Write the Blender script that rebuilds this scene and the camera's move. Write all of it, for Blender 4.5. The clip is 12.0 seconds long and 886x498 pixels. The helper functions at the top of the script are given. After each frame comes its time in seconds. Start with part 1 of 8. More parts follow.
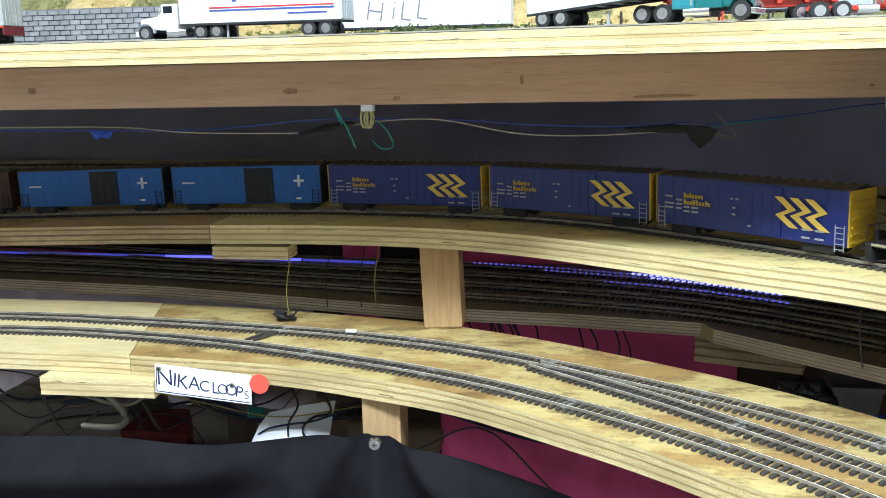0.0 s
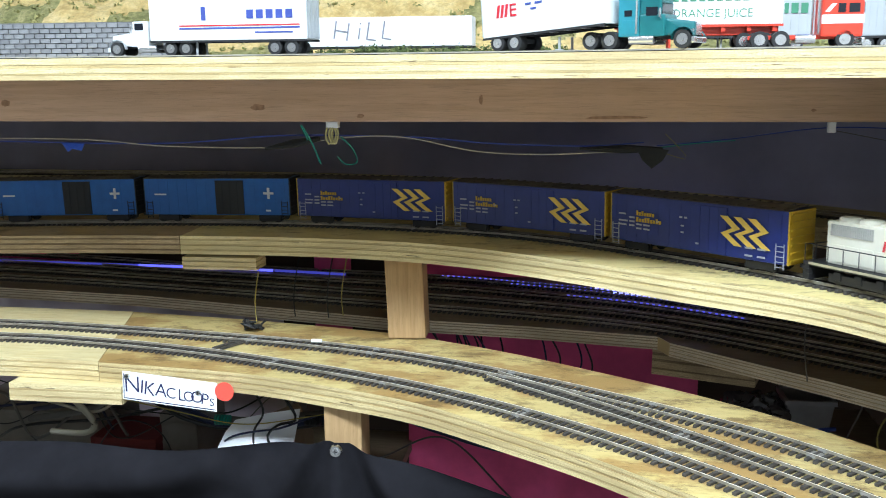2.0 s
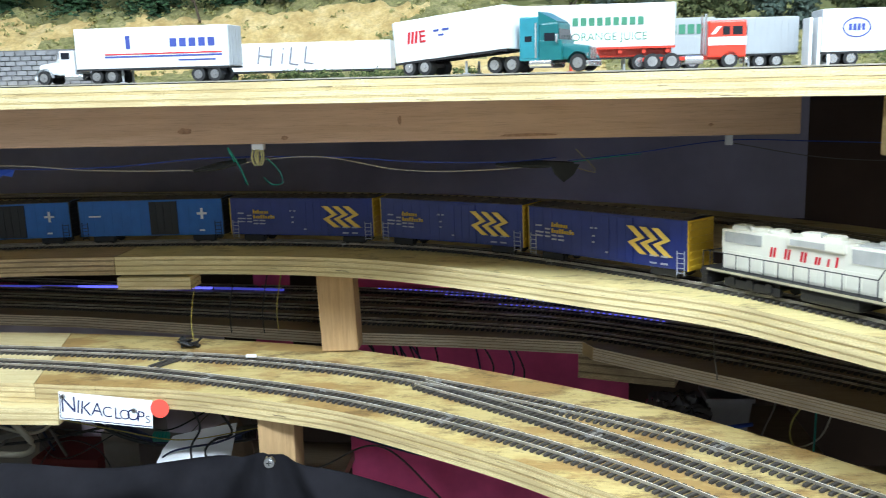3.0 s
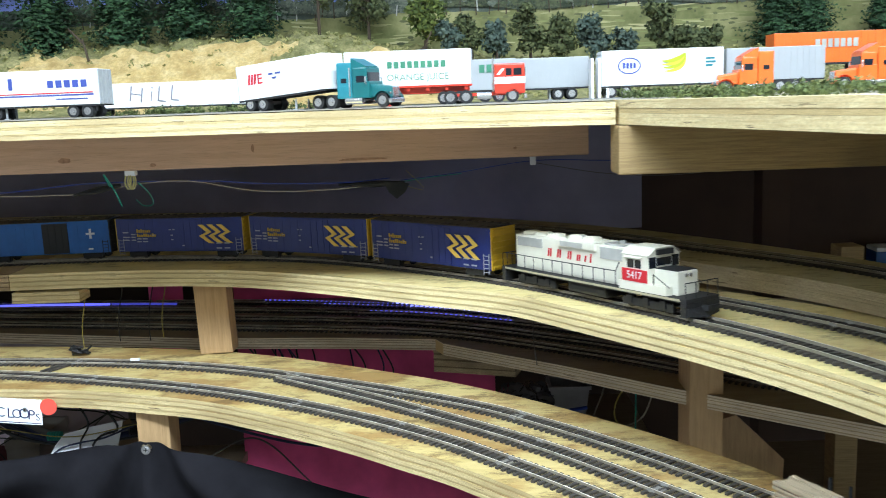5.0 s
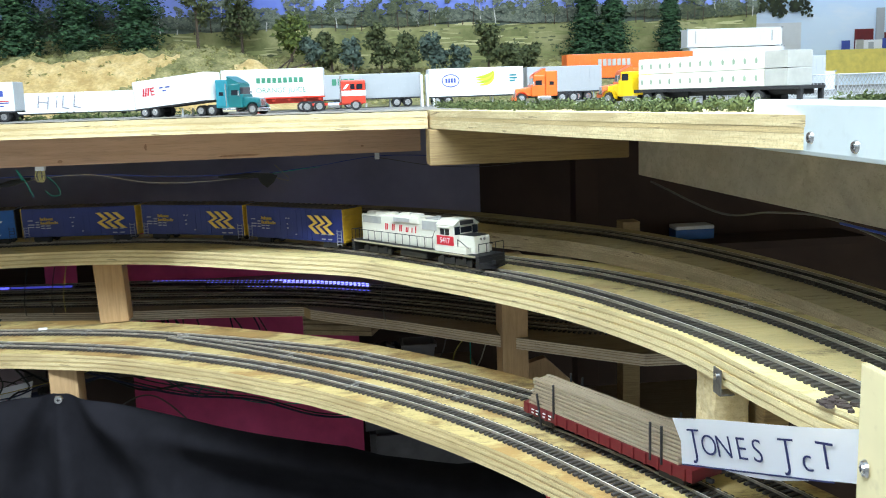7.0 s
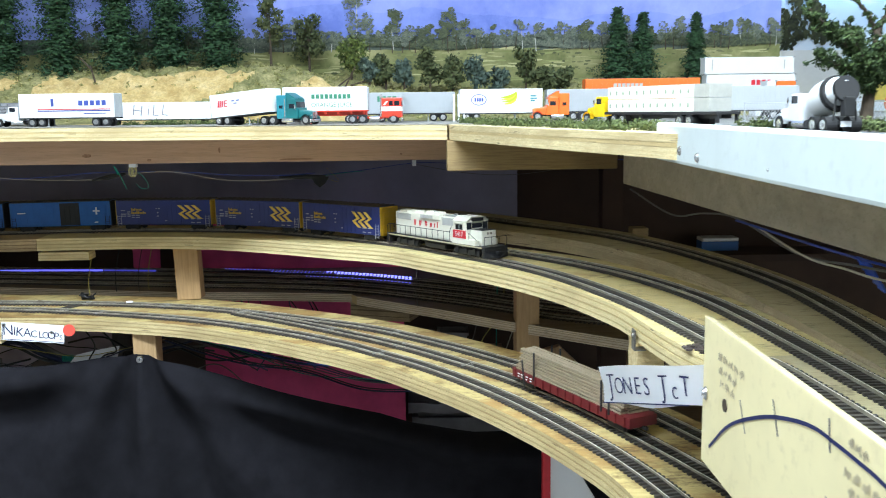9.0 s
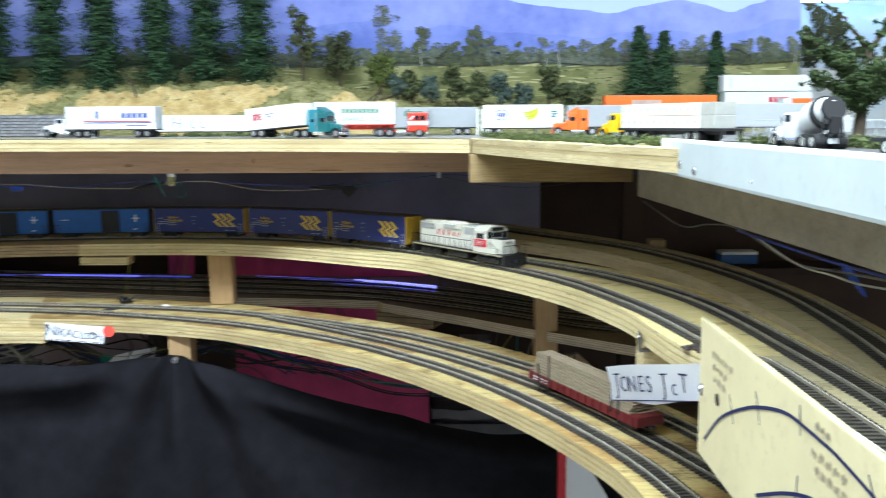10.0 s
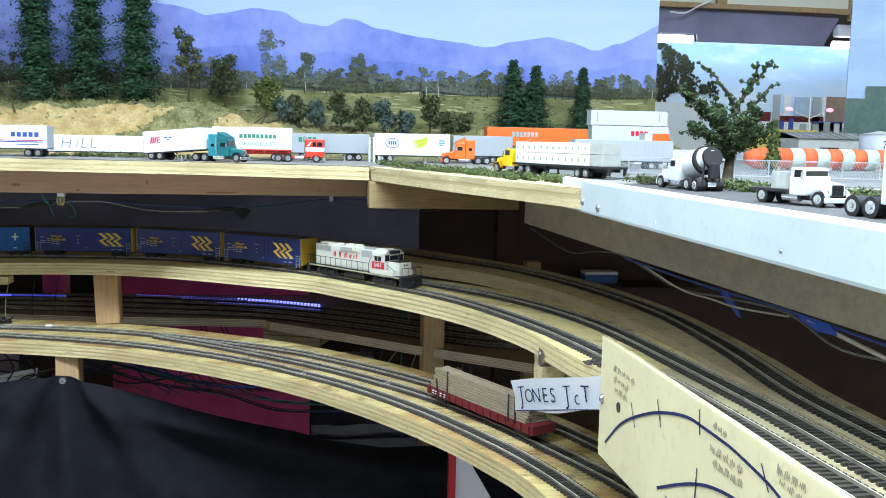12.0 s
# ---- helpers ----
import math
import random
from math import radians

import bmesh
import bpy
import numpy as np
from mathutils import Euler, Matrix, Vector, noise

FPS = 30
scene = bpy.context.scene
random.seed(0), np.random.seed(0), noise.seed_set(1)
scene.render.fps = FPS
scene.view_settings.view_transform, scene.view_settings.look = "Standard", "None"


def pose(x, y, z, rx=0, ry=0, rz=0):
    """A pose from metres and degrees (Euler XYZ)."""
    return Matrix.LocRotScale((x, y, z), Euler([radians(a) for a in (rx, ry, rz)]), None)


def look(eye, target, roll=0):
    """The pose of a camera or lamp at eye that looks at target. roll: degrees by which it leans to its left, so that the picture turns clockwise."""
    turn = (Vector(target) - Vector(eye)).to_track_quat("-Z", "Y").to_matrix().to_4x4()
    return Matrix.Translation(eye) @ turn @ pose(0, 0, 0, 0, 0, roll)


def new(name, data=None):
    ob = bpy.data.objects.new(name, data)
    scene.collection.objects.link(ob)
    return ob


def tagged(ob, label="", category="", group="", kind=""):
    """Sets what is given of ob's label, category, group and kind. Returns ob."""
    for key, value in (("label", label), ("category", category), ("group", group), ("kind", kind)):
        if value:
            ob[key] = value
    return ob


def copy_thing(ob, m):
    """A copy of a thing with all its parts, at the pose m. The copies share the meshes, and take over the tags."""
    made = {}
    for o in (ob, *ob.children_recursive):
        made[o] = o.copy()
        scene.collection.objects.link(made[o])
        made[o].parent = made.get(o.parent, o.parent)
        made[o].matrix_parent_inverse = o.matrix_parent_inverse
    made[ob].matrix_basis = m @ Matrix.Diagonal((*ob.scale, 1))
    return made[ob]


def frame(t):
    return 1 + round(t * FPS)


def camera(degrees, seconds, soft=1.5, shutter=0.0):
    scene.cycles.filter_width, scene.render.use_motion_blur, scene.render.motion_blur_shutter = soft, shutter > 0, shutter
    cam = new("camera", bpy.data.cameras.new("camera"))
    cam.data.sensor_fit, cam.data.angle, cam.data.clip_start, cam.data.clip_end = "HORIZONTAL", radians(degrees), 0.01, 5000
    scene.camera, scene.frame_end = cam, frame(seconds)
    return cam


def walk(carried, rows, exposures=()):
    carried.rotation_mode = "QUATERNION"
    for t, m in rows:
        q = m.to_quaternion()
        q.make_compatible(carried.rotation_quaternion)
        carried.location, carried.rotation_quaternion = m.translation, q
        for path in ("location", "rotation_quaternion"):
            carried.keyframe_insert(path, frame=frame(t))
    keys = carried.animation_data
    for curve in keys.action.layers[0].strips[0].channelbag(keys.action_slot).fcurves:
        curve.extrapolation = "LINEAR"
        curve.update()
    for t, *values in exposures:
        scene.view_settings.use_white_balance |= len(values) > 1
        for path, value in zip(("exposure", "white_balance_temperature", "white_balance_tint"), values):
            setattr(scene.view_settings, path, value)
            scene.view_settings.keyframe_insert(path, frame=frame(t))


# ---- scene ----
cam = camera(51.0, 12.0, soft=0.95, shutter=0.4)
PATH = [
    (0, (0.188, 0.211, 1.283), (-0.125, 2.145, 0.879), -1.3),
    (0.5, (0.187, 0.208, 1.286), (-0.114, 2.144, 0.882), -0.8),
    (1, (0.191, 0.205, 1.29), (-0.106, 2.143, 0.895), -0.3),
    (1.5, (0.197, 0.199, 1.289), (-0.094, 2.139, 0.901), -0.3),
    (2, (0.211, 0.189, 1.289), (-0.066, 2.133, 0.91), -0.4),
    (2.5, (0.228, 0.173, 1.294), (-0.019, 2.121, 0.916), -1.3),
    (3, (0.243, 0.159, 1.298), (0.062, 2.118, 0.94), -1.4),
    (4.8, (0.327, 0.043, 1.304), (0.2891, 2.016, 0.9795), -2.03),
    (5, (0.344, 0.025, 1.306), (0.3, 1.999, 0.989), -2.1),
    (5.2, (0.363, 0.007, 1.309), (0.325, 1.9818, 0.9914), -2.34),
    (5.5, (0.393, -0.019, 1.311), (0.277, 1.952, 0.993), -2.7),
    (5.8, (0.418, -0.047, 1.31), (0.2426, 1.9196, 0.9911), -3.36),
    (6, (0.425, -0.069, 1.309), (0.213, 1.894, 0.989), -3.8),
    (6.2, (0.422, -0.096, 1.312), (0.2448, 1.8693, 0.9831), -3.56),
    (6.5, (0.406, -0.142, 1.318), (0.378, 1.83, 0.983), -3.2),
    (6.6, (0.398, -0.159, 1.319), (0.4704, 1.8111, 0.9797), -2.96),
    (6.8, (0.381, -0.191, 1.319), (0.606, 1.7683, 0.9863), -2.48),
    (7, (0.373, -0.217, 1.319), (0.58, 1.744, 0.986), -2.0),
    (7.3, (0.38, -0.239, 1.318), (0.5494, 1.7287, 1.0034), -2.0),
    (7.5, (0.388, -0.25, 1.318), (0.476, 1.724, 1.01), -2.0),
    (7.7, (0.396, -0.265, 1.318), (0.4086, 1.7063, 0.9789), -1.77),
    (9.3, (0.438, -0.435, 1.321), (0.5036, 1.5456, 1.0479), 0.07),
    (9.5, (0.44, -0.447, 1.321), (0.536, 1.534, 1.062), 0.3),
    (9.8, (0.441, -0.458, 1.321), (0.5303, 1.5229, 1.0594), -0.06),
    (10, (0.441, -0.465, 1.322), (0.419, 1.516, 1.052), -0.3),
    (10.2, (0.433, -0.476, 1.324), (0.365, 1.5046, 1.053), -0.06),
    (10.5, (0.407, -0.496, 1.329), (0.408, 1.485, 1.057), 0.3),
    (10.7, (0.396, -0.509, 1.33), (0.4769, 1.4707, 1.0603), 0.54),
    (11, (0.388, -0.523, 1.332), (0.608, 1.447, 1.063), 0.9),
    (11.2, (0.384, -0.526, 1.336), (0.6602, 1.4368, 1.0686), 1.02),
    (11.5, (0.378, -0.527, 1.34), (0.686, 1.433, 1.091), 1.2),
    (12, (0.376, -0.532, 1.34), (0.671, 1.433, 1.106), 1.2),
]
walk(cam, [(t, look(eye, target, roll)) for t, eye, target, roll in PATH], [(0.0, 0.0, 6320, 10), (2.0, -0.05, 6220, 10), (6.0, -0.10, 6230, 10), (9.5, -0.15, 6250, 10), (12.0, -0.28, 5990, 10)])

# ---- light: unseen fluorescent tubes over the aisle, added and placed for brightness ----
world = bpy.data.worlds.new("room_world")
world.use_nodes = True
world.node_tree.nodes["Background"].inputs[0].default_value = (0.75, 0.85, 1.0, 1)
world.node_tree.nodes["Background"].inputs[1].default_value = 0.12
scene.world = world
scene.view_settings.exposure = 0.0


def tube_light(x, y, z, sx, sy, watts, turn=0.0):
    data = bpy.data.lights.new("tube_light", "AREA")
    data.shape, data.size, data.size_y, data.energy = "RECTANGLE", sx, sy, watts
    data.color = (0.84, 0.97, 1.05)
    ob = new("tube_light", data)
    ob.matrix_world = pose(x, y, z, 0, 0, turn)
    return ob


LIGHTS = [(-1.0, 0.0, 2.38, 1.2, 0.18, 24.0), (1.6, 0.5, 2.38, 1.2, 0.18, 20.0), (0.2, -0.25, 2.38, 1.2, 0.18, 58.0), (0.9, -0.35, 2.38, 1.2, 0.18, 36.0), (1.6, -2.3, 2.38, 1.2, 0.18, 27.0), (1.6, -3.5, 2.38, 1.2, 0.18, 27.0)]
for args in LIGHTS:
    tube_light(*args)
strip = tube_light(1.70, 2.052, 1.640, 0.70, 0.02, 0.6)
strip.matrix_world = pose(1.70, 2.052, 1.640, 30, 0, 0)

# ---- materials ----


def ramp(nt, fac, stops):
    node = nt.nodes.new("ShaderNodeValToRGB")
    els = node.color_ramp.elements
    while len(els) < len(stops):
        els.new(0.5)
    for el, (p, c) in zip(els, stops):
        el.position, el.color = p, (*c, 1)
    nt.links.new(fac, node.inputs[0])
    return node.outputs[0]


def material(name):
    m = bpy.data.materials.new(name)
    m.use_nodes = True
    nt = m.node_tree
    return m, nt, nt.nodes["Principled BSDF"]


def coords(nt, scale=(1, 1, 1), kind="Object"):
    tc, mp = nt.nodes.new("ShaderNodeTexCoord"), nt.nodes.new("ShaderNodeMapping")
    mp.inputs["Scale"].default_value = scale
    nt.links.new(tc.outputs[kind], mp.inputs[0])
    return mp.outputs[0]


def noise_tex(nt, vec, scale, detail=4.0, rough=0.6):
    n = nt.nodes.new("ShaderNodeTexNoise")
    n.inputs["Scale"].default_value, n.inputs["Detail"].default_value, n.inputs["Roughness"].default_value = scale, detail, rough
    nt.links.new(vec, n.inputs["Vector"])
    return n.outputs["Fac"]


def mixed(nt, fac, a, b, mode="MIX"):
    mx = nt.nodes.new("ShaderNodeMix")
    mx.data_type, mx.blend_type = "RGBA", mode
    for sock, v in ((mx.inputs[0], fac), (mx.inputs[6], a), (mx.inputs[7], b)):
        if hasattr(v, "is_linked"):
            nt.links.new(v, sock)
        elif isinstance(v, (int, float)):
            sock.default_value = v
        else:
            sock.default_value = (*v, 1)
    return mx.outputs[2]


def bump(nt, bsdf, fac, strength=0.3, dist=0.001):
    b = nt.nodes.new("ShaderNodeBump")
    b.inputs["Strength"].default_value, b.inputs["Distance"].default_value = strength, dist
    nt.links.new(fac, b.inputs["Height"])
    nt.links.new(b.outputs[0], bsdf.inputs["Normal"])


def paint(name, base, rough=0.5, metal=0.0, vary=0.12, scale=60.0, relief=0.1, dirt=None):
    """A surface with a base colour, a coarse and a fine variation and slight relief."""
    m, nt, bsdf = material(name)
    vec = coords(nt)
    n1, n2 = noise_tex(nt, vec, scale), noise_tex(nt, vec, scale * 9)
    lo = tuple(c * (1 - vary) for c in base)
    hi = tuple(min(1.0, c * (1 + vary)) for c in base)
    c = ramp(nt, n1, [(0.3, lo), (0.7, hi)])
    if dirt:
        c = mixed(nt, ramp(nt, n2, [(0.55, (0, 0, 0)), (0.75, (0.5, 0.5, 0.5))]), c, dirt)
    nt.links.new(c, bsdf.inputs["Base Color"])
    bsdf.inputs["Roughness"].default_value, bsdf.inputs["Metallic"].default_value = rough, metal
    bump(nt, bsdf, n2, relief, 0.0004)
    return m


def plain(name, base, rough=0.5, metal=0.0):
    m, nt, bsdf = material(name)
    bsdf.inputs["Base Color"].default_value = (*base, 1)
    bsdf.inputs["Roughness"].default_value, bsdf.inputs["Metallic"].default_value = rough, metal
    return m


def glow(name, base, strength):
    m, nt, bsdf = material(name)
    bsdf.inputs["Base Color"].default_value = (*base, 1)
    bsdf.inputs["Emission Color"].default_value = (*base, 1)
    bsdf.inputs["Emission Strength"].default_value = strength
    return m


def wood(name, light, dark, grain=(3, 60, 60), scale=6.0, rough=0.6, kind="Object", stain=None, reach=(0.56, 0.70), grime=None):
    """Sawn timber: long grain, knots of darker wood, blotches."""
    m, nt, bsdf = material(name)
    vec = coords(nt, grain, kind)
    g = noise_tex(nt, vec, scale, 6.0, 0.65)
    blotch = noise_tex(nt, coords(nt, (1, 1, 1), kind), 9.0, 3.0)
    c = ramp(nt, g, [(0.3, dark), (0.6, light)])
    c = mixed(nt, ramp(nt, blotch, [(0.35, (0, 0, 0)), (0.7, (0.6, 0.6, 0.6))]), c, tuple(v * 0.72 for v in light))
    if stain:
        s = noise_tex(nt, coords(nt, (1, 1.8, 1), kind), 8.0, 9.0, 0.70)
        c = mixed(nt, ramp(nt, s, [(reach[0], (0, 0, 0)), (reach[1], (0.9, 0.9, 0.9))]), c, stain)
        s2 = noise_tex(nt, coords(nt, (1, 1.6, 1), kind), 26.0, 8.0, 0.75)
        c = mixed(nt, ramp(nt, s2, [(0.545, (0, 0, 0)), (0.66, (0.75, 0.75, 0.75))]), c, tuple(v * 0.42 for v in stain))
        if grime:
            s3 = noise_tex(nt, coords(nt, (1, 2.2, 1), kind), 13.0, 12.0, 0.80)
            c = mixed(nt, ramp(nt, s3, [(0.525, (0, 0, 0)), (0.60, (0.85, 0.85, 0.85))]), c, grime)
        specks = noise_tex(nt, coords(nt, (1, 1, 1), kind), 260.0, 2.0, 0.5)
        c = mixed(nt, ramp(nt, specks, [(0.76, (0, 0, 0)), (0.80, (0.7, 0.7, 0.7))]), c, (0.12, 0.08, 0.04))
    nt.links.new(c, bsdf.inputs["Base Color"])
    bsdf.inputs["Roughness"].default_value = rough
    fine = noise_tex(nt, coords(nt, tuple(v * 0.5 for v in grain), kind), scale * 9, 5.0, 0.75)
    c = mixed(nt, ramp(nt, fine, [(0.52, (0, 0, 0)), (0.70, (0.45, 0.45, 0.45))]), c, tuple(v * 0.55 for v in dark))
    nt.links.new(c, bsdf.inputs["Base Color"])
    bump(nt, bsdf, fine, 0.35, 0.0006)
    return m


def ply_edge(name, light, dark, worn=0.55):
    """The sawn edge of one ply: streaks along u of the UV map, dark chips and voids."""
    m, nt, bsdf = material(name)
    g = noise_tex(nt, coords(nt, (14, 3, 1), "UV"), 5.0, 6.0, 0.7)
    c = ramp(nt, g, [(0.34, dark), (0.62, light)])
    fine = noise_tex(nt, coords(nt, (90, 2, 1), "UV"), 6.0, 4.0, 0.7)
    c = mixed(nt, ramp(nt, fine, [(0.48, (0, 0, 0)), (0.66, (0.6, 0.6, 0.6))]), c, tuple(v * 0.6 for v in dark))
    void = noise_tex(nt, coords(nt, (7, 1.5, 1), "UV"), 3.0, 4.0, 0.7)
    c = mixed(nt, ramp(nt, void, [(0.62, (0, 0, 0)), (0.66, (0.85, 0.85, 0.85))]), c, (0.10, 0.06, 0.03))
    streak = noise_tex(nt, coords(nt, (2.6, 8, 1), "UV"), 4.0, 6.0, 0.72)
    c = mixed(nt, ramp(nt, streak, [(0.54, (0, 0, 0)), (0.62, (worn, worn, worn))]), c, tuple(v * 0.52 for v in dark))
    big = noise_tex(nt, coords(nt, (4, 0.3, 1), "UV"), 2.0, 3.0)
    c = mixed(nt, ramp(nt, big, [(0.46, (0, 0, 0)), (0.62, (0.7, 0.7, 0.7))]), c, tuple(v * 0.75 for v in dark))
    nt.links.new(c, bsdf.inputs["Base Color"])
    bsdf.inputs["Roughness"].default_value = 0.7
    bump(nt, bsdf, fine, 0.5, 0.0006)
    return m


M = {}
M["ply_top"] = wood("plywood_face", (0.82, 0.69, 0.33), (0.72, 0.58, 0.25), (4, 30, 30), 5.0, 0.55, stain=(0.40, 0.24, 0.09))
M["ply_top_pale"] = wood("pale_plywood_face", (0.80, 0.68, 0.38), (0.66, 0.51, 0.24), (4, 30, 30), 5.0, 0.55)
M["ply_top_stained"] = wood("stained_plywood_face", (0.66, 0.53, 0.235), (0.54, 0.41, 0.155), (4, 30, 30), 5.0, 0.55, stain=(0.37, 0.22, 0.075), reach=(0.47, 0.56), grime=(0.17, 0.10, 0.038))
M["ply_edge"] = ply_edge("plywood_edge_long_grain", (0.84, 0.72, 0.42), (0.66, 0.50, 0.25))
M["ply_cross"] = ply_edge("plywood_edge_cross_grain", (0.68, 0.53, 0.27), (0.52, 0.37, 0.17), 0.7)
M["ply_fresh"] = ply_edge("fresh_plywood_edge", (0.86, 0.74, 0.42), (0.74, 0.59, 0.30), 0.3)
M["ply_fresh_cross"] = ply_edge("fresh_plywood_cross_grain", (0.72, 0.57, 0.29), (0.58, 0.43, 0.20), 0.5)
# lower deck edge plies, colour darkened for dirt and for the shade there
M["ply_dirt_shade"] = ply_edge("dirty_shaded_plywood_edge", (0.74, 0.61, 0.33), (0.56, 0.42, 0.20), 0.6)
M["ply_dirt_shade_cross"] = ply_edge("dirty_shaded_plywood_cross_grain", (0.62, 0.48, 0.24), (0.46, 0.33, 0.15), 0.6)
M["ply_soft"] = ply_edge("plywood_edge_soft", (0.74, 0.58, 0.29), (0.60, 0.44, 0.20))
M["glue"] = plain("plywood_glue_line", (0.55, 0.40, 0.20), 0.75)
M["ply_worn"] = ply_edge("worn_plywood_edge", (0.66, 0.50, 0.30), (0.40, 0.28, 0.15))
M["ply_worn_cross"] = ply_edge("worn_plywood_cross_grain", (0.36, 0.25, 0.14), (0.20, 0.13, 0.065), 0.8)
M["ply_dusty"] = ply_edge("dusty_plywood_edge", (0.56, 0.46, 0.29), (0.42, 0.33, 0.20))
M["ply_dusty_top"] = wood("dusty_plywood_face", (0.60, 0.52, 0.31), (0.48, 0.40, 0.22), (4, 30, 30), 5.0, 0.75, stain=(0.30, 0.23, 0.12))
M["ply_worn_top"] = wood("worn_plywood_face", (0.54, 0.40, 0.21), (0.42, 0.29, 0.14), (4, 30, 30), 5.0, 0.6, stain=(0.28, 0.17, 0.07))
M["ply_old"] = ply_edge("old_plywood_edge", (0.84, 0.72, 0.55), (0.58, 0.46, 0.33), 0.4)
M["ply_old_cross"] = ply_edge("old_plywood_cross_grain", (0.52, 0.41, 0.28), (0.34, 0.25, 0.16))
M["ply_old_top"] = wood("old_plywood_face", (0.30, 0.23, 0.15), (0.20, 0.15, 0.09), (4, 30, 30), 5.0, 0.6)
M["pine"] = wood("pine_beam", (0.70, 0.46, 0.32), (0.58, 0.36, 0.23), (2, 40, 40), 5.0, 0.6)
M["pine_pale"] = wood("pale_pine", (0.54, 0.35, 0.175), (0.39, 0.235, 0.105), (40, 40, 2.5), 5.0, 0.6)
M["rough_pine"] = wood("rough_sawn_pine", (0.78, 0.64, 0.36), (0.60, 0.45, 0.22), (30, 30, 60), 6.0, 0.8)
M["joist_grey"] = wood("greyed_pine_joist", (0.50, 0.45, 0.36), (0.36, 0.31, 0.24), (90, 6, 12), 6.0, 0.7)
M["joist"] = wood("sawn_pine_joist", (0.39, 0.27, 0.12), (0.21, 0.135, 0.055), (4, 12, 90), 6.0, 0.65)
M["board"] = paint("jones_board_face", (0.83, 0.72, 0.42), 0.55, vary=0.07, scale=11, relief=0.12, dirt=(0.62, 0.52, 0.29))
M["white_fascia"] = paint("white_painted_board", (0.63, 0.69, 0.685), 0.5, vary=0.06, scale=12, dirt=(0.52, 0.56, 0.54))
# pale top colour carries the overhead lights' reflection; the sides stay darker
M["rail"] = paint("rail_top_with_shine", (0.84, 0.81, 0.74), 0.40, 0.12, 0.10, 60)
M["rail_side"] = paint("brown_grey_rail_side", (0.28, 0.25, 0.20), 0.5, 0.3, 0.35, 60)
M["tie"] = paint("dark_plastic_tie", (0.055, 0.049, 0.045), 0.6, vary=0.4, scale=120)
M["pale_road"] = paint("pale_road", (0.26, 0.25, 0.225), 0.9, vary=0.25, scale=40)
M["road"] = paint("grey_road", (0.075, 0.072, 0.07), 0.85, vary=0.2, scale=40)
M["black_cloth"] = paint("black_cloth", (0.0130, 0.0125, 0.0155), 0.95, vary=0.25, scale=30)
M["black_cloth"].node_tree.nodes["Principled BSDF"].inputs["Specular IOR Level"].default_value = 0.08
M["dark_sheet"] = paint("dark_grey_sheet", (0.26, 0.245, 0.36), 0.6, vary=0.2, scale=8)
M["magenta"] = paint("crimson_cloth", (0.74, 0.095, 0.26), 0.9, vary=0.18, scale=14)
M["paper"] = plain("white_paper", (0.90, 0.91, 0.95), 0.8)
M["ink"] = plain("dark_blue_ink", (0.015, 0.02, 0.09), 0.7)
M["black"] = plain("black_plastic", (0.012, 0.012, 0.013), 0.5)
M["chrome"] = plain("bright_metal", (0.7, 0.7, 0.72), 0.25, 1.0)
M["room"] = paint("dim_room_wall", (0.11, 0.09, 0.08), 0.9, vary=0.2, scale=3)
# unseen floor and walls, lightened to bounce fill under the decks
M["floor"] = paint("bounce_floor", (0.30, 0.29, 0.27), 0.85, vary=0.15, scale=3)
M["pale_wall"] = paint("pale_bounce_wall", (0.62, 0.60, 0.56), 0.9, vary=0.06, scale=3)
M["ceiling"] = paint("room_ceiling", (0.6, 0.6, 0.58), 0.9, vary=0.05, scale=3)

# ---- building helpers ----


def thing(name, label, category, group="", kind="", at=(0, 0, 0)):
    ob = new(name)
    ob.location = at
    ob.empty_display_size = 0.02
    return tagged(ob, label, category, group, kind)


def part(name, bm, mat, parent=None, label="", smooth=False):
    me = bpy.data.meshes.new(name)
    bm.normal_update()
    bm.to_mesh(me)
    bm.free()
    for m in mat if isinstance(mat, (list, tuple)) else (mat,):
        me.materials.append(m)
    if smooth:
        me.polygons.foreach_set("use_smooth", [True] * len(me.polygons))
    ob = new(name, me)
    ob.parent = parent
    return tagged(ob, label)


def box(bm, x0, x1, y0, y1, z0, z1, bevel=0.0, m=None, mi=0):
    mat = Matrix.LocRotScale(((x0 + x1) / 2, (y0 + y1) / 2, (z0 + z1) / 2), None, (abs(x1 - x0), abs(y1 - y0), abs(z1 - z0)))
    geo = bmesh.ops.create_cube(bm, size=1, matrix=(m @ mat) if m else mat)
    vs = geo["verts"]
    fs = list({f for v in vs for f in v.link_faces})
    for f in fs:
        f.material_index = mi
    if bevel:
        es = list({e for v in vs for e in v.link_edges})
        bmesh.ops.bevel(bm, geom=es, offset=bevel, segments=2, affect="EDGES", profile=0.6)
    return vs


def rod(bm, a, b, r, seg=8, r2=None, caps=True):
    a, b = Vector(a), Vector(b)
    d = b - a
    m = Matrix.Translation((a + b) / 2) @ d.to_track_quat("Z", "Y").to_matrix().to_4x4()
    return bmesh.ops.create_cone(bm, cap_ends=caps, segments=seg, radius1=r, radius2=r if r2 is None else r2, depth=d.length, matrix=m)["verts"]


def ball(bm, c, r, sub=1, squash=(1, 1, 1)):
    m = Matrix.LocRotScale(c, None, squash)
    return bmesh.ops.create_icosphere(bm, subdivisions=sub, radius=r, matrix=m)["verts"]


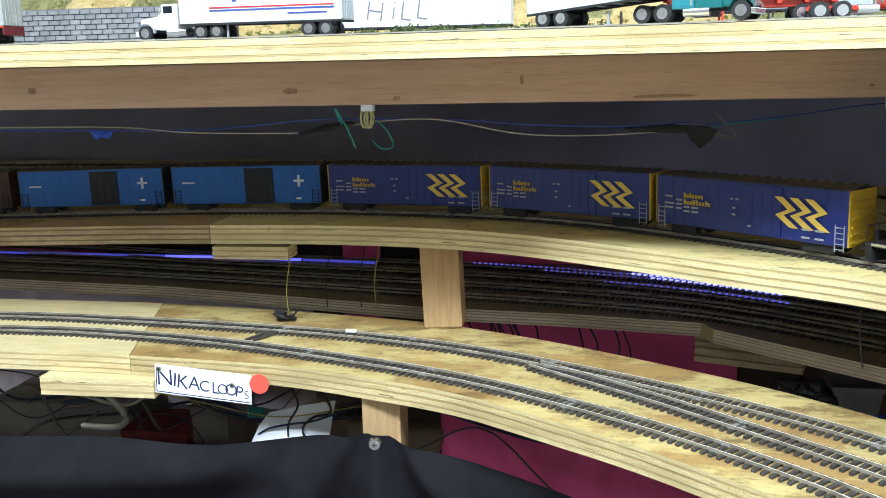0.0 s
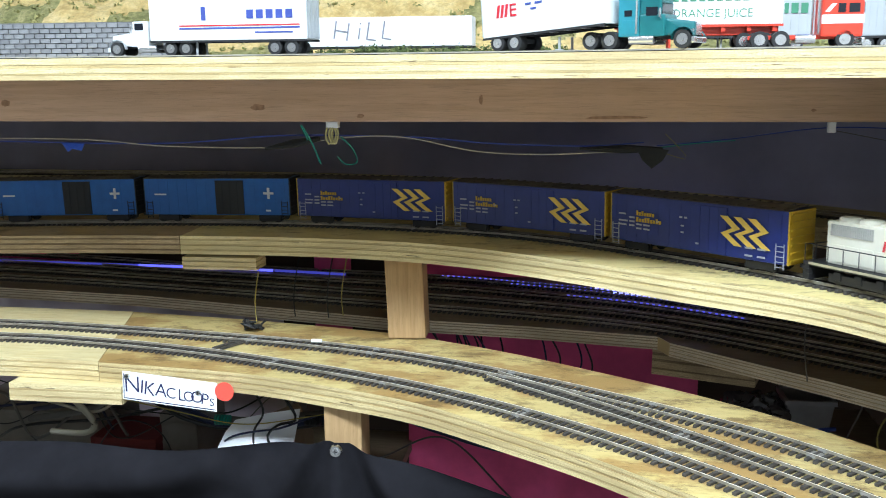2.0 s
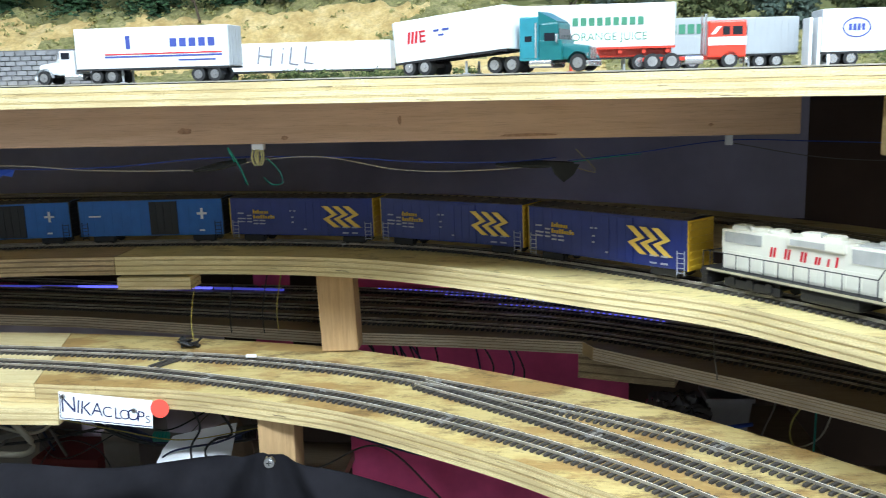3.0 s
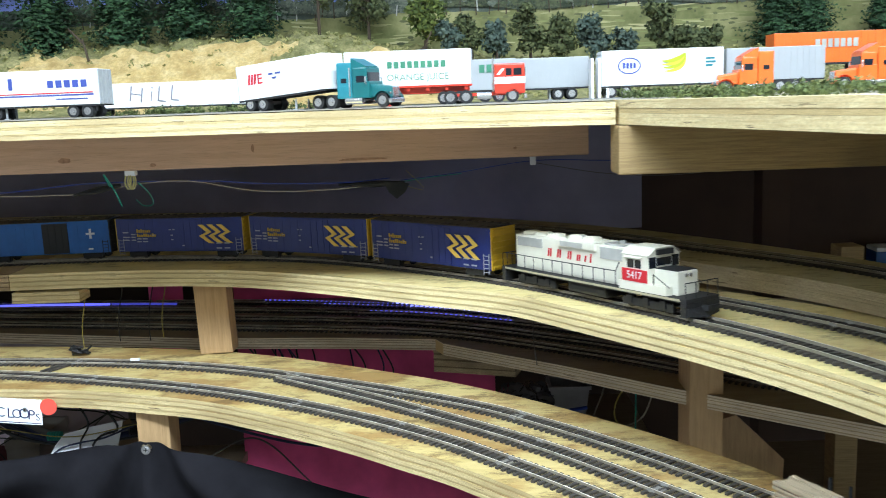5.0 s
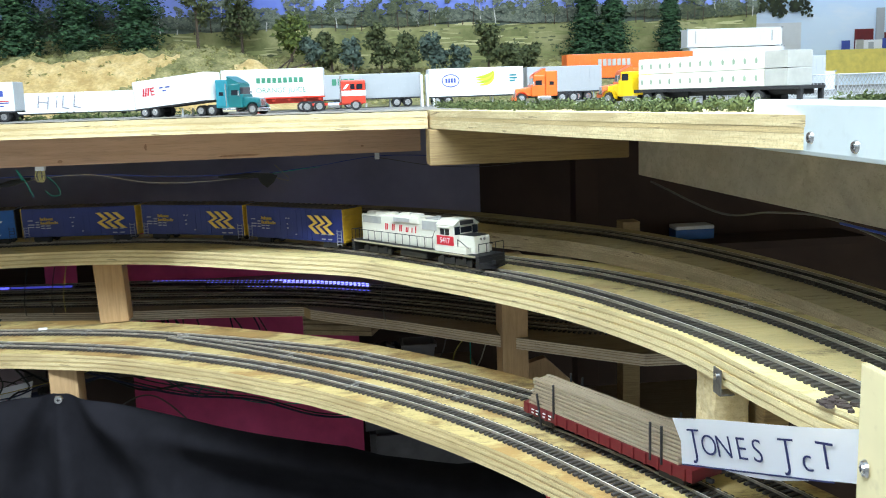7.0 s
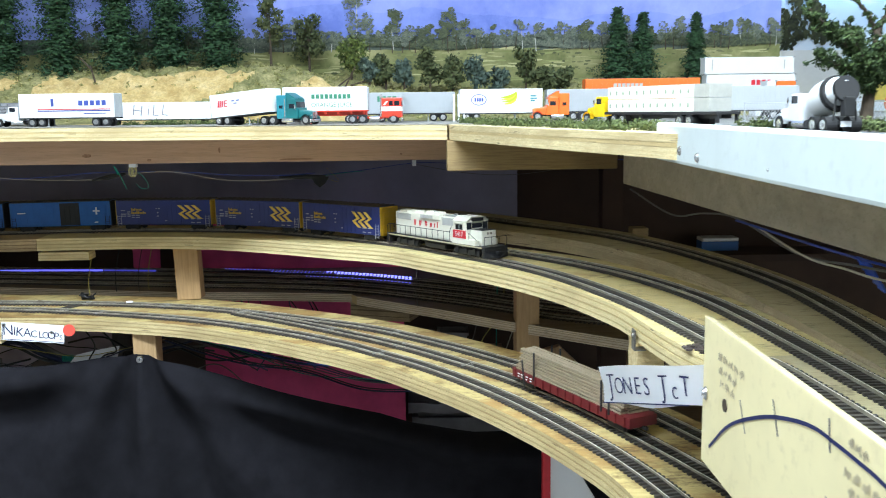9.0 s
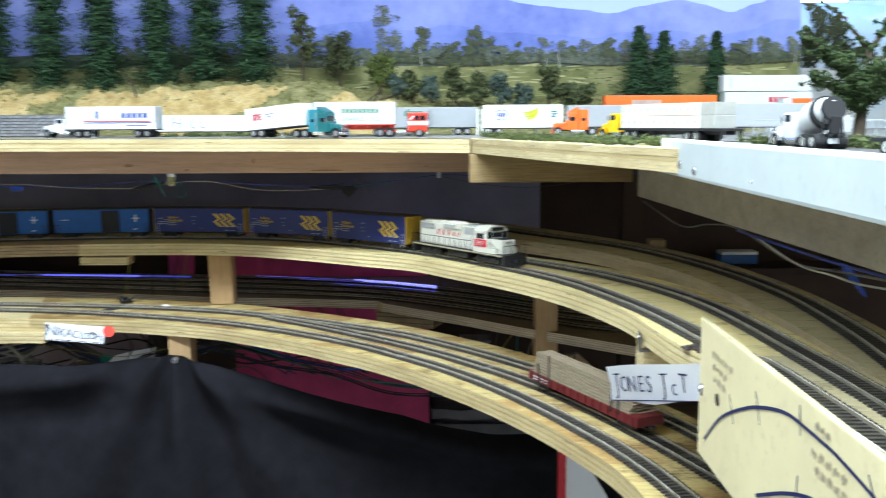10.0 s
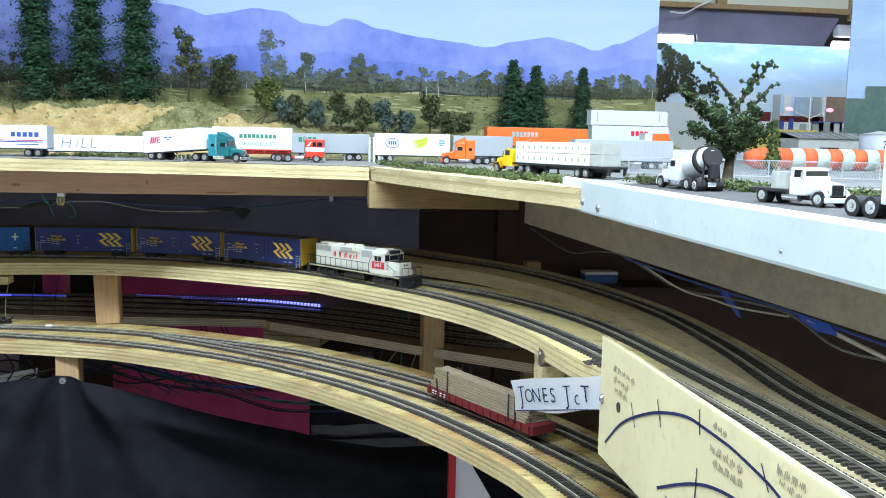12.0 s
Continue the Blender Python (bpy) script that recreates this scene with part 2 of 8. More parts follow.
def smooth_line(pts, step=0.01):
    """Catmull-Rom through the points, resampled at even steps."""
    P = [Vector(p) for p in pts]
    P = [P[0] * 2 - P[1]] + P + [P[-1] * 2 - P[-2]]
    fine = []
    for i in range(1, len(P) - 2):
        a, b, c, d = P[i - 1 : i + 3]
        for k in range(20):
            t = k / 20
            fine.append(0.5 * ((2 * b) + (c - a) * t + (2 * a - 5 * b + 4 * c - d) * t * t + (3 * b - a - 3 * c + d) * t**3))
    fine.append(P[-2])
    for _ in range(6):
        fine = [fine[0]] + [(fine[i - 1] + 2 * fine[i] + fine[i + 1]) / 4 for i in range(1, len(fine) - 1)] + [fine[-1]]
    out, need = [fine[0]], step
    for a, b in zip(fine, fine[1:]):
        L = (b - a).length
        while L >= need and L > 0:
            a = a + (b - a) * (need / L)
            out.append(a)
            L = (b - a).length
            need = step
        need -= L
    return out


def along(line, s, step):
    """The place and heading at s metres along an even line."""
    i = max(0, min(len(line) - 2, int(s / step)))
    return line[i] + (line[i + 1] - line[i]) * (s / step - i), (line[min(i + 3, len(line) - 1)] - line[max(i - 2, 0)]).normalized()


def sweep(bm, line, half_w, z0, z1, shift=0.0):
    """A bar of rectangular section along a line, shifted to its left."""
    rings = []
    for i, p in enumerate(line):
        d = line[min(i + 1, len(line) - 1)] - line[max(i - 1, 0)]
        n = Vector((-d.y, d.x, 0)).normalized()
        rings.append([bm.verts.new(p + n * (shift + w) + Vector((0, 0, z))) for w, z in ((half_w, z0), (-half_w, z0), (-half_w, z1), (half_w, z1))])
    for a, b in zip(rings, rings[1:]):
        for k in range(4):
            f = bm.faces.new((a[k], a[(k + 1) % 4], b[(k + 1) % 4], b[k]))
            f.material_index = 1 if k == 2 else 0
    bm.faces.new(rings[0][::-1])
    bm.faces.new(rings[-1])


def wire(name, pts, r, mat, parent=None, label="", step=0.005):
    line = smooth_line(pts, step)
    bm = bmesh.new()
    rings = []
    for i, p in enumerate(line):
        d = (line[min(i + 1, len(line) - 1)] - line[max(i - 1, 0)]).normalized()
        q = d.to_track_quat("Z", "Y")
        rings.append([bm.verts.new(p + q @ Vector((r * math.cos(k * math.pi / 3), r * math.sin(k * math.pi / 3), 0))) for k in range(6)])
    for a, b in zip(rings, rings[1:]):
        for k in range(6):
            bm.faces.new((a[k], a[(k + 1) % 6], b[(k + 1) % 6], b[k]))
    return part(name, bm, mat, parent, label, True)


def ply_layers(z_top, thick, count=9):
    """Heights, insets and role of the plies of a sheet, top ply first."""
    rng = random.Random(int(thick * 1e5) + count)
    share = [rng.uniform(0.9, 1.6) if k % 2 == 0 else rng.uniform(0.35, 0.60) for k in range(count)]
    z, plies = z_top, []
    for k, w in enumerate(share):
        th = thick * w / sum(share)
        plies.append((z, th - 0.0002, 0.0005 * rng.random() + 0.0003 * (k % 2), k % 2))
        z -= th
    return plies


def deck(name, front, back, thick, mats, label="", n=120, plies=7):
    """A curved plywood deck between two plan lines of (x, y, top z), ply by ply; mats: face, edge, cross-grain edge."""
    t = thing(name, label, "train table")
    F, B = smooth_line(front, 0.002) + [Vector(front[-1])], smooth_line(back, 0.002) + [Vector(back[-1])]

    def layer(nm, z, th, inset, mat):
        bm = bmesh.new()
        uv = bm.loops.layers.uv.new("UVMap")
        rows = []
        for i in range(n + 1):
            p, q = F[round(i / n * (len(F) - 1))], B[round(i / n * (len(B) - 1))]
            w = (q - p).normalized() * inset
            rows.append([bm.verts.new(v + Vector((0, 0, h))) for v, h in ((p + w, z), (q - w, z), (q - w, z - th), (p + w, z - th))])
        L = 0.0
        for a, b in zip(rows, rows[1:]):
            l2 = L + (a[0].co - b[0].co).length
            for k, mi in ((0, 0), (1, 1), (2, 0), (3, 1)):
                f = bm.faces.new((a[k], b[k], b[(k + 1) % 4], a[(k + 1) % 4]))
                f.material_index = mi
                for loop, c in zip(f.loops, ((L, z * 90), (l2, z * 90), (l2, z * 90 + 0.3), (L, z * 90 + 0.3))):
                    loop[uv].uv = c
            L = l2
        for r in (rows[0], rows[-1][::-1]):
            f = bm.faces.new(r)
            f.material_index = 1
            for loop in f.loops:
                loop[uv].uv = (loop.vert.co.x + loop.vert.co.y, loop.vert.co.z * 90)
        bmesh.ops.recalc_face_normals(bm, faces=bm.faces[:])
        return part(nm, bm, mat, t)

    for z, th, inset, role in ply_layers(0.0, thick, plies):
        layer("ply", z, th, inset, [mats[0], mats[1 + role]])
    layer("glue_line", -0.0006, thick - 0.0012, 0.0012, M["glue"])
    return t


TIE, RAIL = None, None


def track(label, line, step, gauge=0.0152, tie_len=0.0275, pitch=0.0066, single=True, tie_range=(0.35, 2.3)):
    """Flexible track: two rails and one tie after another."""
    t = thing("model_track", label, "model track", "model railway tracks")
    for side in (1, -1):
        bm = bmesh.new()
        sweep(bm, line, 0.00046, 0.0022, 0.0044, side * gauge / 2)
        part("rail", bm, [M["rail_side"], M["rail"]], t)
    global TIE
    if TIE is None:
        bm = bmesh.new()
        box(bm, -0.0015, 0.0015, -tie_len / 2, tie_len / 2, 0.0, 0.0022, 0.0003)
        TIE = bpy.data.meshes.new("tie")
        bm.to_mesh(TIE)
        bm.free()
        TIE.materials.append(M["tie"])
    total = (len(line) - 1) * step
    rest = bmesh.new()
    s = 0.004
    while s < total:
        p, d = along(line, s, step)
        m = Matrix.Translation(p) @ Matrix.Rotation(math.atan2(d.y, d.x) + random.uniform(-0.02, 0.02), 4, "Z")
        if single and tie_range[0] <= s <= tie_range[1]:
            ob = new("tie", TIE)
            ob.parent = t
            ob.matrix_basis = m
        else:
            box(rest, -0.0015, 0.0015, -tie_len / 2, tie_len / 2, 0.0, 0.0022, 0, m)
        s += pitch
    if rest.verts:
        tagged(part("far_tie", rest, M["tie"], t), kind="stuff")
    else:
        rest.free()
    return t

# ---- benchwork: the room, decks, beams and posts ----
bm = bmesh.new()
box(bm, -2.6, 3.2, -4.2, 2.75, -0.05, 0.0)
tagged(part("floor", bm, M["floor"]), "unseen grey workshop floor, lightened to bounce light", "floor", kind="structure")
bm = bmesh.new()
box(bm, -2.6, 3.2, -4.2, 2.75, 2.42, 2.47)
tagged(part("ceiling", bm, M["ceiling"]), "off-white room ceiling with tube lights", "ceiling", kind="structure")
for nm, b in (("wall_north", (-2.6, 3.2, 2.75, 2.85)), ("wall_south", (-2.6, 3.2, -4.3, -4.2)), ("wall_west", (-2.7, -2.6, -4.2, 2.75)), ("wall_east", (3.2, 3.3, -4.2, 2.75))):
    bm = bmesh.new()
    box(bm, *b, 0, 2.42)
    tagged(part(nm, bm, M["room"] if nm == "wall_north" else M["pale_wall"]), "room wall, the unseen ones pale to bounce light", "wall", kind="structure")

PLY_PALE = [M["ply_top_pale"], M["ply_edge"], M["ply_cross"]]
PLY_SOFT = [M["ply_top_pale"], M["ply_edge"], M["ply_soft"]]
PLY_STAINED = [M["ply_top_stained"], M["ply_dirt_shade"], M["ply_dirt_shade_cross"]]
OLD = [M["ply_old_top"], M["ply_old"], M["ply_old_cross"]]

# upper deck with the truck yard, top at 1.300
UPPER_FRONT = [(-1.2, 0.93), (-0.6, 0.915), (-0.3, 0.905), (-0.03, 0.885), (0.21, 0.84), (0.463, 0.74)]
TOPZ, PLYT = 1.300, 0.0175


def plate(bm, outline, z1, z0, uv=None):
    """A flat plate of any outline, with plies on its edges."""
    top = [bm.verts.new((x, y, z1)) for x, y in outline]
    low = [bm.verts.new((x, y, z0)) for x, y in outline]
    bm.faces.new(top)
    bm.faces.new(low[::-1])
    s = 0.0
    for i in range(len(outline)):
        j = (i + 1) % len(outline)
        f = bm.faces.new((top[i], low[i], low[j], top[j]))
        f.material_index = 1
        e = s + (top[i].co - top[j].co).length
        if uv:
            for loop, c in zip(f.loops, ((s, z1 * 90 + 0.3), (s, z1 * 90), (e, z1 * 90), (e, z1 * 90 + 0.3))):
                loop[uv].uv = c
        s = e


def sheet(name, label, category, outline, z1, z0, mats, count=9):
    """A plywood sheet of any outline, ply by ply."""
    t = thing(name, label, category)
    mid = Vector((sum(p[0] for p in outline) / len(outline), max(p[1] for p in outline) - 0.001))
    for z, th, inset, role in ply_layers(z1, z1 - z0, count):
        bm = bmesh.new()
        uv = bm.loops.layers.uv.new("UVMap")
        plate(bm, [(x + inset * (mid.x > x) - inset * (mid.x < x), y + inset * (mid.y > y) - inset * (mid.y < y)) for x, y in outline], z, z - th, uv)
        bmesh.ops.recalc_face_normals(bm, faces=bm.faces[:])
        part("ply", bm, [mats[0], mats[1 + role]], t)
    bm = bmesh.new()
    plate(bm, [(x + 0.0012 * (mid.x > x) - 0.0012 * (mid.x < x), y + 0.0012 * (mid.y > y) - 0.0012 * (mid.y < y)) for x, y in outline], z1 - 0.0006, z0 + 0.0006)
    for f in bm.faces:
        f.material_index = 0
    bmesh.ops.recalc_face_normals(bm, faces=bm.faces[:])
    part("glue_line", bm, M["glue"], t)
    return t


sheet("plywood_deck", "pale plywood upper deck with raw layered edge", "train table", UPPER_FRONT + [(0.463, 1.55), (-1.2, 1.55)], TOPZ, TOPZ - PLYT, PLY_SOFT, 5)
sheet("plywood_deck", "pale plywood corner deck of the truck yard", "train table", [(0.465, 0.738), (0.538, 0.475), (0.598, 0.293), (0.621, 0.21), (0.66, -0.1), (0.70, -0.6), (2.2, -0.6), (2.2, 2.2), (0.465, 2.2)], TOPZ + 0.001, TOPZ - PLYT, PLY_SOFT, 3)

beam = thing("support_beam", "reddish pine beam with knots under the upper deck", "beam")
bm = bmesh.new()
box(bm, -1.2, 0.475, 0.976, 1.014, 1.2455, TOPZ - PLYT - 0.0005, 0.0015)
part("timber", bm, M["pine"], beam)
KNOT = paint("pine_knot", (0.36, 0.20, 0.12), 0.6, vary=0.35, scale=200)
for x, z, rx, rz in ((-0.063, 1.258, 0.0065, 0.0026), (0.028, 1.2505, 0.0032, 0.0018), (0.132, 1.264, 0.0016, 0.0042), (0.245, 1.2492, 0.026, 0.0012), (-0.30, 1.262, 0.004, 0.003), (0.40, 1.255, 0.002, 0.0014)):
    bm = bmesh.new()
    ring = []
    for k in range(20):
        a = 2 * math.pi * k / 20
        q = 1 + 0.35 * noise.noise(Vector((math.cos(a) * 1.7 + x * 40, math.sin(a) * 1.7, z * 30)))
        ring.append(bm.verts.new((x + rx * q * math.cos(a), 0.9757, z + rz * q * math.sin(a))))
    bm.faces.new(ring)
    part("knot", bm, KNOT, beam)
bm = bmesh.new()
box(bm, 0.462, 0.67, 0.722, 0.76, 1.2455, TOPZ - PLYT - 0.0005, 0.0015)
tagged(part("joist", bm, M["joist"]), "short sawn pine joist under the deck corner", "beam")
bm = bmesh.new()
box(bm, 0.0, 1.2, 0, 0.038, 1.229, TOPZ - PLYT - 0.0005, 0.0015, pose(0.672, 0.70, 0, 0, 0, -87))
tagged(part("joist", bm, M["joist_grey"]), "long pine joist carrying the corner deck", "beam")
bm = bmesh.new()
box(bm, 0.612, 0.620, -0.65, 0.306, 1.2800, 1.3085, 0.0025)
tagged(part("fascia_board", bm, M["white_fascia"]), "white painted fascia board on the deck edge", "fascia")

# middle deck that carries the train; it climbs towards the near end
U_FRONT = [(-1.0, 1.13, 1.1), (-0.5, 1.128, 1.109), (-0.3, 1.125, 1.114), (-0.1, 1.112, 1.118), (0.022, 1.086, 1.121), (0.114, 1.046, 1.1235), (0.21, 0.982, 1.126), (0.296, 0.916, 1.128), (0.380, 0.850, 1.1305),
           (0.434, 0.775, 1.1325), (0.486, 0.690, 1.136), (0.525, 0.620, 1.1385), (0.555, 0.553, 1.141), (0.577, 0.490, 1.1432), (0.596, 0.418, 1.1455), (0.604, 0.370, 1.1473), (0.607, 0.320, 1.1490), (0.610, 0.280, 1.1503), (0.615, 0.238, 1.1512), (0.6225, 0.1995, 1.1520)]
U_BACK = [(-1.0, 1.30, 1.1), (-0.5, 1.30, 1.109), (-0.3, 1.295, 1.114), (-0.1, 1.275, 1.118), (0.1, 1.22, 1.121), (0.25, 1.14, 1.1235), (0.4, 1.03, 1.126), (0.52, 0.90, 1.128), (0.60, 0.80, 1.131),
          (0.66, 0.72, 1.132), (0.71, 0.64, 1.136), (0.74, 0.55, 1.139), (0.755, 0.40, 1.1455), (0.755, 0.30, 1.1495), (0.755, 0.24, 1.1512), (0.755, 0.1995, 1.1520)]
UJ_FRONT, UJ_BACK = (-0.2065, 1.1195, 1.116), (-0.210, 1.287, 1.116)
WORN = [M["ply_worn_top"], M["ply_worn"], M["ply_worn_cross"]]
deck("plywood_deck", [p for p in U_FRONT if p[0] < -0.25] + [(-0.2072, 1.1195, 1.116)], [p for p in U_BACK if p[0] < -0.25] + [(-0.2107, 1.287, 1.116)], 0.020, WORN, "worn brown plywood section of the middle deck", 60)
deck("plywood_deck", [UJ_FRONT] + [p for p in U_FRONT if p[0] > -0.2], [UJ_BACK] + [p for p in U_BACK if p[0] > -0.2], 0.020, [M["ply_top"], M["ply_fresh"], M["ply_fresh_cross"]], "curved plywood deck climbing beneath the train", 150)
DUSTY = [M["ply_dusty_top"], M["ply_worn"], M["ply_worn_cross"]]
deck("plywood_deck", [(0.6295, 0.199, 1.152), (0.6295, 0.1, 1.157), (0.6295, 0.0, 1.161), (0.6295, -0.5, 1.174)], [(0.755, 0.199, 1.152), (0.750, 0.1, 1.157), (0.745, 0.0, 1.161), (0.745, -0.5, 1.174)], 0.020, DUSTY, "dusty plywood deck behind the yellow board", 40)
V_FRONT = [(-1.0, 1.33, 1.15), (-0.3, 1.325, 1.15), (-0.1, 1.30, 1.15), (0.12, 1.24, 1.15), (0.28, 1.15, 1.15), (0.43, 1.03, 1.15), (0.53, 0.90, 1.15), (0.615, 0.785, 1.151), (0.657, 0.70, 1.152), (0.687, 0.61, 1.153), (0.706, 0.52, 1.1535), (0.714, 0.44, 1.1545), (0.717, 0.36, 1.1555), (0.718, 0.28, 1.1565), (0.717, 0.18, 1.1575), (0.714, 0.08, 1.1595), (0.708, -0.05, 1.1635), (0.708, -0.3, 1.170)]
V_BACK = [(-1.0, 1.45, 1.15), (-0.3, 1.445, 1.15), (-0.05, 1.42, 1.15), (0.18, 1.35, 1.15), (0.37, 1.25, 1.15), (0.53, 1.11, 1.15), (0.635, 0.97, 1.15), (0.705, 0.845, 1.151), (0.745, 0.735, 1.152), (0.770, 0.63, 1.153), (0.786, 0.52, 1.1535), (0.791, 0.43, 1.1545), (0.789, 0.36, 1.1555), (0.785, 0.28, 1.1565), (0.776, 0.18, 1.1575), (0.762, 0.08, 1.1595), (0.755, -0.05, 1.1635), (0.755, -0.3, 1.170)]
deck("plywood_deck", V_FRONT, V_BACK, 0.018, [M["ply_dusty_top"], M["ply_dusty"], M["ply_dusty"]], "narrow dusty plywood deck behind the train", 150, 3)

# lower deck
L_FRONT = [(-1, 1, 1.011), (-0.5, 1.008, 1.011), (-0.3, 1.006, 1.011), (-0.1, 0.988, 1.011), (0, 0.96, 1.011), (0.08, 0.93, 1.011), (0.16, 0.88, 1.011), (0.227, 0.834, 1.011), (0.285, 0.786, 1.011), (0.326, 0.752, 1.011), (0.385, 0.69, 1.011), (0.42, 0.645, 1.011), (0.454, 0.6, 1.011), (0.477, 0.566, 1.011), (0.5, 0.53, 1.011), (0.522, 0.491, 1.011), (0.542, 0.453, 1.011), (0.563, 0.405, 1.011), (0.588, 0.338, 1.011), (0.603, 0.25, 1.011), (0.61, 0.1, 1.011), (0.61, -0.1, 1.011)]
L_BACK = [(-1, 1.195, 1.011), (-0.5, 1.195, 1.011), (-0.3, 1.19, 1.011), (-0.15, 1.172, 1.011), (-0.017, 1.146, 1.011), (0.046, 1.128, 1.011), (0.147, 1.083, 1.011), (0.25, 1.023, 1.011), (0.341, 0.963, 1.011), (0.43, 0.885, 1.011), (0.538, 0.766, 1.011), (0.615, 0.65, 1.011), (0.69, 0.5, 1.011), (0.74, 0.36, 1.011), (0.765, 0.2, 1.011), (0.765, -0.1, 1.011)]
deck("plywood_deck", [p for p in L_FRONT if p[0] < -0.28] + [(-0.2465, 1.003, 1.011)], [p for p in L_BACK if p[0] < -0.32] + [(-0.3015, 1.191, 1.011)], 0.020, PLY_PALE, "fresh pale plywood section of the lower deck", 60)
deck("plywood_deck", [(-0.2460, 1.003, 1.0106)] + [(x, y, 1.0106) for x, y, z in L_FRONT if x > -0.2], [(-0.3010, 1.191, 1.0106)] + [(x, y, 1.0106) for x, y, z in L_BACK if x > -0.2], 0.020, PLY_STAINED, "curved stained plywood lower deck with three tracks", 150)

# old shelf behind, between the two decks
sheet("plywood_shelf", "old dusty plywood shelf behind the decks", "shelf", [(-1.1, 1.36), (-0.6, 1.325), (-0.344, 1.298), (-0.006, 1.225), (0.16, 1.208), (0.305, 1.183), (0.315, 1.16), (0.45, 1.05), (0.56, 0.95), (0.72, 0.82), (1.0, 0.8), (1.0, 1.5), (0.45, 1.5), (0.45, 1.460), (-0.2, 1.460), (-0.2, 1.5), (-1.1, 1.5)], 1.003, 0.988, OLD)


def post(x, y, w, d, z0, z1, lean=0.0, label="square pine post holding the decks", mat="pine_pale"):
    bm = bmesh.new()
    box(bm, -w / 2, w / 2, -d / 2, d / 2, z0 - z1, 0, 0.0015, pose(x, y, z1, 0, lean, 0))
    return tagged(part("post", bm, M[mat]), label, "post", "deck posts")


post(0.037, 1.13, 0.040, 0.030, 1.0115, 1.1005, -2.0)
post(0.006, 0.987, 0.035, 0.034, 0.0, 0.9905)
post(0.584, 0.955, 0.034, 0.05, 0.0, 1.1075)

bm = bmesh.new()
box(bm, 0.621, 0.6252, -0.55, 0.198, 1.08, 1.181, 0.0008)
for f in bm.faces:
    f.material_index = 1 if f.normal.z > 0.5 else 0
tagged(part("plywood_board", bm, [M["board"], M["ply_dusty_top"]]), "yellow plywood board with hand-drawn track curves", "board")

# ---- tracks ----
U1 = smooth_line([(-1.0, 1.195, 1.1), (-0.6, 1.20, 1.107), (-0.3, 1.203, 1.114), (-0.087, 1.186, 1.1185), (0.083, 1.14, 1.122), (0.20, 1.080, 1.1245), (0.336, 0.962, 1.1275), (0.430, 0.848, 1.131), (0.498, 0.735, 1.1345), (0.548, 0.640, 1.138), (0.583, 0.548, 1.1412), (0.608, 0.452, 1.1443), (0.624, 0.37, 1.1473), (0.633, 0.30, 1.1497), (0.641, 0.235, 1.1513), (0.648, 0.18, 1.1530), (0.653, 0.10, 1.157), (0.655, -0.4, 1.1714)], 0.005)
U2 = smooth_line([(0.43, 0.945, 1.1275), (0.527, 0.815, 1.131), (0.586, 0.718, 1.1345), (0.620, 0.645, 1.138), (0.655, 0.552, 1.1412), (0.676, 0.474, 1.1435), (0.687, 0.40, 1.1463), (0.692, 0.32, 1.1490), (0.695, 0.215, 1.1518), (0.693, 0.10, 1.157), (0.690, 0.0, 1.161), (0.688, -0.1, 1.1636), (0.690, -0.4, 1.1714)], 0.005)
V1 = smooth_line([(-1.0, 1.39, 1.15), (-0.3, 1.385, 1.15), (-0.075, 1.36, 1.15), (0.15, 1.295, 1.15), (0.325, 1.20, 1.15), (0.48, 1.07, 1.15), (0.585, 0.935, 1.15), (0.665, 0.82, 1.151), (0.708, 0.72, 1.152), (0.736, 0.62, 1.153), (0.757, 0.51, 1.1537), (0.764, 0.42, 1.1548), (0.763, 0.35, 1.1556), (0.753, 0.224, 1.1572), (0.734, 0.087, 1.1595), (0.728, -0.012, 1.1625), (0.726, -0.1, 1.165), (0.726, -0.3, 1.170)], 0.005)
L1 = smooth_line([(-1, 1.07, 1.011), (-0.427, 1.069, 1.011), (-0.296, 1.063, 1.011), (-0.166, 1.042, 1.011), (-0.041, 1.006, 1.011), (0.074, 0.963, 1.011), (0.17, 0.911, 1.011), (0.256, 0.853, 1.011), (0.326, 0.795, 1.011), (0.358, 0.762, 1.011), (0.419, 0.696, 1.011), (0.462, 0.641, 1.011), (0.489, 0.602, 1.011), (0.519, 0.553, 1.011), (0.546, 0.503, 1.011), (0.57, 0.453, 1.011), (0.592, 0.404, 1.011), (0.61, 0.355, 1.011), (0.625, 0.304, 1.011), (0.64, 0.23, 1.011), (0.648, 0.1, 1.011), (0.65, -0.05, 1.011)], 0.005)
L2 = smooth_line([(-1, 1.122, 1.011), (-0.46, 1.12, 1.011), (-0.32, 1.113, 1.011), (-0.188, 1.099, 1.011), (-0.061, 1.08, 1.011), (0.06, 1.047, 1.011), (0.167, 0.998, 1.011), (0.256, 0.949, 1.011), (0.358, 0.882, 1.011), (0.423, 0.821, 1.011), (0.481, 0.759, 1.011), (0.532, 0.696, 1.011), (0.602, 0.6, 1.011), (0.66, 0.49, 1.011), (0.705, 0.37, 1.011), (0.732, 0.22, 1.011), (0.74, 0.1, 1.011)], 0.005)
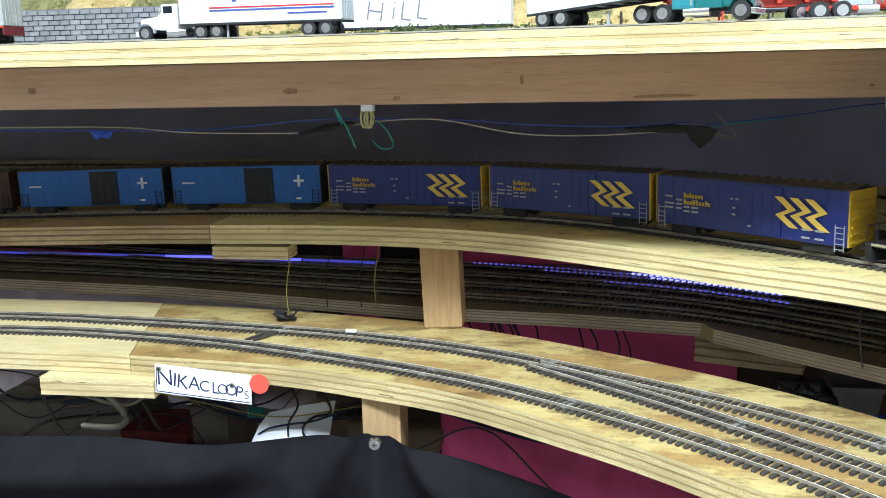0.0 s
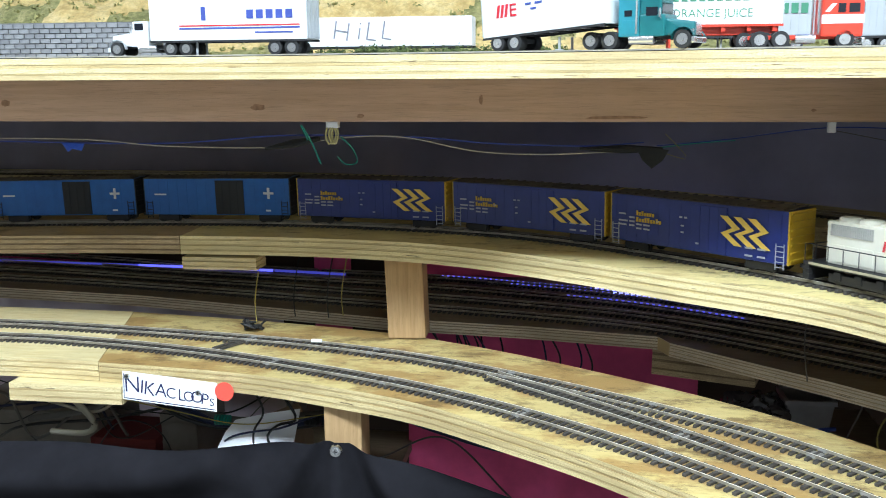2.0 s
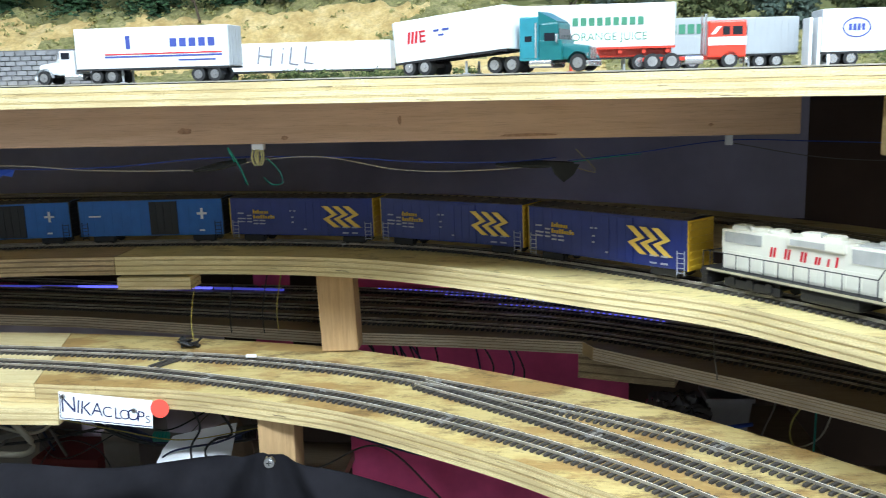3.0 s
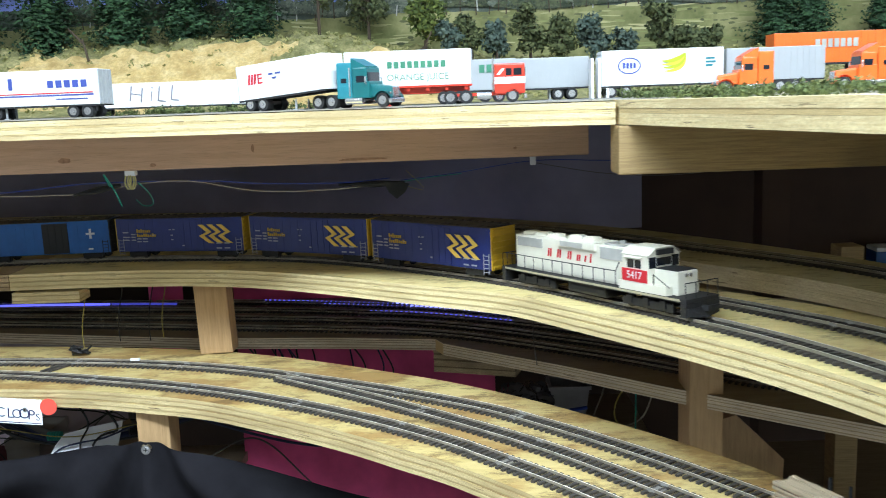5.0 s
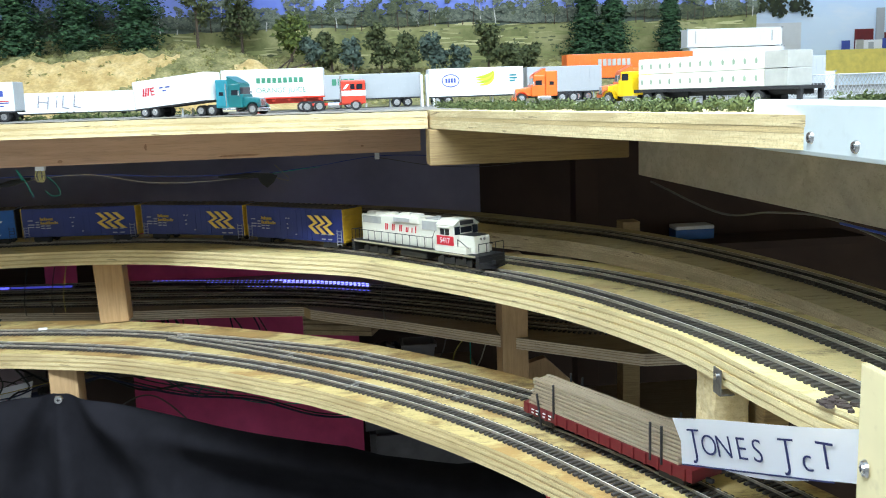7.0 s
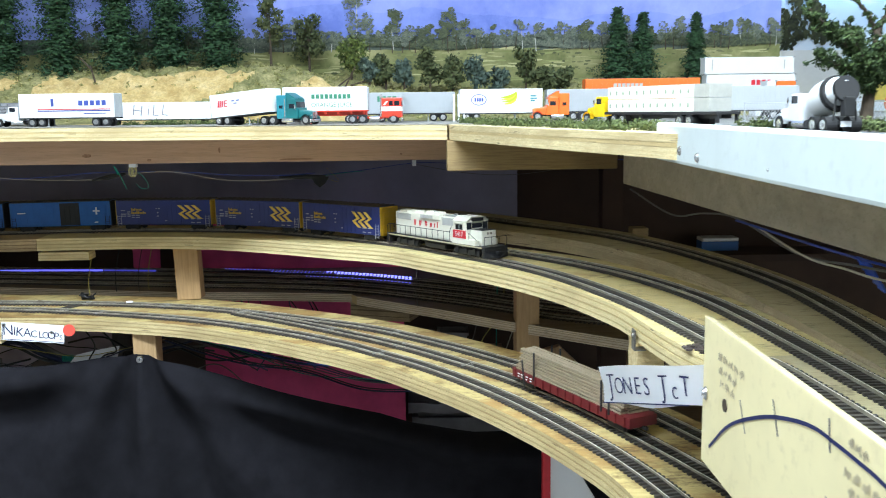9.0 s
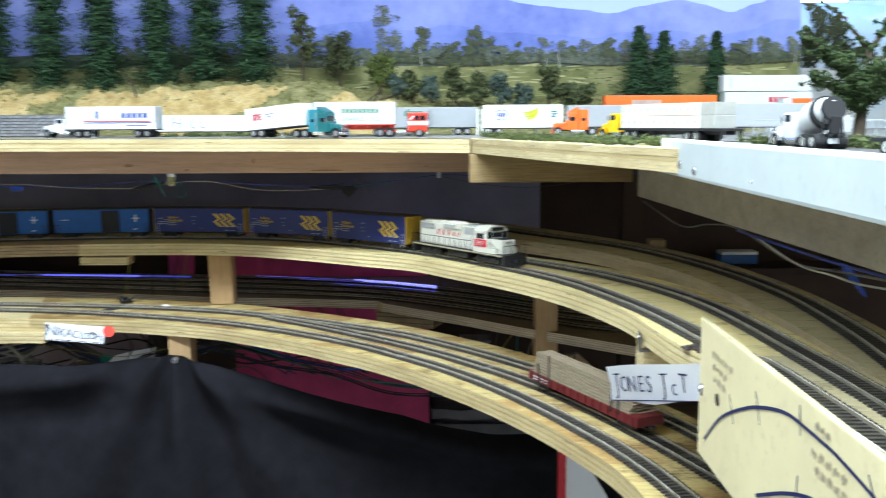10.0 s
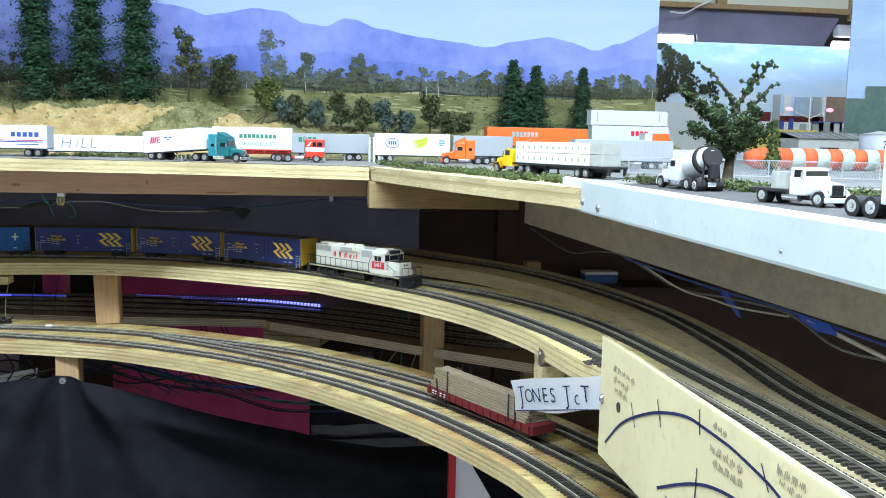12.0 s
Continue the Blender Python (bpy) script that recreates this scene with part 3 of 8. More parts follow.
L3 = smooth_line([(0.14, 1.004, 1.0111), (0.25, 0.918, 1.0111), (0.358, 0.823, 1.0111), (0.419, 0.762, 1.0111), (0.474, 0.697, 1.0111), (0.522, 0.635, 1.0111), (0.562, 0.572, 1.0111), (0.59, 0.52, 1.0111), (0.611, 0.476, 1.0111), (0.631, 0.428, 1.0111), (0.65, 0.382, 1.0111), (0.666, 0.34, 1.0111), (0.681, 0.298, 1.0111), (0.7, 0.22, 1.0111), (0.71, 0.1, 1.0111)], 0.005)
for lab, ln in (("front track of the lower deck", L1), ("rear track of the lower deck", L2), ("siding curving off the lower deck turnout", L3), ("curved track under the train", U1), ("second track of the middle deck", U2)):
    track(lab, ln, 0.005)
track("dark track on the rear plywood strip", V1, 0.005, single=False)
# soldered joints and gap fillers along the tracks
JOINT = paint("grey_rail_joint", (0.30, 0.29, 0.27), 0.6, 0.3, 0.2, 200)
for ln, places in ((L1, (0.93, 1.06, 1.20, 1.33, 1.46)), (L2, (0.88, 1.02, 1.17, 1.31, 1.45)), (L3, (0.20, 0.34, 0.47)), (U1, (1.05, 1.31, 1.52, 1.72)), (U2, (0.18, 0.33, 0.55))):
    for q, s in enumerate(places):
        p, d = along(ln, s, 0.005)
        t = thing("rail_joint", "small grey soldered rail joint on the track", "track part", "rail joints")
        t.matrix_basis = Matrix.Translation(p) @ Matrix.Rotation(math.atan2(d.y, d.x), 4, "Z")
        for sd in (-1, 1):
            bm = bmesh.new()
            box(bm, -0.0035, 0.0035, sd * 0.0076 - 0.0009, sd * 0.0076 + 0.0009, 0.0012, 0.0037, 0.0004)
            part("joiner", bm, JOINT, t)
        if q % 2 == 0:
            bm = bmesh.new()
            box(bm, -0.005, 0.005, -0.0045, 0.0045, 0.0003, 0.0021, 0.0006)
            part("solder_pad", bm, JOINT, t)

# ---- the train ----
STEP = 0.005


def nearest_s(line, x, y):
    return min(range(len(line)), key=lambda i: (line[i].x - x) ** 2 + (line[i].y - y) ** 2) * STEP


def stand_on(line, s, half):
    """The pose of a car whose two bogies stand at s - half and s + half."""
    a, b = along(line, s - half, STEP)[0], along(line, s + half, STEP)[0]
    d = b - a
    return Matrix.Translation((a + b) / 2) @ Matrix.Rotation(math.atan2(d.y, d.x), 4, "Z") @ Matrix.Rotation(-math.atan2(d.z, math.hypot(d.x, d.y)), 4, "Y")


C = {}
for nm, col, rg in (("deep_blue", (0.008, 0.021, 0.165), 0.34), ("sky_blue", (0.014, 0.115, 0.400), 0.36), ("ochre_yellow", (0.52, 0.33, 0.02), 0.45), ("chevron_yellow", (0.74, 0.50, 0.09), 0.5), ("car_brown", (0.060, 0.022, 0.016), 0.55),
                    ("loco_white", (0.73, 0.71, 0.61), 0.42), ("loco_red", (0.60, 0.020, 0.035), 0.45), ("dull_black", (0.014, 0.014, 0.016), 0.6), ("grille_grey", (0.42, 0.42, 0.40), 0.6), ("roof_grey", (0.075, 0.060, 0.050), 0.65), ("sill_cream", (0.42, 0.38, 0.26), 0.55),
                    ("dull_print", (0.34, 0.35, 0.42), 0.6), ("white_print", (0.72, 0.72, 0.74), 0.6), ("oxide_red", (0.14, 0.013, 0.015), 0.55), ("lumber_grey", (0.34, 0.28, 0.19), 0.7), ("silver", (0.40, 0.42, 0.44), 0.35), ("trailer_white", (0.80, 0.81, 0.82), 0.4),
                    ("teal", (0.015, 0.135, 0.145), 0.3), ("light_teal", (0.03, 0.22, 0.28), 0.3), ("bright_red", (0.66, 0.055, 0.03), 0.32), ("orange", (0.82, 0.16, 0.025), 0.32), ("lemon", (0.85, 0.56, 0.01), 0.32), ("cream", (0.80, 0.78, 0.66), 0.5),
                    ("crate_grey", (0.40, 0.40, 0.37), 0.6), ("print_blue", (0.05, 0.08, 0.34), 0.5), ("print_green", (0.05, 0.22, 0.13), 0.5), ("banana_green", (0.42, 0.62, 0.02), 0.5), ("tyre", (0.016, 0.016, 0.017), 0.75), ("truck_white", (0.68, 0.70, 0.72), 0.35), ("chassis", (0.02, 0.02, 0.022), 0.5)):
    C[nm] = paint(nm, col, rg, vary=0.03 if "white" in nm or nm in ("silver", "cream") else 0.10, scale=90, relief=0.05)
C["window"] = plain("dark_window", (0.012, 0.015, 0.022), 0.08)
C["wheel_grey"] = plain("oiled_wheel_steel", (0.05, 0.048, 0.046), 0.5, 0.5)
C["rim"] = plain("chrome_rim", (0.75, 0.75, 0.77), 0.22, 0.9)


def panel(bm, pts, n, d=0.0003):
    """A thin raised flat shape through pts, standing d proud along n."""
    n = Vector(n) * d
    a, b = [bm.verts.new(Vector(p)) for p in pts], [bm.verts.new(Vector(p) + n) for p in pts]
    bm.faces.new(b)
    for i in range(len(pts)):
        j = (i + 1) % len(pts)
        bm.faces.new((a[i], a[j], b[j], b[i]))
    bmesh.ops.recalc_face_normals(bm, faces=bm.faces[:])


def bar(bm, x0, x1, z0, z1, y, side, lean=0.0):
    panel(bm, [(x0, y, z0), (x1, y, z0), (x1 + lean, y, z1), (x0 + lean, y, z1)], (0, side, 0))


def bogie(t, x, wheels=2, length=0.026, mat=None):
    bm = bmesh.new()
    for sd in (-1, 1):
        box(bm, x - length / 2, x + length / 2, sd * 0.0125 - 0.001, sd * 0.0125 + 0.001, 0.0065, 0.0130, 0.0006)
    box(bm, x - 0.003, x + 0.003, -0.012, 0.012, 0.009, 0.014)
    b = part("bogie", bm, C["dull_black"], t)
    for k in range(wheels):
        wx = x + (k - (wheels - 1) / 2) * length * (0.68 if wheels == 2 else 0.38)
        bm = bmesh.new()
        for sd in (-1, 1):
            rod(bm, (wx, sd * 0.0085, 0.0101), (wx, sd * 0.0105, 0.0101), 0.0056, 14)
        rod(bm, (wx, -0.009, 0.0101), (wx, 0.009, 0.0101), 0.0014, 6)
        part("wheelset", bm, C["wheel_grey"], b)
    return b


def ladder(t, x, y, z0, z1, w, mat, n=5):
    bm = bmesh.new()
    for sx in (-w / 2, w / 2):
        box(bm, x + sx - 0.0003, x + sx + 0.0003, y - 0.0003, y + 0.0003, z0, z1)
    for k in range(n):
        z = z0 + (z1 - z0) * (k + 0.5) / n
        box(bm, x - w / 2, x + w / 2, y - 0.0003, y + 0.0003, z - 0.0003, z + 0.0003)
    return part("ladder", bm, mat, t)


RIBS = {}


def rib(parent, name, size, at, mat):
    """A small moulded rib; alike ribs share one mesh."""
    key = (name, round(size[2], 5), mat.name)
    if key not in RIBS:
        bm = bmesh.new()
        box(bm, -size[0] / 2, size[0] / 2, -size[1] / 2, size[1] / 2, -size[2] / 2, size[2] / 2)
        me = bpy.data.meshes.new(name)
        bm.to_mesh(me)
        bm.free()
        me.materials.append(mat)
        RIBS[key] = me
    ob = new(name, RIBS[key])
    ob.parent = parent
    ob.location = at
    return ob


def boxcar(label, body, end, L=0.176, chevron=True, door=True, plus=False):
    t = thing("boxcar", label, "model boxcar", "cars of the train")
    W, Z0, Z1 = 0.0172, 0.0135, 0.0545
    bm = bmesh.new()
    box(bm, -L / 2, L / 2, -W, W, Z0, Z1, 0.0006)
    shell = part("body", bm, body, t)
    for k in range(15):
        for sd in (-1, 1):
            rib(shell, "side_rib", (0.0007, 0.0003, Z1 - Z0 - 0.004), (-L / 2 + L * (k + 0.5) / 15, sd * W, (Z0 + Z1) / 2), body)
    bm = bmesh.new()
    panel(bm, [(-L / 2, -W - 0.0006, Z1 + 0.0002), (L / 2, -W - 0.0006, Z1 + 0.0002), (L / 2, 0, Z1 + 0.0022), (-L / 2, 0, Z1 + 0.0022)], (0, 0, 1), 0.0004)
    panel(bm, [(-L / 2, 0, Z1 + 0.0022), (L / 2, 0, Z1 + 0.0022), (L / 2, W + 0.0006, Z1 + 0.0002), (-L / 2, W + 0.0006, Z1 + 0.0002)], (0, 0, 1), 0.0004)
    for k in range(17):
        x = -L / 2 + L * (k + 0.5) / 17
        box(bm, x - 0.0006, x + 0.0006, -W * 0.92, W * 0.92, Z1 + 0.0010, Z1 + 0.0019)
    part("roof", bm, C["roof_grey"], t)
    for sx in (-1, 1):
        bm = bmesh.new()
        x = sx * (L / 2 + 0.0004)
        box(bm, x - 0.0006, x + 0.0006, -W, W, Z0, Z1)
        wall = part("car_end", bm, end, t, "ribbed end wall")
        for k in range(7):
            rib(wall, "end_rib", (0.0013, 2 * W - 0.004, 0.0018), (x + sx * 0.00095, 0, Z0 + (Z1 - Z0) * (k + 0.5) / 7), end)
        for sd in (-1, 1):
            ladder(t, sx * (L / 2 - 0.006), sd * (W + 0.0007), Z0 - 0.004, Z0 + 0.016, 0.007, C["dull_print"] if chevron else C["dull_black"])
        bm = bmesh.new()
        box(bm, sx * (L / 2 + 0.001), sx * (L / 2 + 0.006), -0.0015, 0.0015, 0.0105, 0.0135, 0.0003)
        part("coupler", bm, C["dull_black"], t)
        bogie(t, sx * (L / 2 - 0.026))
    bm = bmesh.new()
    box(bm, -L / 2 + 0.01, L / 2 - 0.01, -0.006, 0.006, 0.0115, Z0)
    part("underframe", bm, C["dull_black"], t)
    if door:
        leaf = body if chevron else C["dull_black"]
        for sd in (-1, 1):
            bm = bmesh.new()
            box(bm, 0.000, 0.034, sd * (W + 0.0004) - 0.0005, sd * (W + 0.0004) + 0.0005, Z0 + 0.001, Z1 - 0.002, 0.0003)
            slab = part("door", bm, leaf, t)
            for k in range(3):
                rib(slab, "door_rib", (0.0006, 0.0006, Z1 - Z0 - 0.005), (0.0083 + 0.009 * k, sd * (W + 0.0009), (Z0 + Z1) / 2), leaf)
    y = -W - 0.0013
    if chevron:
        for k in range(3):
            bm = bmesh.new()
            x, zc, w = 0.028 + 0.0128 * k, 0.0352, 0.0072
            path = [(x, zc + 0.0110), (x + 0.0118, zc + 0.0018), (x + 0.0012, zc - 0.0028), (x + 0.0140, zc - 0.0120)]
            for (ax, az), (cx, cz) in zip(path, path[1:]):
                panel(bm, [(ax, y, az), (ax + w, y, az), (cx + w, y, cz), (cx, y, cz)], (0, -1, 0), 0.0003)
            part("chevron", bm, C["chevron_yellow"], t)
        bm = bmesh.new()
        for k in range(7):
            bar(bm, -0.058 + 0.0029 * k, -0.0560 + 0.0029 * k, 0.0375, 0.0418 if k in (0, 2) else 0.0405, y, -1)
        for k in range(9):
            bar(bm, -0.058 + 0.0031 * k, -0.0558 + 0.0031 * k, 0.0320, 0.0362 if k in (0, 3, 4, 7) else 0.0349, y, -1)
        part("name_print", bm, C["ochre_yellow"], t)
        for (x0, z0, w) in ((-0.078, 0.037, 0.008), (-0.078, 0.031, 0.010), (-0.078, 0.0275, 0.009), (-0.05, 0.029, 0.007), (-0.05, 0.0255, 0.007), (-0.012, 0.040, 0.003), (-0.007, 0.040, 0.003), (-0.010, 0.033, 0.003), (-0.010, 0.0275, 0.003), (0.005, 0.020, 0.003), (-0.066, 0.0345, 0.006), (-0.066, 0.031, 0.006), (-0.066, 0.0275, 0.006), (-0.058, 0.029, 0.006), (-0.058, 0.0255, 0.006), (-0.036, 0.0335, 0.003), (0.052, 0.0165, 0.007), (0.063, 0.0165, 0.007), (0.052, 0.0225, 0.007), (0.063, 0.0225, 0.007)):
            bm = bmesh.new()
            bar(bm, x0, x0 + w, z0, z0 + 0.0015, y, -1)
            part("print_bar", bm, C["dull_print"], t)
    if plus:
        bm = bmesh.new()
        bar(bm, 0.058, 0.070, 0.037, 0.0395, y, -1)
        bar(bm, 0.0625, 0.0655, 0.032, 0.0445, y, -1)
        bar(bm, 0.060, 0.066, 0.018, 0.020, y, -1)
        bar(bm, -0.075, -0.060, 0.036, 0.0378, y, -1)
        part("white_mark", bm, C["white_print"], t)
    return t


S_END = nearest_s(U1, 0.366, 0.962) + 0.045
car = boxcar("deep blue boxcar with yellow chevrons and ends", C["deep_blue"], C["ochre_yellow"])
car.matrix_basis = stand_on(U1, S_END - 0.088, 0.062)
for k in (1, 2):
    copy_thing(car, stand_on(U1, S_END - 0.088 - 0.189 * k, 0.062))
car = boxcar("light blue boxcar with black door and white mark", C["sky_blue"], C["dull_black"], chevron=False, plus=True)
car.matrix_basis = stand_on(U1, S_END - 0.088 - 0.189 * 3, 0.062)
copy_thing(car, stand_on(U1, S_END - 0.088 - 0.189 * 4, 0.062))
car = boxcar("dark brown boxcar at the tail", C["car_brown"], C["car_brown"], chevron=False, door=True)
car.matrix_basis = stand_on(U1, S_END - 0.088 - 0.189 * 5, 0.062)


def text_on(parent, name, word, size, mat, m, label="", thin=0.0):
    """Letters in the built-in font as a mesh part."""
    cu = bpy.data.curves.new(name, "FONT")
    cu.body, cu.size, cu.align_x, cu.align_y, cu.extrude = word, size, "CENTER", "CENTER", 0.0001
    cu.offset = -thin * size
    tmp = bpy.data.objects.new("tmp_text", cu)
    scene.collection.objects.link(tmp)
    bpy.context.view_layer.update()
    me = bpy.data.meshes.new_from_object(tmp.evaluated_get(bpy.context.evaluated_depsgraph_get()))
    bpy.data.objects.remove(tmp)
    me.name = name
    me.materials.clear()
    me.materials.append(mat)
    ob = new(name, me)
    ob.parent = parent
    ob.matrix_basis = m
    return tagged(ob, label)


FACE_SIDE = Matrix.Rotation(math.pi / 2, 4, "X")


def locomotive():
    t = thing("locomotive", "white six-axle diesel locomotive with red lettering", "model locomotive", "cars of the train")
    wh = C["loco_white"]
    bm = bmesh.new()
    box(bm, -0.119, 0.119, -0.0172, 0.0172, 0.0165, 0.0195, 0.0004)
    box(bm, -0.119, -0.113, -0.0172, 0.0172, 0.006, 0.0165, 0.0006)
    box(bm, 0.113, 0.119, -0.0172, 0.0172, 0.006, 0.0165, 0.0006)
    part("frame", bm, C["dull_black"], t)
    bm = bmesh.new()
    for sd in (-1, 1):
        box(bm, -0.113, 0.113, sd * 0.0174 - 0.0003, sd * 0.0174 + 0.0003, 0.0175, 0.0192)
    part("sill_stripe", bm, C["sill_cream"], t)
    bm = bmesh.new()
    box(bm, -0.104, 0.050, -0.0105, 0.0105, 0.0195, 0.0505, 0.0012)
    for sd in (-1, 1):
        for k in range(11):
            x = -0.098 + k * 0.0125
            box(bm, x, x + 0.0105, sd * 0.0107 - 0.0003, sd * 0.0107 + 0.0003, 0.0215, 0.034, 0.0002)
    hood = part("long_hood", bm, wh, t)
    bm = bmesh.new()
    for k in range(21):
        x = -0.100 + k * 0.0018
        for sd in (-1, 1):
            box(bm, x, x + 0.0011, sd * 0.0109 - 0.0004, sd * 0.0109 + 0.0004, 0.0405, 0.0485)
    part("radiator_grille", bm, C["grille_grey"], hood)
    bm = bmesh.new()
    box(bm, -0.038, 0.012, -0.0128, 0.0128, 0.0445, 0.0515, 0.0012)
    part("brake_blister", bm, wh, hood)
    for sd in (-1, 1):
        bm = bmesh.new()
        box(bm, -0.034, -0.004, sd * 0.0129 - 0.0003, sd * 0.0129 + 0.0003, 0.0458, 0.0500)
        part("blister_grille", bm, C["grille_grey"], hood)
        bm = bmesh.new()
        box(bm, 0.017, 0.044, sd * 0.0108 - 0.0004, sd * 0.0108 + 0.0004, 0.0395, 0.0490)
        part("intake_grille", bm, C["grille_grey"], hood)
    for x in (-0.092, -0.074, -0.056, -0.026, -0.006):
        bm = bmesh.new()
        z = 0.0505 if x < -0.04 else 0.0515
        rod(bm, (x, 0, z), (x, 0, z + 0.0022), 0.0082, 24)
        rod(bm, (x, 0, z + 0.0022), (x, 0, z + 0.0028), 0.0070, 24)
        rod(bm, (x, 0, z + 0.0028), (x, 0, z + 0.0033), 0.002, 10)
        part("roof_fan", bm, wh, hood)
    bm = bmesh.new()
    rod(bm, (-0.016, 0, 0.0515), (-0.016, 0, 0.055), 0.0022, 10)
    part("exhaust_stack", bm, C["grille_grey"], hood)
    bm = bmesh.new()
    box(bm, 0.018, 0.040, -0.007, 0.007, 0.0505, 0.0520, 0.0005)
    box(bm, 0.030, 0.036, -0.001, 0.001, 0.0520, 0.0545)
    part("roof_hatch", bm, C["grille_grey"], hood)
    # cab
    bm = bmesh.new()
    box(bm, 0.050, 0.079, -0.0168, 0.0168, 0.0195, 0.0475, 0.0008)
    panel(bm, [(0.0495, -0.0172, 0.0475), (0.0805, -0.0172, 0.0475), (0.0805, -0.009, 0.0530), (0.0495, -0.009, 0.0530)], (0, -0.4, 0.9), 0.0005)
    panel(bm, [(0.0495, -0.009, 0.0530), (0.0805, -0.009, 0.0530), (0.0805, 0.009, 0.0530), (0.0495, 0.009, 0.0530)], (0, 0, 1), 0.0005)
    panel(bm, [(0.0495, 0.009, 0.0530), (0.0805, 0.009, 0.0530), (0.0805, 0.0172, 0.0475), (0.0495, 0.0172, 0.0475)], (0, 0.4, 0.9), 0.0005)
    for x in (0.0500, 0.0790):
        panel(bm, [(x, -0.0168, 0.0475), (x, -0.009, 0.0530), (x, 0.009, 0.0530), (x, 0.0168, 0.0475)], (1, 0, 0), 0.0003)
    cab = part("cab", bm, wh, t)
    for sd in (-1, 1):
        for x0, x1 in ((0.0565, 0.0635), (0.0650, 0.0715)):
            bm = bmesh.new()
            box(bm, x0, x1, sd * 0.0169 - 0.0003, sd * 0.0169 + 0.0003, 0.0375, 0.0440)
            part("cab_window", bm, C["window"], cab)
    for y0, y1 in ((-0.0155, -0.0085), (0.0085, 0.0155)):
        bm = bmesh.new()
        box(bm, 0.0790, 0.0795, y0, y1, 0.038, 0.0465)
        part("windshield", bm, C["window"], cab)
    bm = bmesh.new()
    box(bm, 0.0790, 0.0795, -0.0075, 0.0075, 0.0395, 0.0455)
    part("windshield", bm, C["window"], cab)
    bm = bmesh.new()
    box(bm, 0.0793, 0.0815, -0.0085, 0.0085, 0.0480, 0.0520, 0.0004)
    part("number_board", bm, C["dull_black"], cab)
    bm = bmesh.new()
    panel(bm, [(0.0545, -0.0170, 0.0466), (0.0735, -0.0170, 0.0466), (0.0735, -0.0195, 0.0455), (0.0545, -0.0195, 0.0455)], (0, 0, 1), 0.0003)
    part("sunshade", bm, wh, cab)
    bm = bmesh.new()
    for sd in (-1, 1):
        box(bm, 0.0505, 0.0785, sd * 0.0170 - 0.0004, sd * 0.0170 + 0.0004, 0.0268, 0.0365)
    red = part("red_panel", bm, C["loco_red"], cab)
    text_on(red, "road_number", "5417", 0.0085, C["white_print"], Matrix.Translation((0.0645, -0.0176, 0.0316)) @ FACE_SIDE)
    bm = bmesh.new()
    for sd in (-1, 1):
        box(bm, 0.046, 0.099, sd * 0.0140 - 0.0032, sd * 0.0140 + 0.0032, 0.0195, 0.0262, 0.0005)
    part("battery_box", bm, wh, t)
    # nose
    bm = bmesh.new()
    box(bm, 0.0795, 0.1045, -0.0105, 0.0105, 0.0195, 0.0378, 0.0012)
    nose = part("short_hood", bm, wh, t)
    bm = bmesh.new()
    box(bm, 0.0800, 0.1035, -0.0098, 0.0098, 0.0378, 0.0383, 0.0002)
    part("anti_glare_top", bm, C["dull_black"], nose)
    bm = bmesh.new()
    for y in (-0.0022, 0.0022):
        rod(bm, (0.1044, y, 0.0345), (0.1054, y, 0.0345), 0.0015, 10)
    part("headlight", bm, C["rim"], nose)
    for x, h in ((-0.0545, 0.0074), (-0.0512, 0.0074), (-0.0410, 0.0074), (-0.0378, 0.0074), (-0.0265, 0.0074), (-0.0232, 0.0074), (-0.0140, 0.0054), (-0.0112, 0.0054), (-0.0035, 0.0054), (0.0035, 0.0074)):
        bm = bmesh.new()
        bar(bm, x, x + 0.0018, 0.0345, 0.0345 + h, -0.0111, -1, 0.0012)
        part("red_bar", bm, C["loco_red"], hood)
    # running gear
    bm = bmesh.new()
    box(bm, -0.024, 0.026, -0.0140, 0.0140, 0.0070, 0.0165, 0.003)
    part("fuel_tank", bm, C["dull_black"], t)
    for x in (-0.070, 0.074):
        bogie(t, x, 3, 0.056)
        for sd in (-1, 1):
            for k in range(3):
                bm = bmesh.new()
                box(bm, x - 0.022 + 0.0185 * k, x - 0.016 + 0.0185 * k, sd * 0.0136 - 0.0012, sd * 0.0136 + 0.0012, 0.0085, 0.0150, 0.0006)
                part("journal_box", bm, C["dull_black"], t)
    for sx in (-1, 1):
        bm = bmesh.new()
        for k in range(3):
            for sd in (-1, 1):
                box(bm, sx * 0.1125, sx * 0.1185, sd * 0.0150 - 0.0028, sd * 0.0150 + 0.0028, 0.0060 + 0.0036 * k, 0.0068 + 0.0036 * k)
        part("step_well", bm, C["dull_black"], t)
        bm = bmesh.new()
        box(bm, sx * 0.119, sx * 0.126, -0.0018, 0.0018, 0.0100, 0.0140, 0.0004)
        part("coupler", bm, C["dull_black"], t)
        bm = bmesh.new()
        for y in (-0.0165, -0.006, 0.006, 0.0165):
            rod(bm, (sx * 0.1180, y, 0.0195), (sx * 0.1180, y, 0.0315), 0.0004, 5)
        rod(bm, (sx * 0.1180, -0.0165, 0.0315), (sx * 0.1180, 0.0165, 0.0315), 0.0004, 5)
        part("end_railing", bm, C["dull_black"], t)
    bm = bmesh.new()
    panel(bm, [(0.119, -0.016, 0.0065), (0.124, 0, 0.0055), (0.119, 0.016, 0.0065), (0.119, 0.016, 0.0125), (0.120, 0, 0.0130), (0.119, -0.016, 0.0125)], (1, 0, 0), 0.0008)
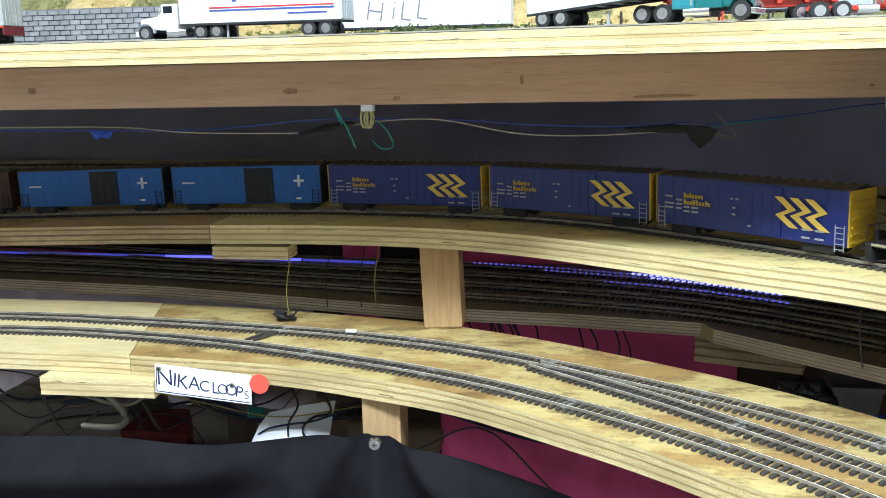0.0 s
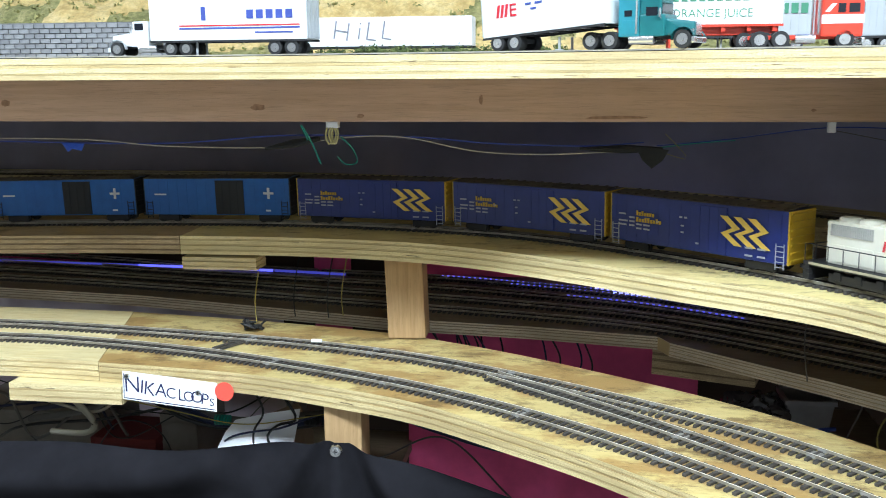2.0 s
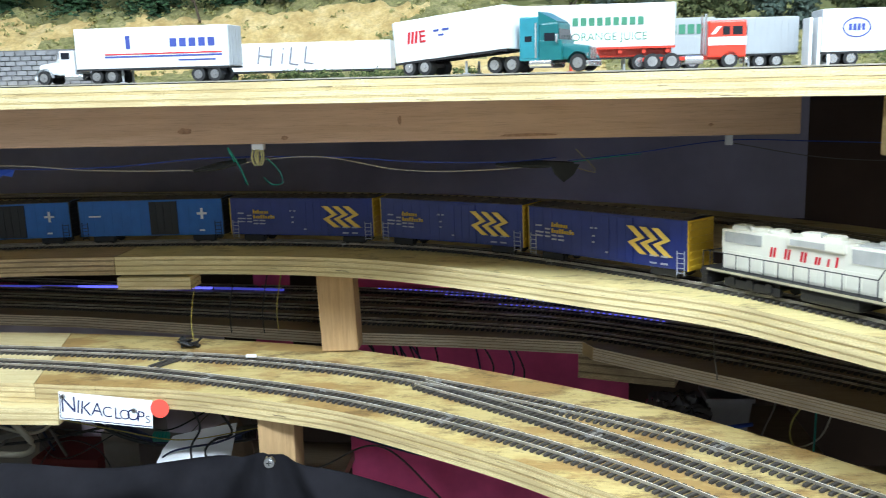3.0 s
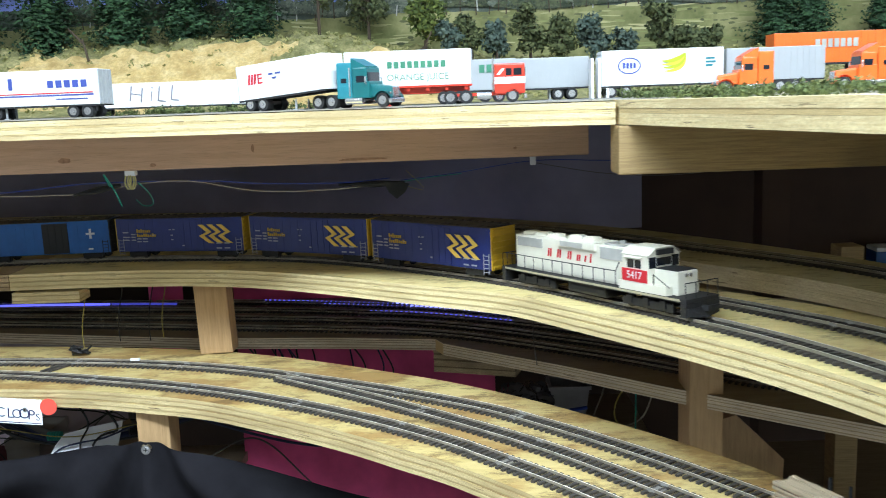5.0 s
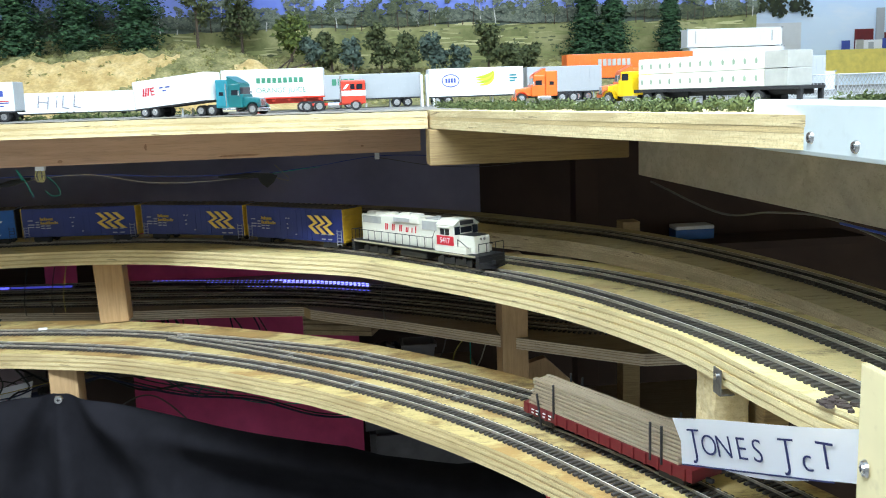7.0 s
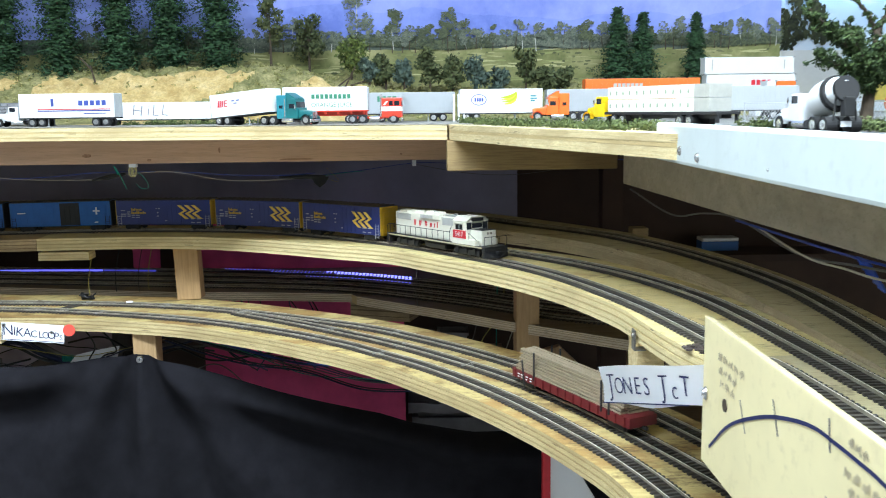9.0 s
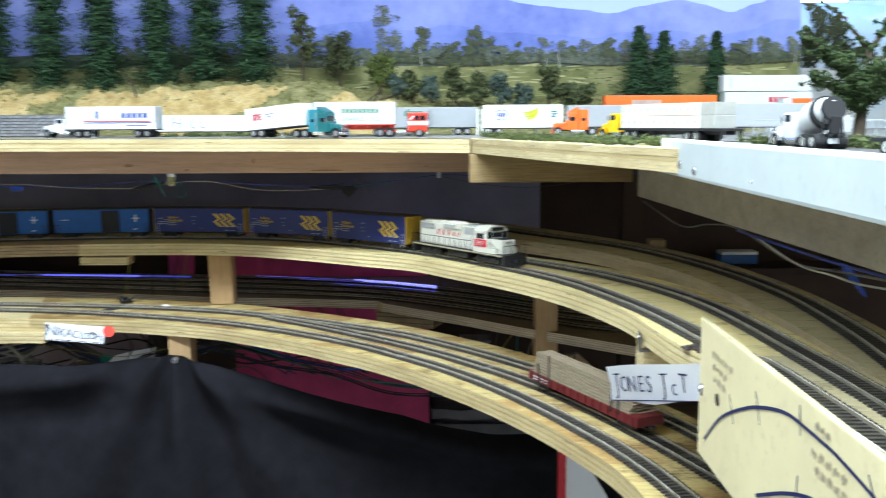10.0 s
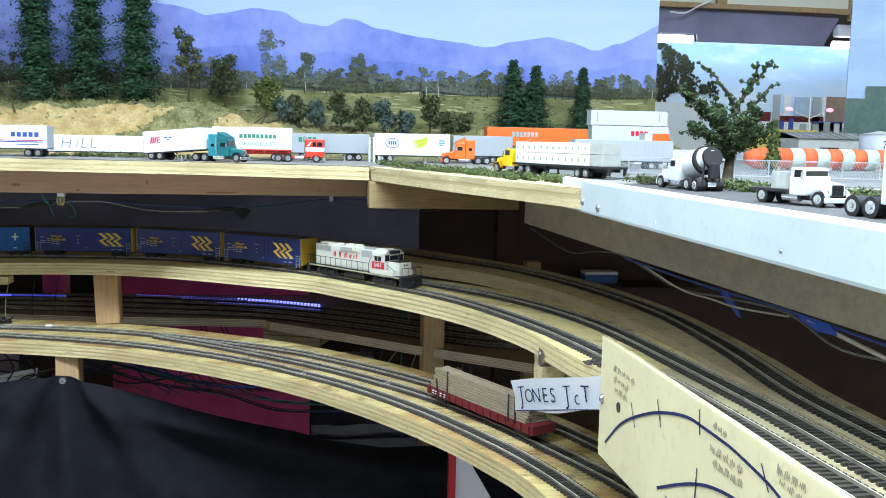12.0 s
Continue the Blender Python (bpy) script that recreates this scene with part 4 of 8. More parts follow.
    part("snow_plough", bm, C["dull_black"], t)
    for sd in (-1, 1):
        for k in range(12):
            x = -0.110 + k * 0.0138
            bm = bmesh.new()
            rod(bm, (x, sd * 0.0168, 0.0195), (x, sd * 0.0168, 0.0325), 0.00038, 5)
            part("stanchion", bm, C["chassis"], t)
        bm = bmesh.new()
        rod(bm, (-0.112, sd * 0.0168, 0.0325), (0.042, sd * 0.0168, 0.0325), 0.00042, 5)
        rod(bm, (0.042, sd * 0.0168, 0.0325), (0.047, sd * 0.0172, 0.040), 0.00042, 5)
        rod(bm, (0.085, sd * 0.0168, 0.0262), (0.085, sd * 0.0168, 0.0345), 0.0004, 5)
        rod(bm, (0.085, sd * 0.0168, 0.0345), (0.102, sd * 0.0168, 0.0262), 0.0004, 5)
        part("handrail", bm, C["chassis"], t)
    return t


locomotive().matrix_basis = stand_on(U1, S_END + 0.016 + 0.119, 0.072)


def lumber_mat():
    """Weathered boards, each with a tone of its own and grain along its length."""
    m, nt, bsdf = material("weathered_lumber")
    geo = nt.nodes.new("ShaderNodeNewGeometry")
    c = ramp(nt, geo.outputs["Random Per Island"], [(0.0, (0.20, 0.155, 0.10)), (1.0, (0.44, 0.36, 0.25))])
    g = noise_tex(nt, coords(nt, (20, 400, 400)), 3.0, 4.0, 0.7)
    c = mixed(nt, ramp(nt, g, [(0.45, (0, 0, 0)), (0.65, (0.6, 0.6, 0.6))]), c, (0.15, 0.115, 0.075))
    nt.links.new(c, bsdf.inputs["Base Color"])
    bsdf.inputs["Roughness"].default_value = 0.8
    return m


LUMBER = lumber_mat()


def lumber_car():
    t = thing("lumber_car", "oxide red bulkhead car loaded with grey lumber", "model railcar")
    L, W = 0.205, 0.0165
    bm = bmesh.new()
    box(bm, -L / 2, L / 2, -W, W, 0.0125, 0.0225, 0.0005)
    hull = part("body", bm, C["oxide_red"], t)
    for k in range(15):
        for sd in (-1, 1):
            rib(hull, "side_post", (0.0022, 0.0034, 0.0094), (-L / 2 + L * (k + 0.5) / 15, sd * W, 0.0177), C["oxide_red"])
    for sx in (-1, 1):
        bogie(t, sx * (L / 2 - 0.024))
        bm = bmesh.new()
        box(bm, sx * (L / 2), sx * (L / 2 + 0.006), -0.0015, 0.0015, 0.0105, 0.0135)
        part("coupler", bm, C["dull_black"], t)
    bm = bmesh.new()
    for x in (-0.088, -0.082, -0.072, -0.064):
        bar(bm, x, x + 0.004, 0.0185, 0.0198, -W - 0.0018, -1)
        bar(bm, x, x + 0.003, 0.0155, 0.0168, -W - 0.0018, -1)
    part("data_print", bm, C["white_print"], t)
    # eight courses of boards, each a little narrower than the one below
    for k in range(8):
        half = W - 0.0006 - 0.00085 * k
        w = 2 * half / 4
        for j in range(4):
            bm = bmesh.new()
            o, h = random.uniform(-0.002, 0.002), random.uniform(0.0019, 0.0022)
            z, side = 0.0226 + k * 0.0029, random.uniform(-0.0004, 0.0004)
            box(bm, -0.094 + o, 0.090 + o, -half + j * w + side, -half + (j + 1) * w - 0.0005 + side, z, z + h, 0.0003)
            part("plank", bm, LUMBER, t)
    bm = bmesh.new()
    box(bm, -0.090, 0.086, -W + 0.0085, W - 0.0085, 0.0226, 0.0440)
    part("stack_core", bm, C["chassis"], t)
    for x in (-0.074, -0.058, 0.060, 0.072):
        for sd in (-1, 1):
            bm = bmesh.new()
            box(bm, x - 0.0008, x + 0.0008, sd * (W + 0.0006) - 0.0007, sd * (W + 0.0006) + 0.0007, 0.018, 0.049, 0, Matrix.Rotation(-0.18 if x == -0.074 and sd < 0 else 0, 4, "Y"))
            part("stake", bm, C["chassis"], t)
    return t


sa = nearest_s(L3, 0.533, 0.618)
lumber_car().matrix_basis = stand_on(L3, sa + 0.117, 0.075)

# ---- trucks and trailers on the upper deck ----
ROAD_Z = 1.3018


def put(t, x, y, heading, z=ROAD_Z):
    t.matrix_basis = pose(x, y, z, 0, 0, heading)
    return t


def wheels(t, x, half, r=0.0060, w=0.0042, dual=False):
    for sd in (-1, 1):
        bm = bmesh.new()
        y1 = sd * half
        y0 = sd * (half - w * (2 if dual else 1))
        rod(bm, (x, y0, r), (x, y1, r), r, 20)
        tyre = part("wheel", bm, C["tyre"], t)
        bm = bmesh.new()
        rod(bm, (x, y1 - sd * 0.0006, r), (x, y1 + sd * 0.0003, r), r * 0.62, 16)
        rod(bm, (x, y1, r), (x, y1 + sd * 0.0010, r), r * 0.22, 8)
        part("rim", bm, C["rim"], tyre)


def tractor(label, col, sleeper=None, L_hood=0.019, stacks=True, top=0.031, grille="rim", drive=(-0.0165, -0.0305)):
    """A bonneted tractor unit; front axle at +0.034, drive axles at -0.0165 and -0.0305."""
    t = thing("truck_tractor", label, "model truck", "parked trucks")
    bm = bmesh.new()
    for sd in (-1, 1):
        box(bm, -0.037, 0.040, sd * 0.0045 - 0.001, sd * 0.0045 + 0.001, 0.0065, 0.0092)
    for x in (-0.034, -0.022, -0.01):
        box(bm, x, x + 0.0015, -0.0045, 0.0045, 0.0068, 0.0090)
    part("chassis", bm, C["chassis"], t)
    bm = bmesh.new()
    vs = box(bm, 0.0195, 0.0215 + L_hood, -0.0086, 0.0086, 0.0085, 0.0200, 0.0016)
    for v in vs:
        if v.is_valid and v.co.x > 0.03 and v.co.z > 0.015:
            v.co.z -= 0.003
            v.co.y *= 0.86
    for v in bm.verts:
        if v.co.x > 0.03 and v.co.z > 0.015:
            v.co.z -= 0.0025
            v.co.y *= 0.88
    part("hood", bm, col, t)
    bm = bmesh.new()
    box(bm, 0.004, 0.0215, -0.0122, 0.0122, 0.0080, 0.0225, 0.001)
    box(bm, 0.004, 0.0190, -0.0118, 0.0118, 0.0215, top - 0.002, 0.0016)
    cab = part("cab", bm, col, t)
    bm = bmesh.new()
    box(bm, 0.0188, 0.0193, -0.0105, 0.0105, 0.0222, min(top - 0.0045, 0.0300))
    part("windshield", bm, C["window"], cab)
    for sd in (-1, 1):
        bm = bmesh.new()
        box(bm, 0.0085, 0.0165, sd * 0.0119 - 0.0003, sd * 0.0119 + 0.0003, 0.0215, 0.0272)
        part("side_window", bm, C["window"], cab)
        bm = bmesh.new()
        arch = [(0.034 + 0.0078 * math.cos(math.pi * k / 8), 0.006 + 0.0078 * math.sin(math.pi * k / 8)) for k in range(9)]
        rows = [[bm.verts.new((x, sd * y, z)) for y in (0.0080, 0.0128)] for x, z in arch]
        for a, b in zip(rows, rows[1:]):
            bm.faces.new((a[0], b[0], b[1], a[1]))
        bmesh.ops.solidify(bm, geom=bm.faces[:], thickness=0.0005)
        bmesh.ops.recalc_face_normals(bm, faces=bm.faces[:])
        part("fender", bm, col, t)
        bm = bmesh.new()
        rod(bm, (-0.003, sd * 0.0100, 0.0062), (0.014, sd * 0.0100, 0.0062), 0.0032, 14)
        part("fuel_tank", bm, C["rim"], t)
        bm = bmesh.new()
        rod(bm, (0.019, sd * 0.0130, 0.0195), (0.019, sd * 0.0142, 0.0265), 0.0003, 5)
        box(bm, 0.0183, 0.0193, sd * 0.0142 - 0.0008, sd * 0.0142 + 0.0008, 0.0205, 0.0260, 0.0002)
        part("mirror", bm, C["rim"], cab)
        if stacks:
            bm = bmesh.new()
            rod(bm, (0.0022, sd * 0.0126, 0.010), (0.0022, sd * 0.0126, 0.0345), 0.0008, 8)
            part("exhaust_stack", bm, C["rim"], t)
        bm = bmesh.new()
        box(bm, 0.0395, 0.0402, sd * 0.0078 - 0.0014, sd * 0.0078 + 0.0014, 0.0105, 0.0128, 0.0002)
        part("headlight", bm, C["rim"], t)
    bm = bmesh.new()
    box(bm, 0.0212 + L_hood - 0.0003, 0.0212 + L_hood + 0.0008, -0.0055, 0.0055, 0.0085, 0.0170, 0.0004)
    for k in range(6):
        box(bm, 0.0212 + L_hood + 0.0008, 0.0212 + L_hood + 0.0011, -0.0050, 0.0050, 0.0092 + 0.0012 * k, 0.0098 + 0.0012 * k)
    part("grille", bm, C[grille], t)
    bm = bmesh.new()
    box(bm, 0.0400, 0.0425, -0.0125, 0.0125, 0.0035, 0.0075, 0.0007)
    part("bumper", bm, C["rim"] if stacks else col, t)
    if sleeper:
        bm = bmesh.new()
        box(bm, -0.0110, 0.0038, -0.0126, 0.0126, 0.0080, top + 0.0025, 0.0012)
        s = part("sleeper", bm, sleeper, t)
        for sd in (-1, 1):
            bm = bmesh.new()
            box(bm, -0.0085, 0.0015, sd * 0.0127 - 0.0002, sd * 0.0127 + 0.0002, 0.0100, 0.0190, 0.0001)
            part("locker_door", bm, sleeper, s)
            bm = bmesh.new()
            box(bm, -0.0065, -0.001, sd * 0.0128 - 0.0002, sd * 0.0128 + 0.0002, 0.0215, 0.0255, 0.0001)
            part("sleeper_window", bm, C["window"], s)
        bm = bmesh.new()
        panel(bm, [(0.0035, -0.0115, top + 0.0055), (0.0175, -0.0105, top - 0.0018), (0.0175, 0.0105, top - 0.0018), (0.0035, 0.0115, top + 0.0055)], (0, 0, 1), 0.0006)
        for sd in (-1, 1):
            panel(bm, [(0.0035, sd * 0.0115, top - 0.003), (0.0175, sd * 0.0108, top - 0.003), (0.0175, sd * 0.0105, top - 0.0018), (0.0035, sd * 0.0115, top + 0.0055)], (0, sd, 0), 0.0003)
        part("roof_fairing", bm, col, t)
    wheels(t, 0.034, 0.0125)
    for x in drive:
        wheels(t, x, 0.0138, dual=True)
    return t


def cabover(label, col, band):
    t = thing("truck_tractor", label, "model truck", "parked trucks")
    bm = bmesh.new()
    for sd in (-1, 1):
        box(bm, -0.040, 0.030, sd * 0.0045 - 0.001, sd * 0.0045 + 0.001, 0.0065, 0.0092)
    part("chassis", bm, col, t)
    bm = bmesh.new()
    box(bm, 0.006, 0.0335, -0.0130, 0.0130, 0.0075, 0.0345, 0.0016)
    cab = part("cab", bm, col, t)
    bm = bmesh.new()
    for sd in (-1, 1):
        box(bm, 0.0062, 0.0333, sd * 0.0131 - 0.0002, sd * 0.0131 + 0.0002, 0.0165, 0.0225)
        panel(bm, [(0.008, sd * 0.0131, 0.0245), (0.0125, sd * 0.0131, 0.0300), (0.0155, sd * 0.0131, 0.0300), (0.011, sd * 0.0131, 0.0245)], (0, sd, 0), 0.0003)
    box(bm, 0.0334, 0.0338, -0.0125, 0.0125, 0.0165, 0.0225)
    part("white_band", bm, band, cab)
    bm = bmesh.new()
    box(bm, 0.0334, 0.0339, -0.0115, 0.0115, 0.0238, 0.0305)
    part("windshield", bm, C["window"], cab)
    for sd in (-1, 1):
        for x0, x1 in ((0.0165, 0.0215), (0.0235, 0.0305)):
            bm = bmesh.new()
            box(bm, x0, x1, sd * 0.0131 - 0.0003, sd * 0.0131 + 0.0003, 0.0240, 0.0300)
            part("side_window", bm, C["window"], cab)
        bm = bmesh.new()
        rod(bm, (0.0045, sd * 0.0115, 0.010), (0.0045, sd * 0.0115, 0.0395), 0.0008, 8)
        part("exhaust_stack", bm, C["rim"], t)
        bm = bmesh.new()
        rod(bm, (-0.010, sd * 0.0095, 0.0065), (0.003, sd * 0.0095, 0.0065), 0.0032, 14)
        part("fuel_tank", bm, C["rim"], t)
    bm = bmesh.new()
    box(bm, 0.0325, 0.0350, -0.0130, 0.0130, 0.0030, 0.0070, 0.0006)
    part("bumper", bm, C["rim"], t)
    wheels(t, 0.022, 0.0130)
    for x in (-0.020, -0.034):
        wheels(t, x, 0.0138, dual=True)
    return t


def trailer(label, L, body, name="semi_trailer", z0=0.0125, z1=0.0465, W=0.0148, frame="chassis", tandem=0.018, legs=True, ribs=0, tilt=0.0, wheelsets=True, doors="silver"):
    """A box trailer: x = 0 at its rear, L at its nose."""
    t = thing(name, label, "model trailer", "parked trailers")
    m = Matrix.Rotation(-math.radians(tilt), 4, "Y")
    bm = bmesh.new()
    box(bm, 0.0006, L, -W, W, z0, z1, 0.0006, m)
    b = part("box_body", bm, body, t)
    for k in range(ribs):
        for sd in (-1, 1):
            r = rib(b, "side_rib", (0.0008, 0.0006, z1 - z0 - 0.002), (0, 0, 0), body)
            at = Matrix.Translation((L * (k + 0.5) / ribs, sd * W, (z0 + z1) / 2))
            r.matrix_basis = (m @ at) if m else at
    bm = bmesh.new()
    for y0, y1 in ((-W + 0.0005, -0.0003), (0.0003, W - 0.0005)):
        box(bm, -0.0004, 0.0006, y0, y1, z0 + 0.0006, z1 - 0.0006, 0.0002, m)
        for q in (0.3, 0.7):
            yy = y0 + (y1 - y0) * q
            box(bm, -0.0009, -0.0004, yy - 0.0003, yy + 0.0003, z0 + 0.001, z1 - 0.001, 0, m)
    part("rear_door", bm, C[doors], b)
    bm = bmesh.new()
    for sd in (-1, 1):
        box(bm, 0.0, L, sd * W - 0.0004, sd * W + 0.0004, z0 - 0.0016, z0, 0, m)
    for k in range(8):
        box(bm, 0.004 + (L - 0.008) * k / 7, 0.0055 + (L - 0.008) * k / 7, -W, W, z0 - 0.0014, z0, 0, m)
    part("floor_frame", bm, C[frame], t)
    if legs:
        bm = bmesh.new()
        for sd in (-1, 1):
            box(bm, L - 0.040, L - 0.0385, sd * 0.009 - 0.0008, sd * 0.009 + 0.0008, 0.0008, z0, 0.0002)
            box(bm, L - 0.0415, L - 0.037, sd * 0.009 - 0.0018, sd * 0.009 + 0.0018, 0.0, 0.0009)
        part("landing_gear", bm, C[frame] if frame != "chassis" else C["silver"], t)
    if wheelsets:
        for k in (0, 1):
            wheels(t, tandem + 0.0145 * k, 0.0145, dual=True)
        bm = bmesh.new()
        box(bm, tandem - 0.003, tandem + 0.019, -0.006, 0.006, 0.0055, z0 - 0.001)
        part("bogie", bm, C["chassis"], t)
    return t, b


def bars_on(b, specs, mat, y, side, nm="side_print"):
    made = []
    for x0, x1, z0, z1 in specs:
        bm = bmesh.new()
        bar(bm, x0, x1, z0, z1, y, side)
        made.append(part(nm, bm, mat, b))
    return made


# white food truck, facing left
tr, b = trailer("white box trailer with blue and red stripes", 0.139, C["trailer_white"], tandem=0.014)
put(tr, -0.004, 0.951, 176)
bars_on(b, [(0.006, 0.112, 0.0238, 0.0248)], C["loco_red"], 0.0150, 1, "red_stripe")
bars_on(b, [(0.006, 0.112, 0.0215, 0.0228)], C["print_blue"], 0.0150, 1, "blue_stripe")
bars_on(b, [(0.012 + 0.0085 * k, 0.018 + 0.0085 * k, 0.0295, 0.0365) for k in range(5)] + [(0.088, 0.092, 0.0285, 0.0395)], C["print_blue"], 0.0150, 1, "logo_shape")
bars_on(b, [(0.012, 0.045, 0.0178, 0.0190)], C["print_blue"], 0.0150, 1)
put(tractor("small white tractor of the food trailer", C["truck_white"], stacks=False), -0.142, 0.961, 176)

tr, b = trailer("silver trailer on a red frame beside the wall", 0.140, C["silver"], frame="bright_red", z0=0.0165, z1=0.0520, tandem=0.016, doors="crate_grey", ribs=12)
put(tr, -0.317, 0.985, 180)
bm = bmesh.new()
box(bm, -0.0008, 0.0012, -0.0148, 0.0148, 0.0085, 0.0165, 0.0004)
part("rear_bumper", bm, C["oxide_red"], tr)

# long white trailer behind, hand-lettered
tr, b = trailer("long low white trailer with hand-drawn word", 0.175, C["trailer_white"], z0=0.008, z1=0.0335, wheelsets=False, legs=False)
put(tr, -0.055, 1.032, 0)
FADED = plain("faded_grey_pencil", (0.20, 0.20, 0.24), 0.8)
for ch, x, z in (("H", 0.058, 0.0), ("i", 0.0745, 0.0005), ("L", 0.085, -0.0003), ("L", 0.099, 0.0004)):
    text_on(b, "letter", ch, 0.0245, FADED, Matrix.Translation((x, -0.0153, 0.0205 + z)) @ FACE_SIDE @ Matrix.Rotation(-0.16, 4, "Z"), thin=0.020)
for x in (0.02, 0.155):
    for sd in (-1, 1):
        bm = bmesh.new()
        rod(bm, (x, sd * 0.008, 0.0040), (x, sd * 0.0125, 0.0040), 0.0040, 14)
        part("wheel", bm, C["tyre"], tr)

# white trailer with teal tractor, nose high
tr, b = trailer("white trailer with red initials behind the teal tractor", 0.100, C["trailer_white"], tandem=0.012, tilt=4.5, z0=0.0095, z1=0.0405)
put(tr, 0.150, 0.9015, -29)
m = Matrix.Rotation(-math.radians(4.5), 4, "Y")
bm = bmesh.new()
for x, w in ((0.013, 0.0022), (0.0165, 0.0022), (0.020, 0.0022)):
    bar(bm, x, x + w, 0.0225, 0.0315, -0.0150, -1, 0.0018)
for z in (0.0225, 0.0265, 0.0300):
    bar(bm, 0.0250, 0.0305, z, z + 0.0014, -0.0150, -1)
bar(bm, 0.0250, 0.0264, 0.0225, 0.0314, -0.0150, -1)
part("logo_shape", bm, C["loco_red"], b).matrix_basis = m
for piece in bars_on(b, [(0.038, 0.043, 0.029, 0.0305), (0.046, 0.052, 0.029, 0.0305), (0.042, 0.047, 0.0255, 0.0268)], C["print_blue"], -0.0150, -1):
    piece.matrix_basis = m
# the sleeper's lighter teal paints in the reflection on its sides
put(tractor("teal conventional tractor, sleeper tinted paler for its reflection", C["teal"], C["light_teal"], top=0.0365), 0.2535, 0.8535, -25)

# juice trailer on a red frame and red cabover
tr, b = trailer("white juice trailer on a bright red frame", 0.118, C["trailer_white"], frame="bright_red", z0=0.0180, z1=0.0505, tandem=0.012, legs=True)
put(tr, 0.357, 0.915, 180)
bm = bmesh.new()
for sd in (-1, 1):
    box(bm, 0.002, 0.116, sd * 0.0075 - 0.002, sd * 0.0075 + 0.002, 0.0105, 0.0166, 0.0004)
for k in range(7):
    box(bm, 0.004 + 0.018 * k, 0.007 + 0.018 * k, -0.0140, 0.0140, 0.0130, 0.0166)
part("chassis_frame", bm, C["bright_red"], tr)
bars_on(b, [(0.024 + 0.0062 * k, 0.0285 + 0.0062 * k, 0.0345, 0.0405) for k in range(9)], C["print_green"], 0.0150, 1, "logo_shape")
text_on(b, "lettering", "ORANGE JUICE", 0.0085, C["print_green"], Matrix.Translation((0.050, 0.0151, 0.0258)) @ Matrix.Rotation(math.pi, 4, "Z") @ FACE_SIDE, thin=0.008)
put(cabover("red cabover tractor with white band", C["bright_red"], C["trailer_white"]), 0.3715, 0.888, -3)
tr, b = trailer("silver ribbed trailer behind the red cabover", 0.115, C["silver"], ribs=18, z1=0.0435)
put(tr, 0.404, 1.005, 180)
bars_on(b, [(0.010 + 0.0075 * k, 0.0155 + 0.0075 * k, 0.030, 0.0380) for k in range(4)], C["print_green"], 0.0152, 1, "logo_shape")
tr, b = trailer("silver ribbed refrigerator trailer in the yard", 0.080, C["silver"], ribs=14, z1=0.0440)
put(tr, 0.482, 1.036, 180)
# white loading frame
t = thing("loading_frame", "small white loading frame between trailers", "model frame")
for x in (0.0, 0.007, 0.015):
    bm = bmesh.new()
    box(bm, x, x + 0.0025, -0.010, 0.010, 0.0, 0.040, 0.0004)
    part("post", bm, C["trailer_white"], t)
put(t, 0.478, 0.985, 0)
BANANA = paint("banana_print", (0.60, 0.66, 0.05), 0.5)
# banana trailer and orange tractor
tr, b = trailer("white fruit trailer with banana picture in the yard", 0.122, C["trailer_white"], z0=0.0115, z1=0.0465, tandem=0.010)
put(tr, 0.607, 0.990, 180)
tr.matrix_basis = pose(0.488, 0.990, ROAD_Z, 0, 0, 0)
bm = bmesh.new()
for k in range(24):
    a0, a1 = 2 * math.pi * k / 24, 2 * math.pi * (k + 1) / 24
    panel(bm, [(0.028 + 0.0115 * math.cos(a0), -0.0150, 0.031 + 0.0082 * math.sin(a0)), (0.028 + 0.0115 * math.cos(a1), -0.0150, 0.031 + 0.0082 * math.sin(a1)), (0.028 + 0.0103 * math.cos(a1), -0.0150, 0.031 + 0.0071 * math.sin(a1)), (0.028 + 0.0103 * math.cos(a0), -0.0150, 0.031 + 0.0071 * math.sin(a0))], (0, -1, 0))
for x in (0.0215, 0.025, 0.0285, 0.032):
    bar(bm, x, x + 0.0025, 0.0285, 0.034, -0.0150, -1)
part("crest_shape", bm, C["print_blue"], b)
for o in range(4):
    bm = bmesh.new()
    stem, ctrl, tip = Vector((0.0835, 0, 0.0415)), Vector((0.0845 - 0.0035 * o, 0, 0.0235 + 0.0030 * o)), Vector((0.0625 - 0.0010 * o, 0, 0.0245 + 0.0034 * o))
    left, right = [], []
    for k in range(11):
        f = k / 10
        c = stem * (1 - f) ** 2 + ctrl * 2 * f * (1 - f) + tip * f * f
        d = ((ctrl - stem) * (1 - f) + (tip - ctrl) * f).normalized()
        w = 0.00175 * math.sin(math.pi * min(1.0, 0.12 + 0.88 * f)) + 0.0003
        y = -0.0151 - 0.00012 * o
        left.append(bm.verts.new((c.x - d.z * w, y, c.z + d.x * w)))
        right.append(bm.verts.new((c.x + d.z * w, y, c.z - d.x * w)))
    for k in range(10):
        bm.faces.new((left[k], left[k + 1], right[k + 1], right[k]))
    part("banana_shape", bm, C["banana_green"] if o % 2 else BANANA, b)
bars_on(b, [(0.104, 0.113, 0.035, 0.0368), (0.104, 0.114, 0.0315, 0.0333), (0.104, 0.111, 0.028, 0.0298)], C["light_teal"], -0.0150, -1)
put(tractor("orange aerodynamic tractor in the yard", C["orange"], C["orange"], stacks=False, top=0.036), 0.630, 0.930, 180)
tr, b = trailer("silver trailer behind the orange tractor", 0.100, C["silver"], ribs=16, z1=0.0455)
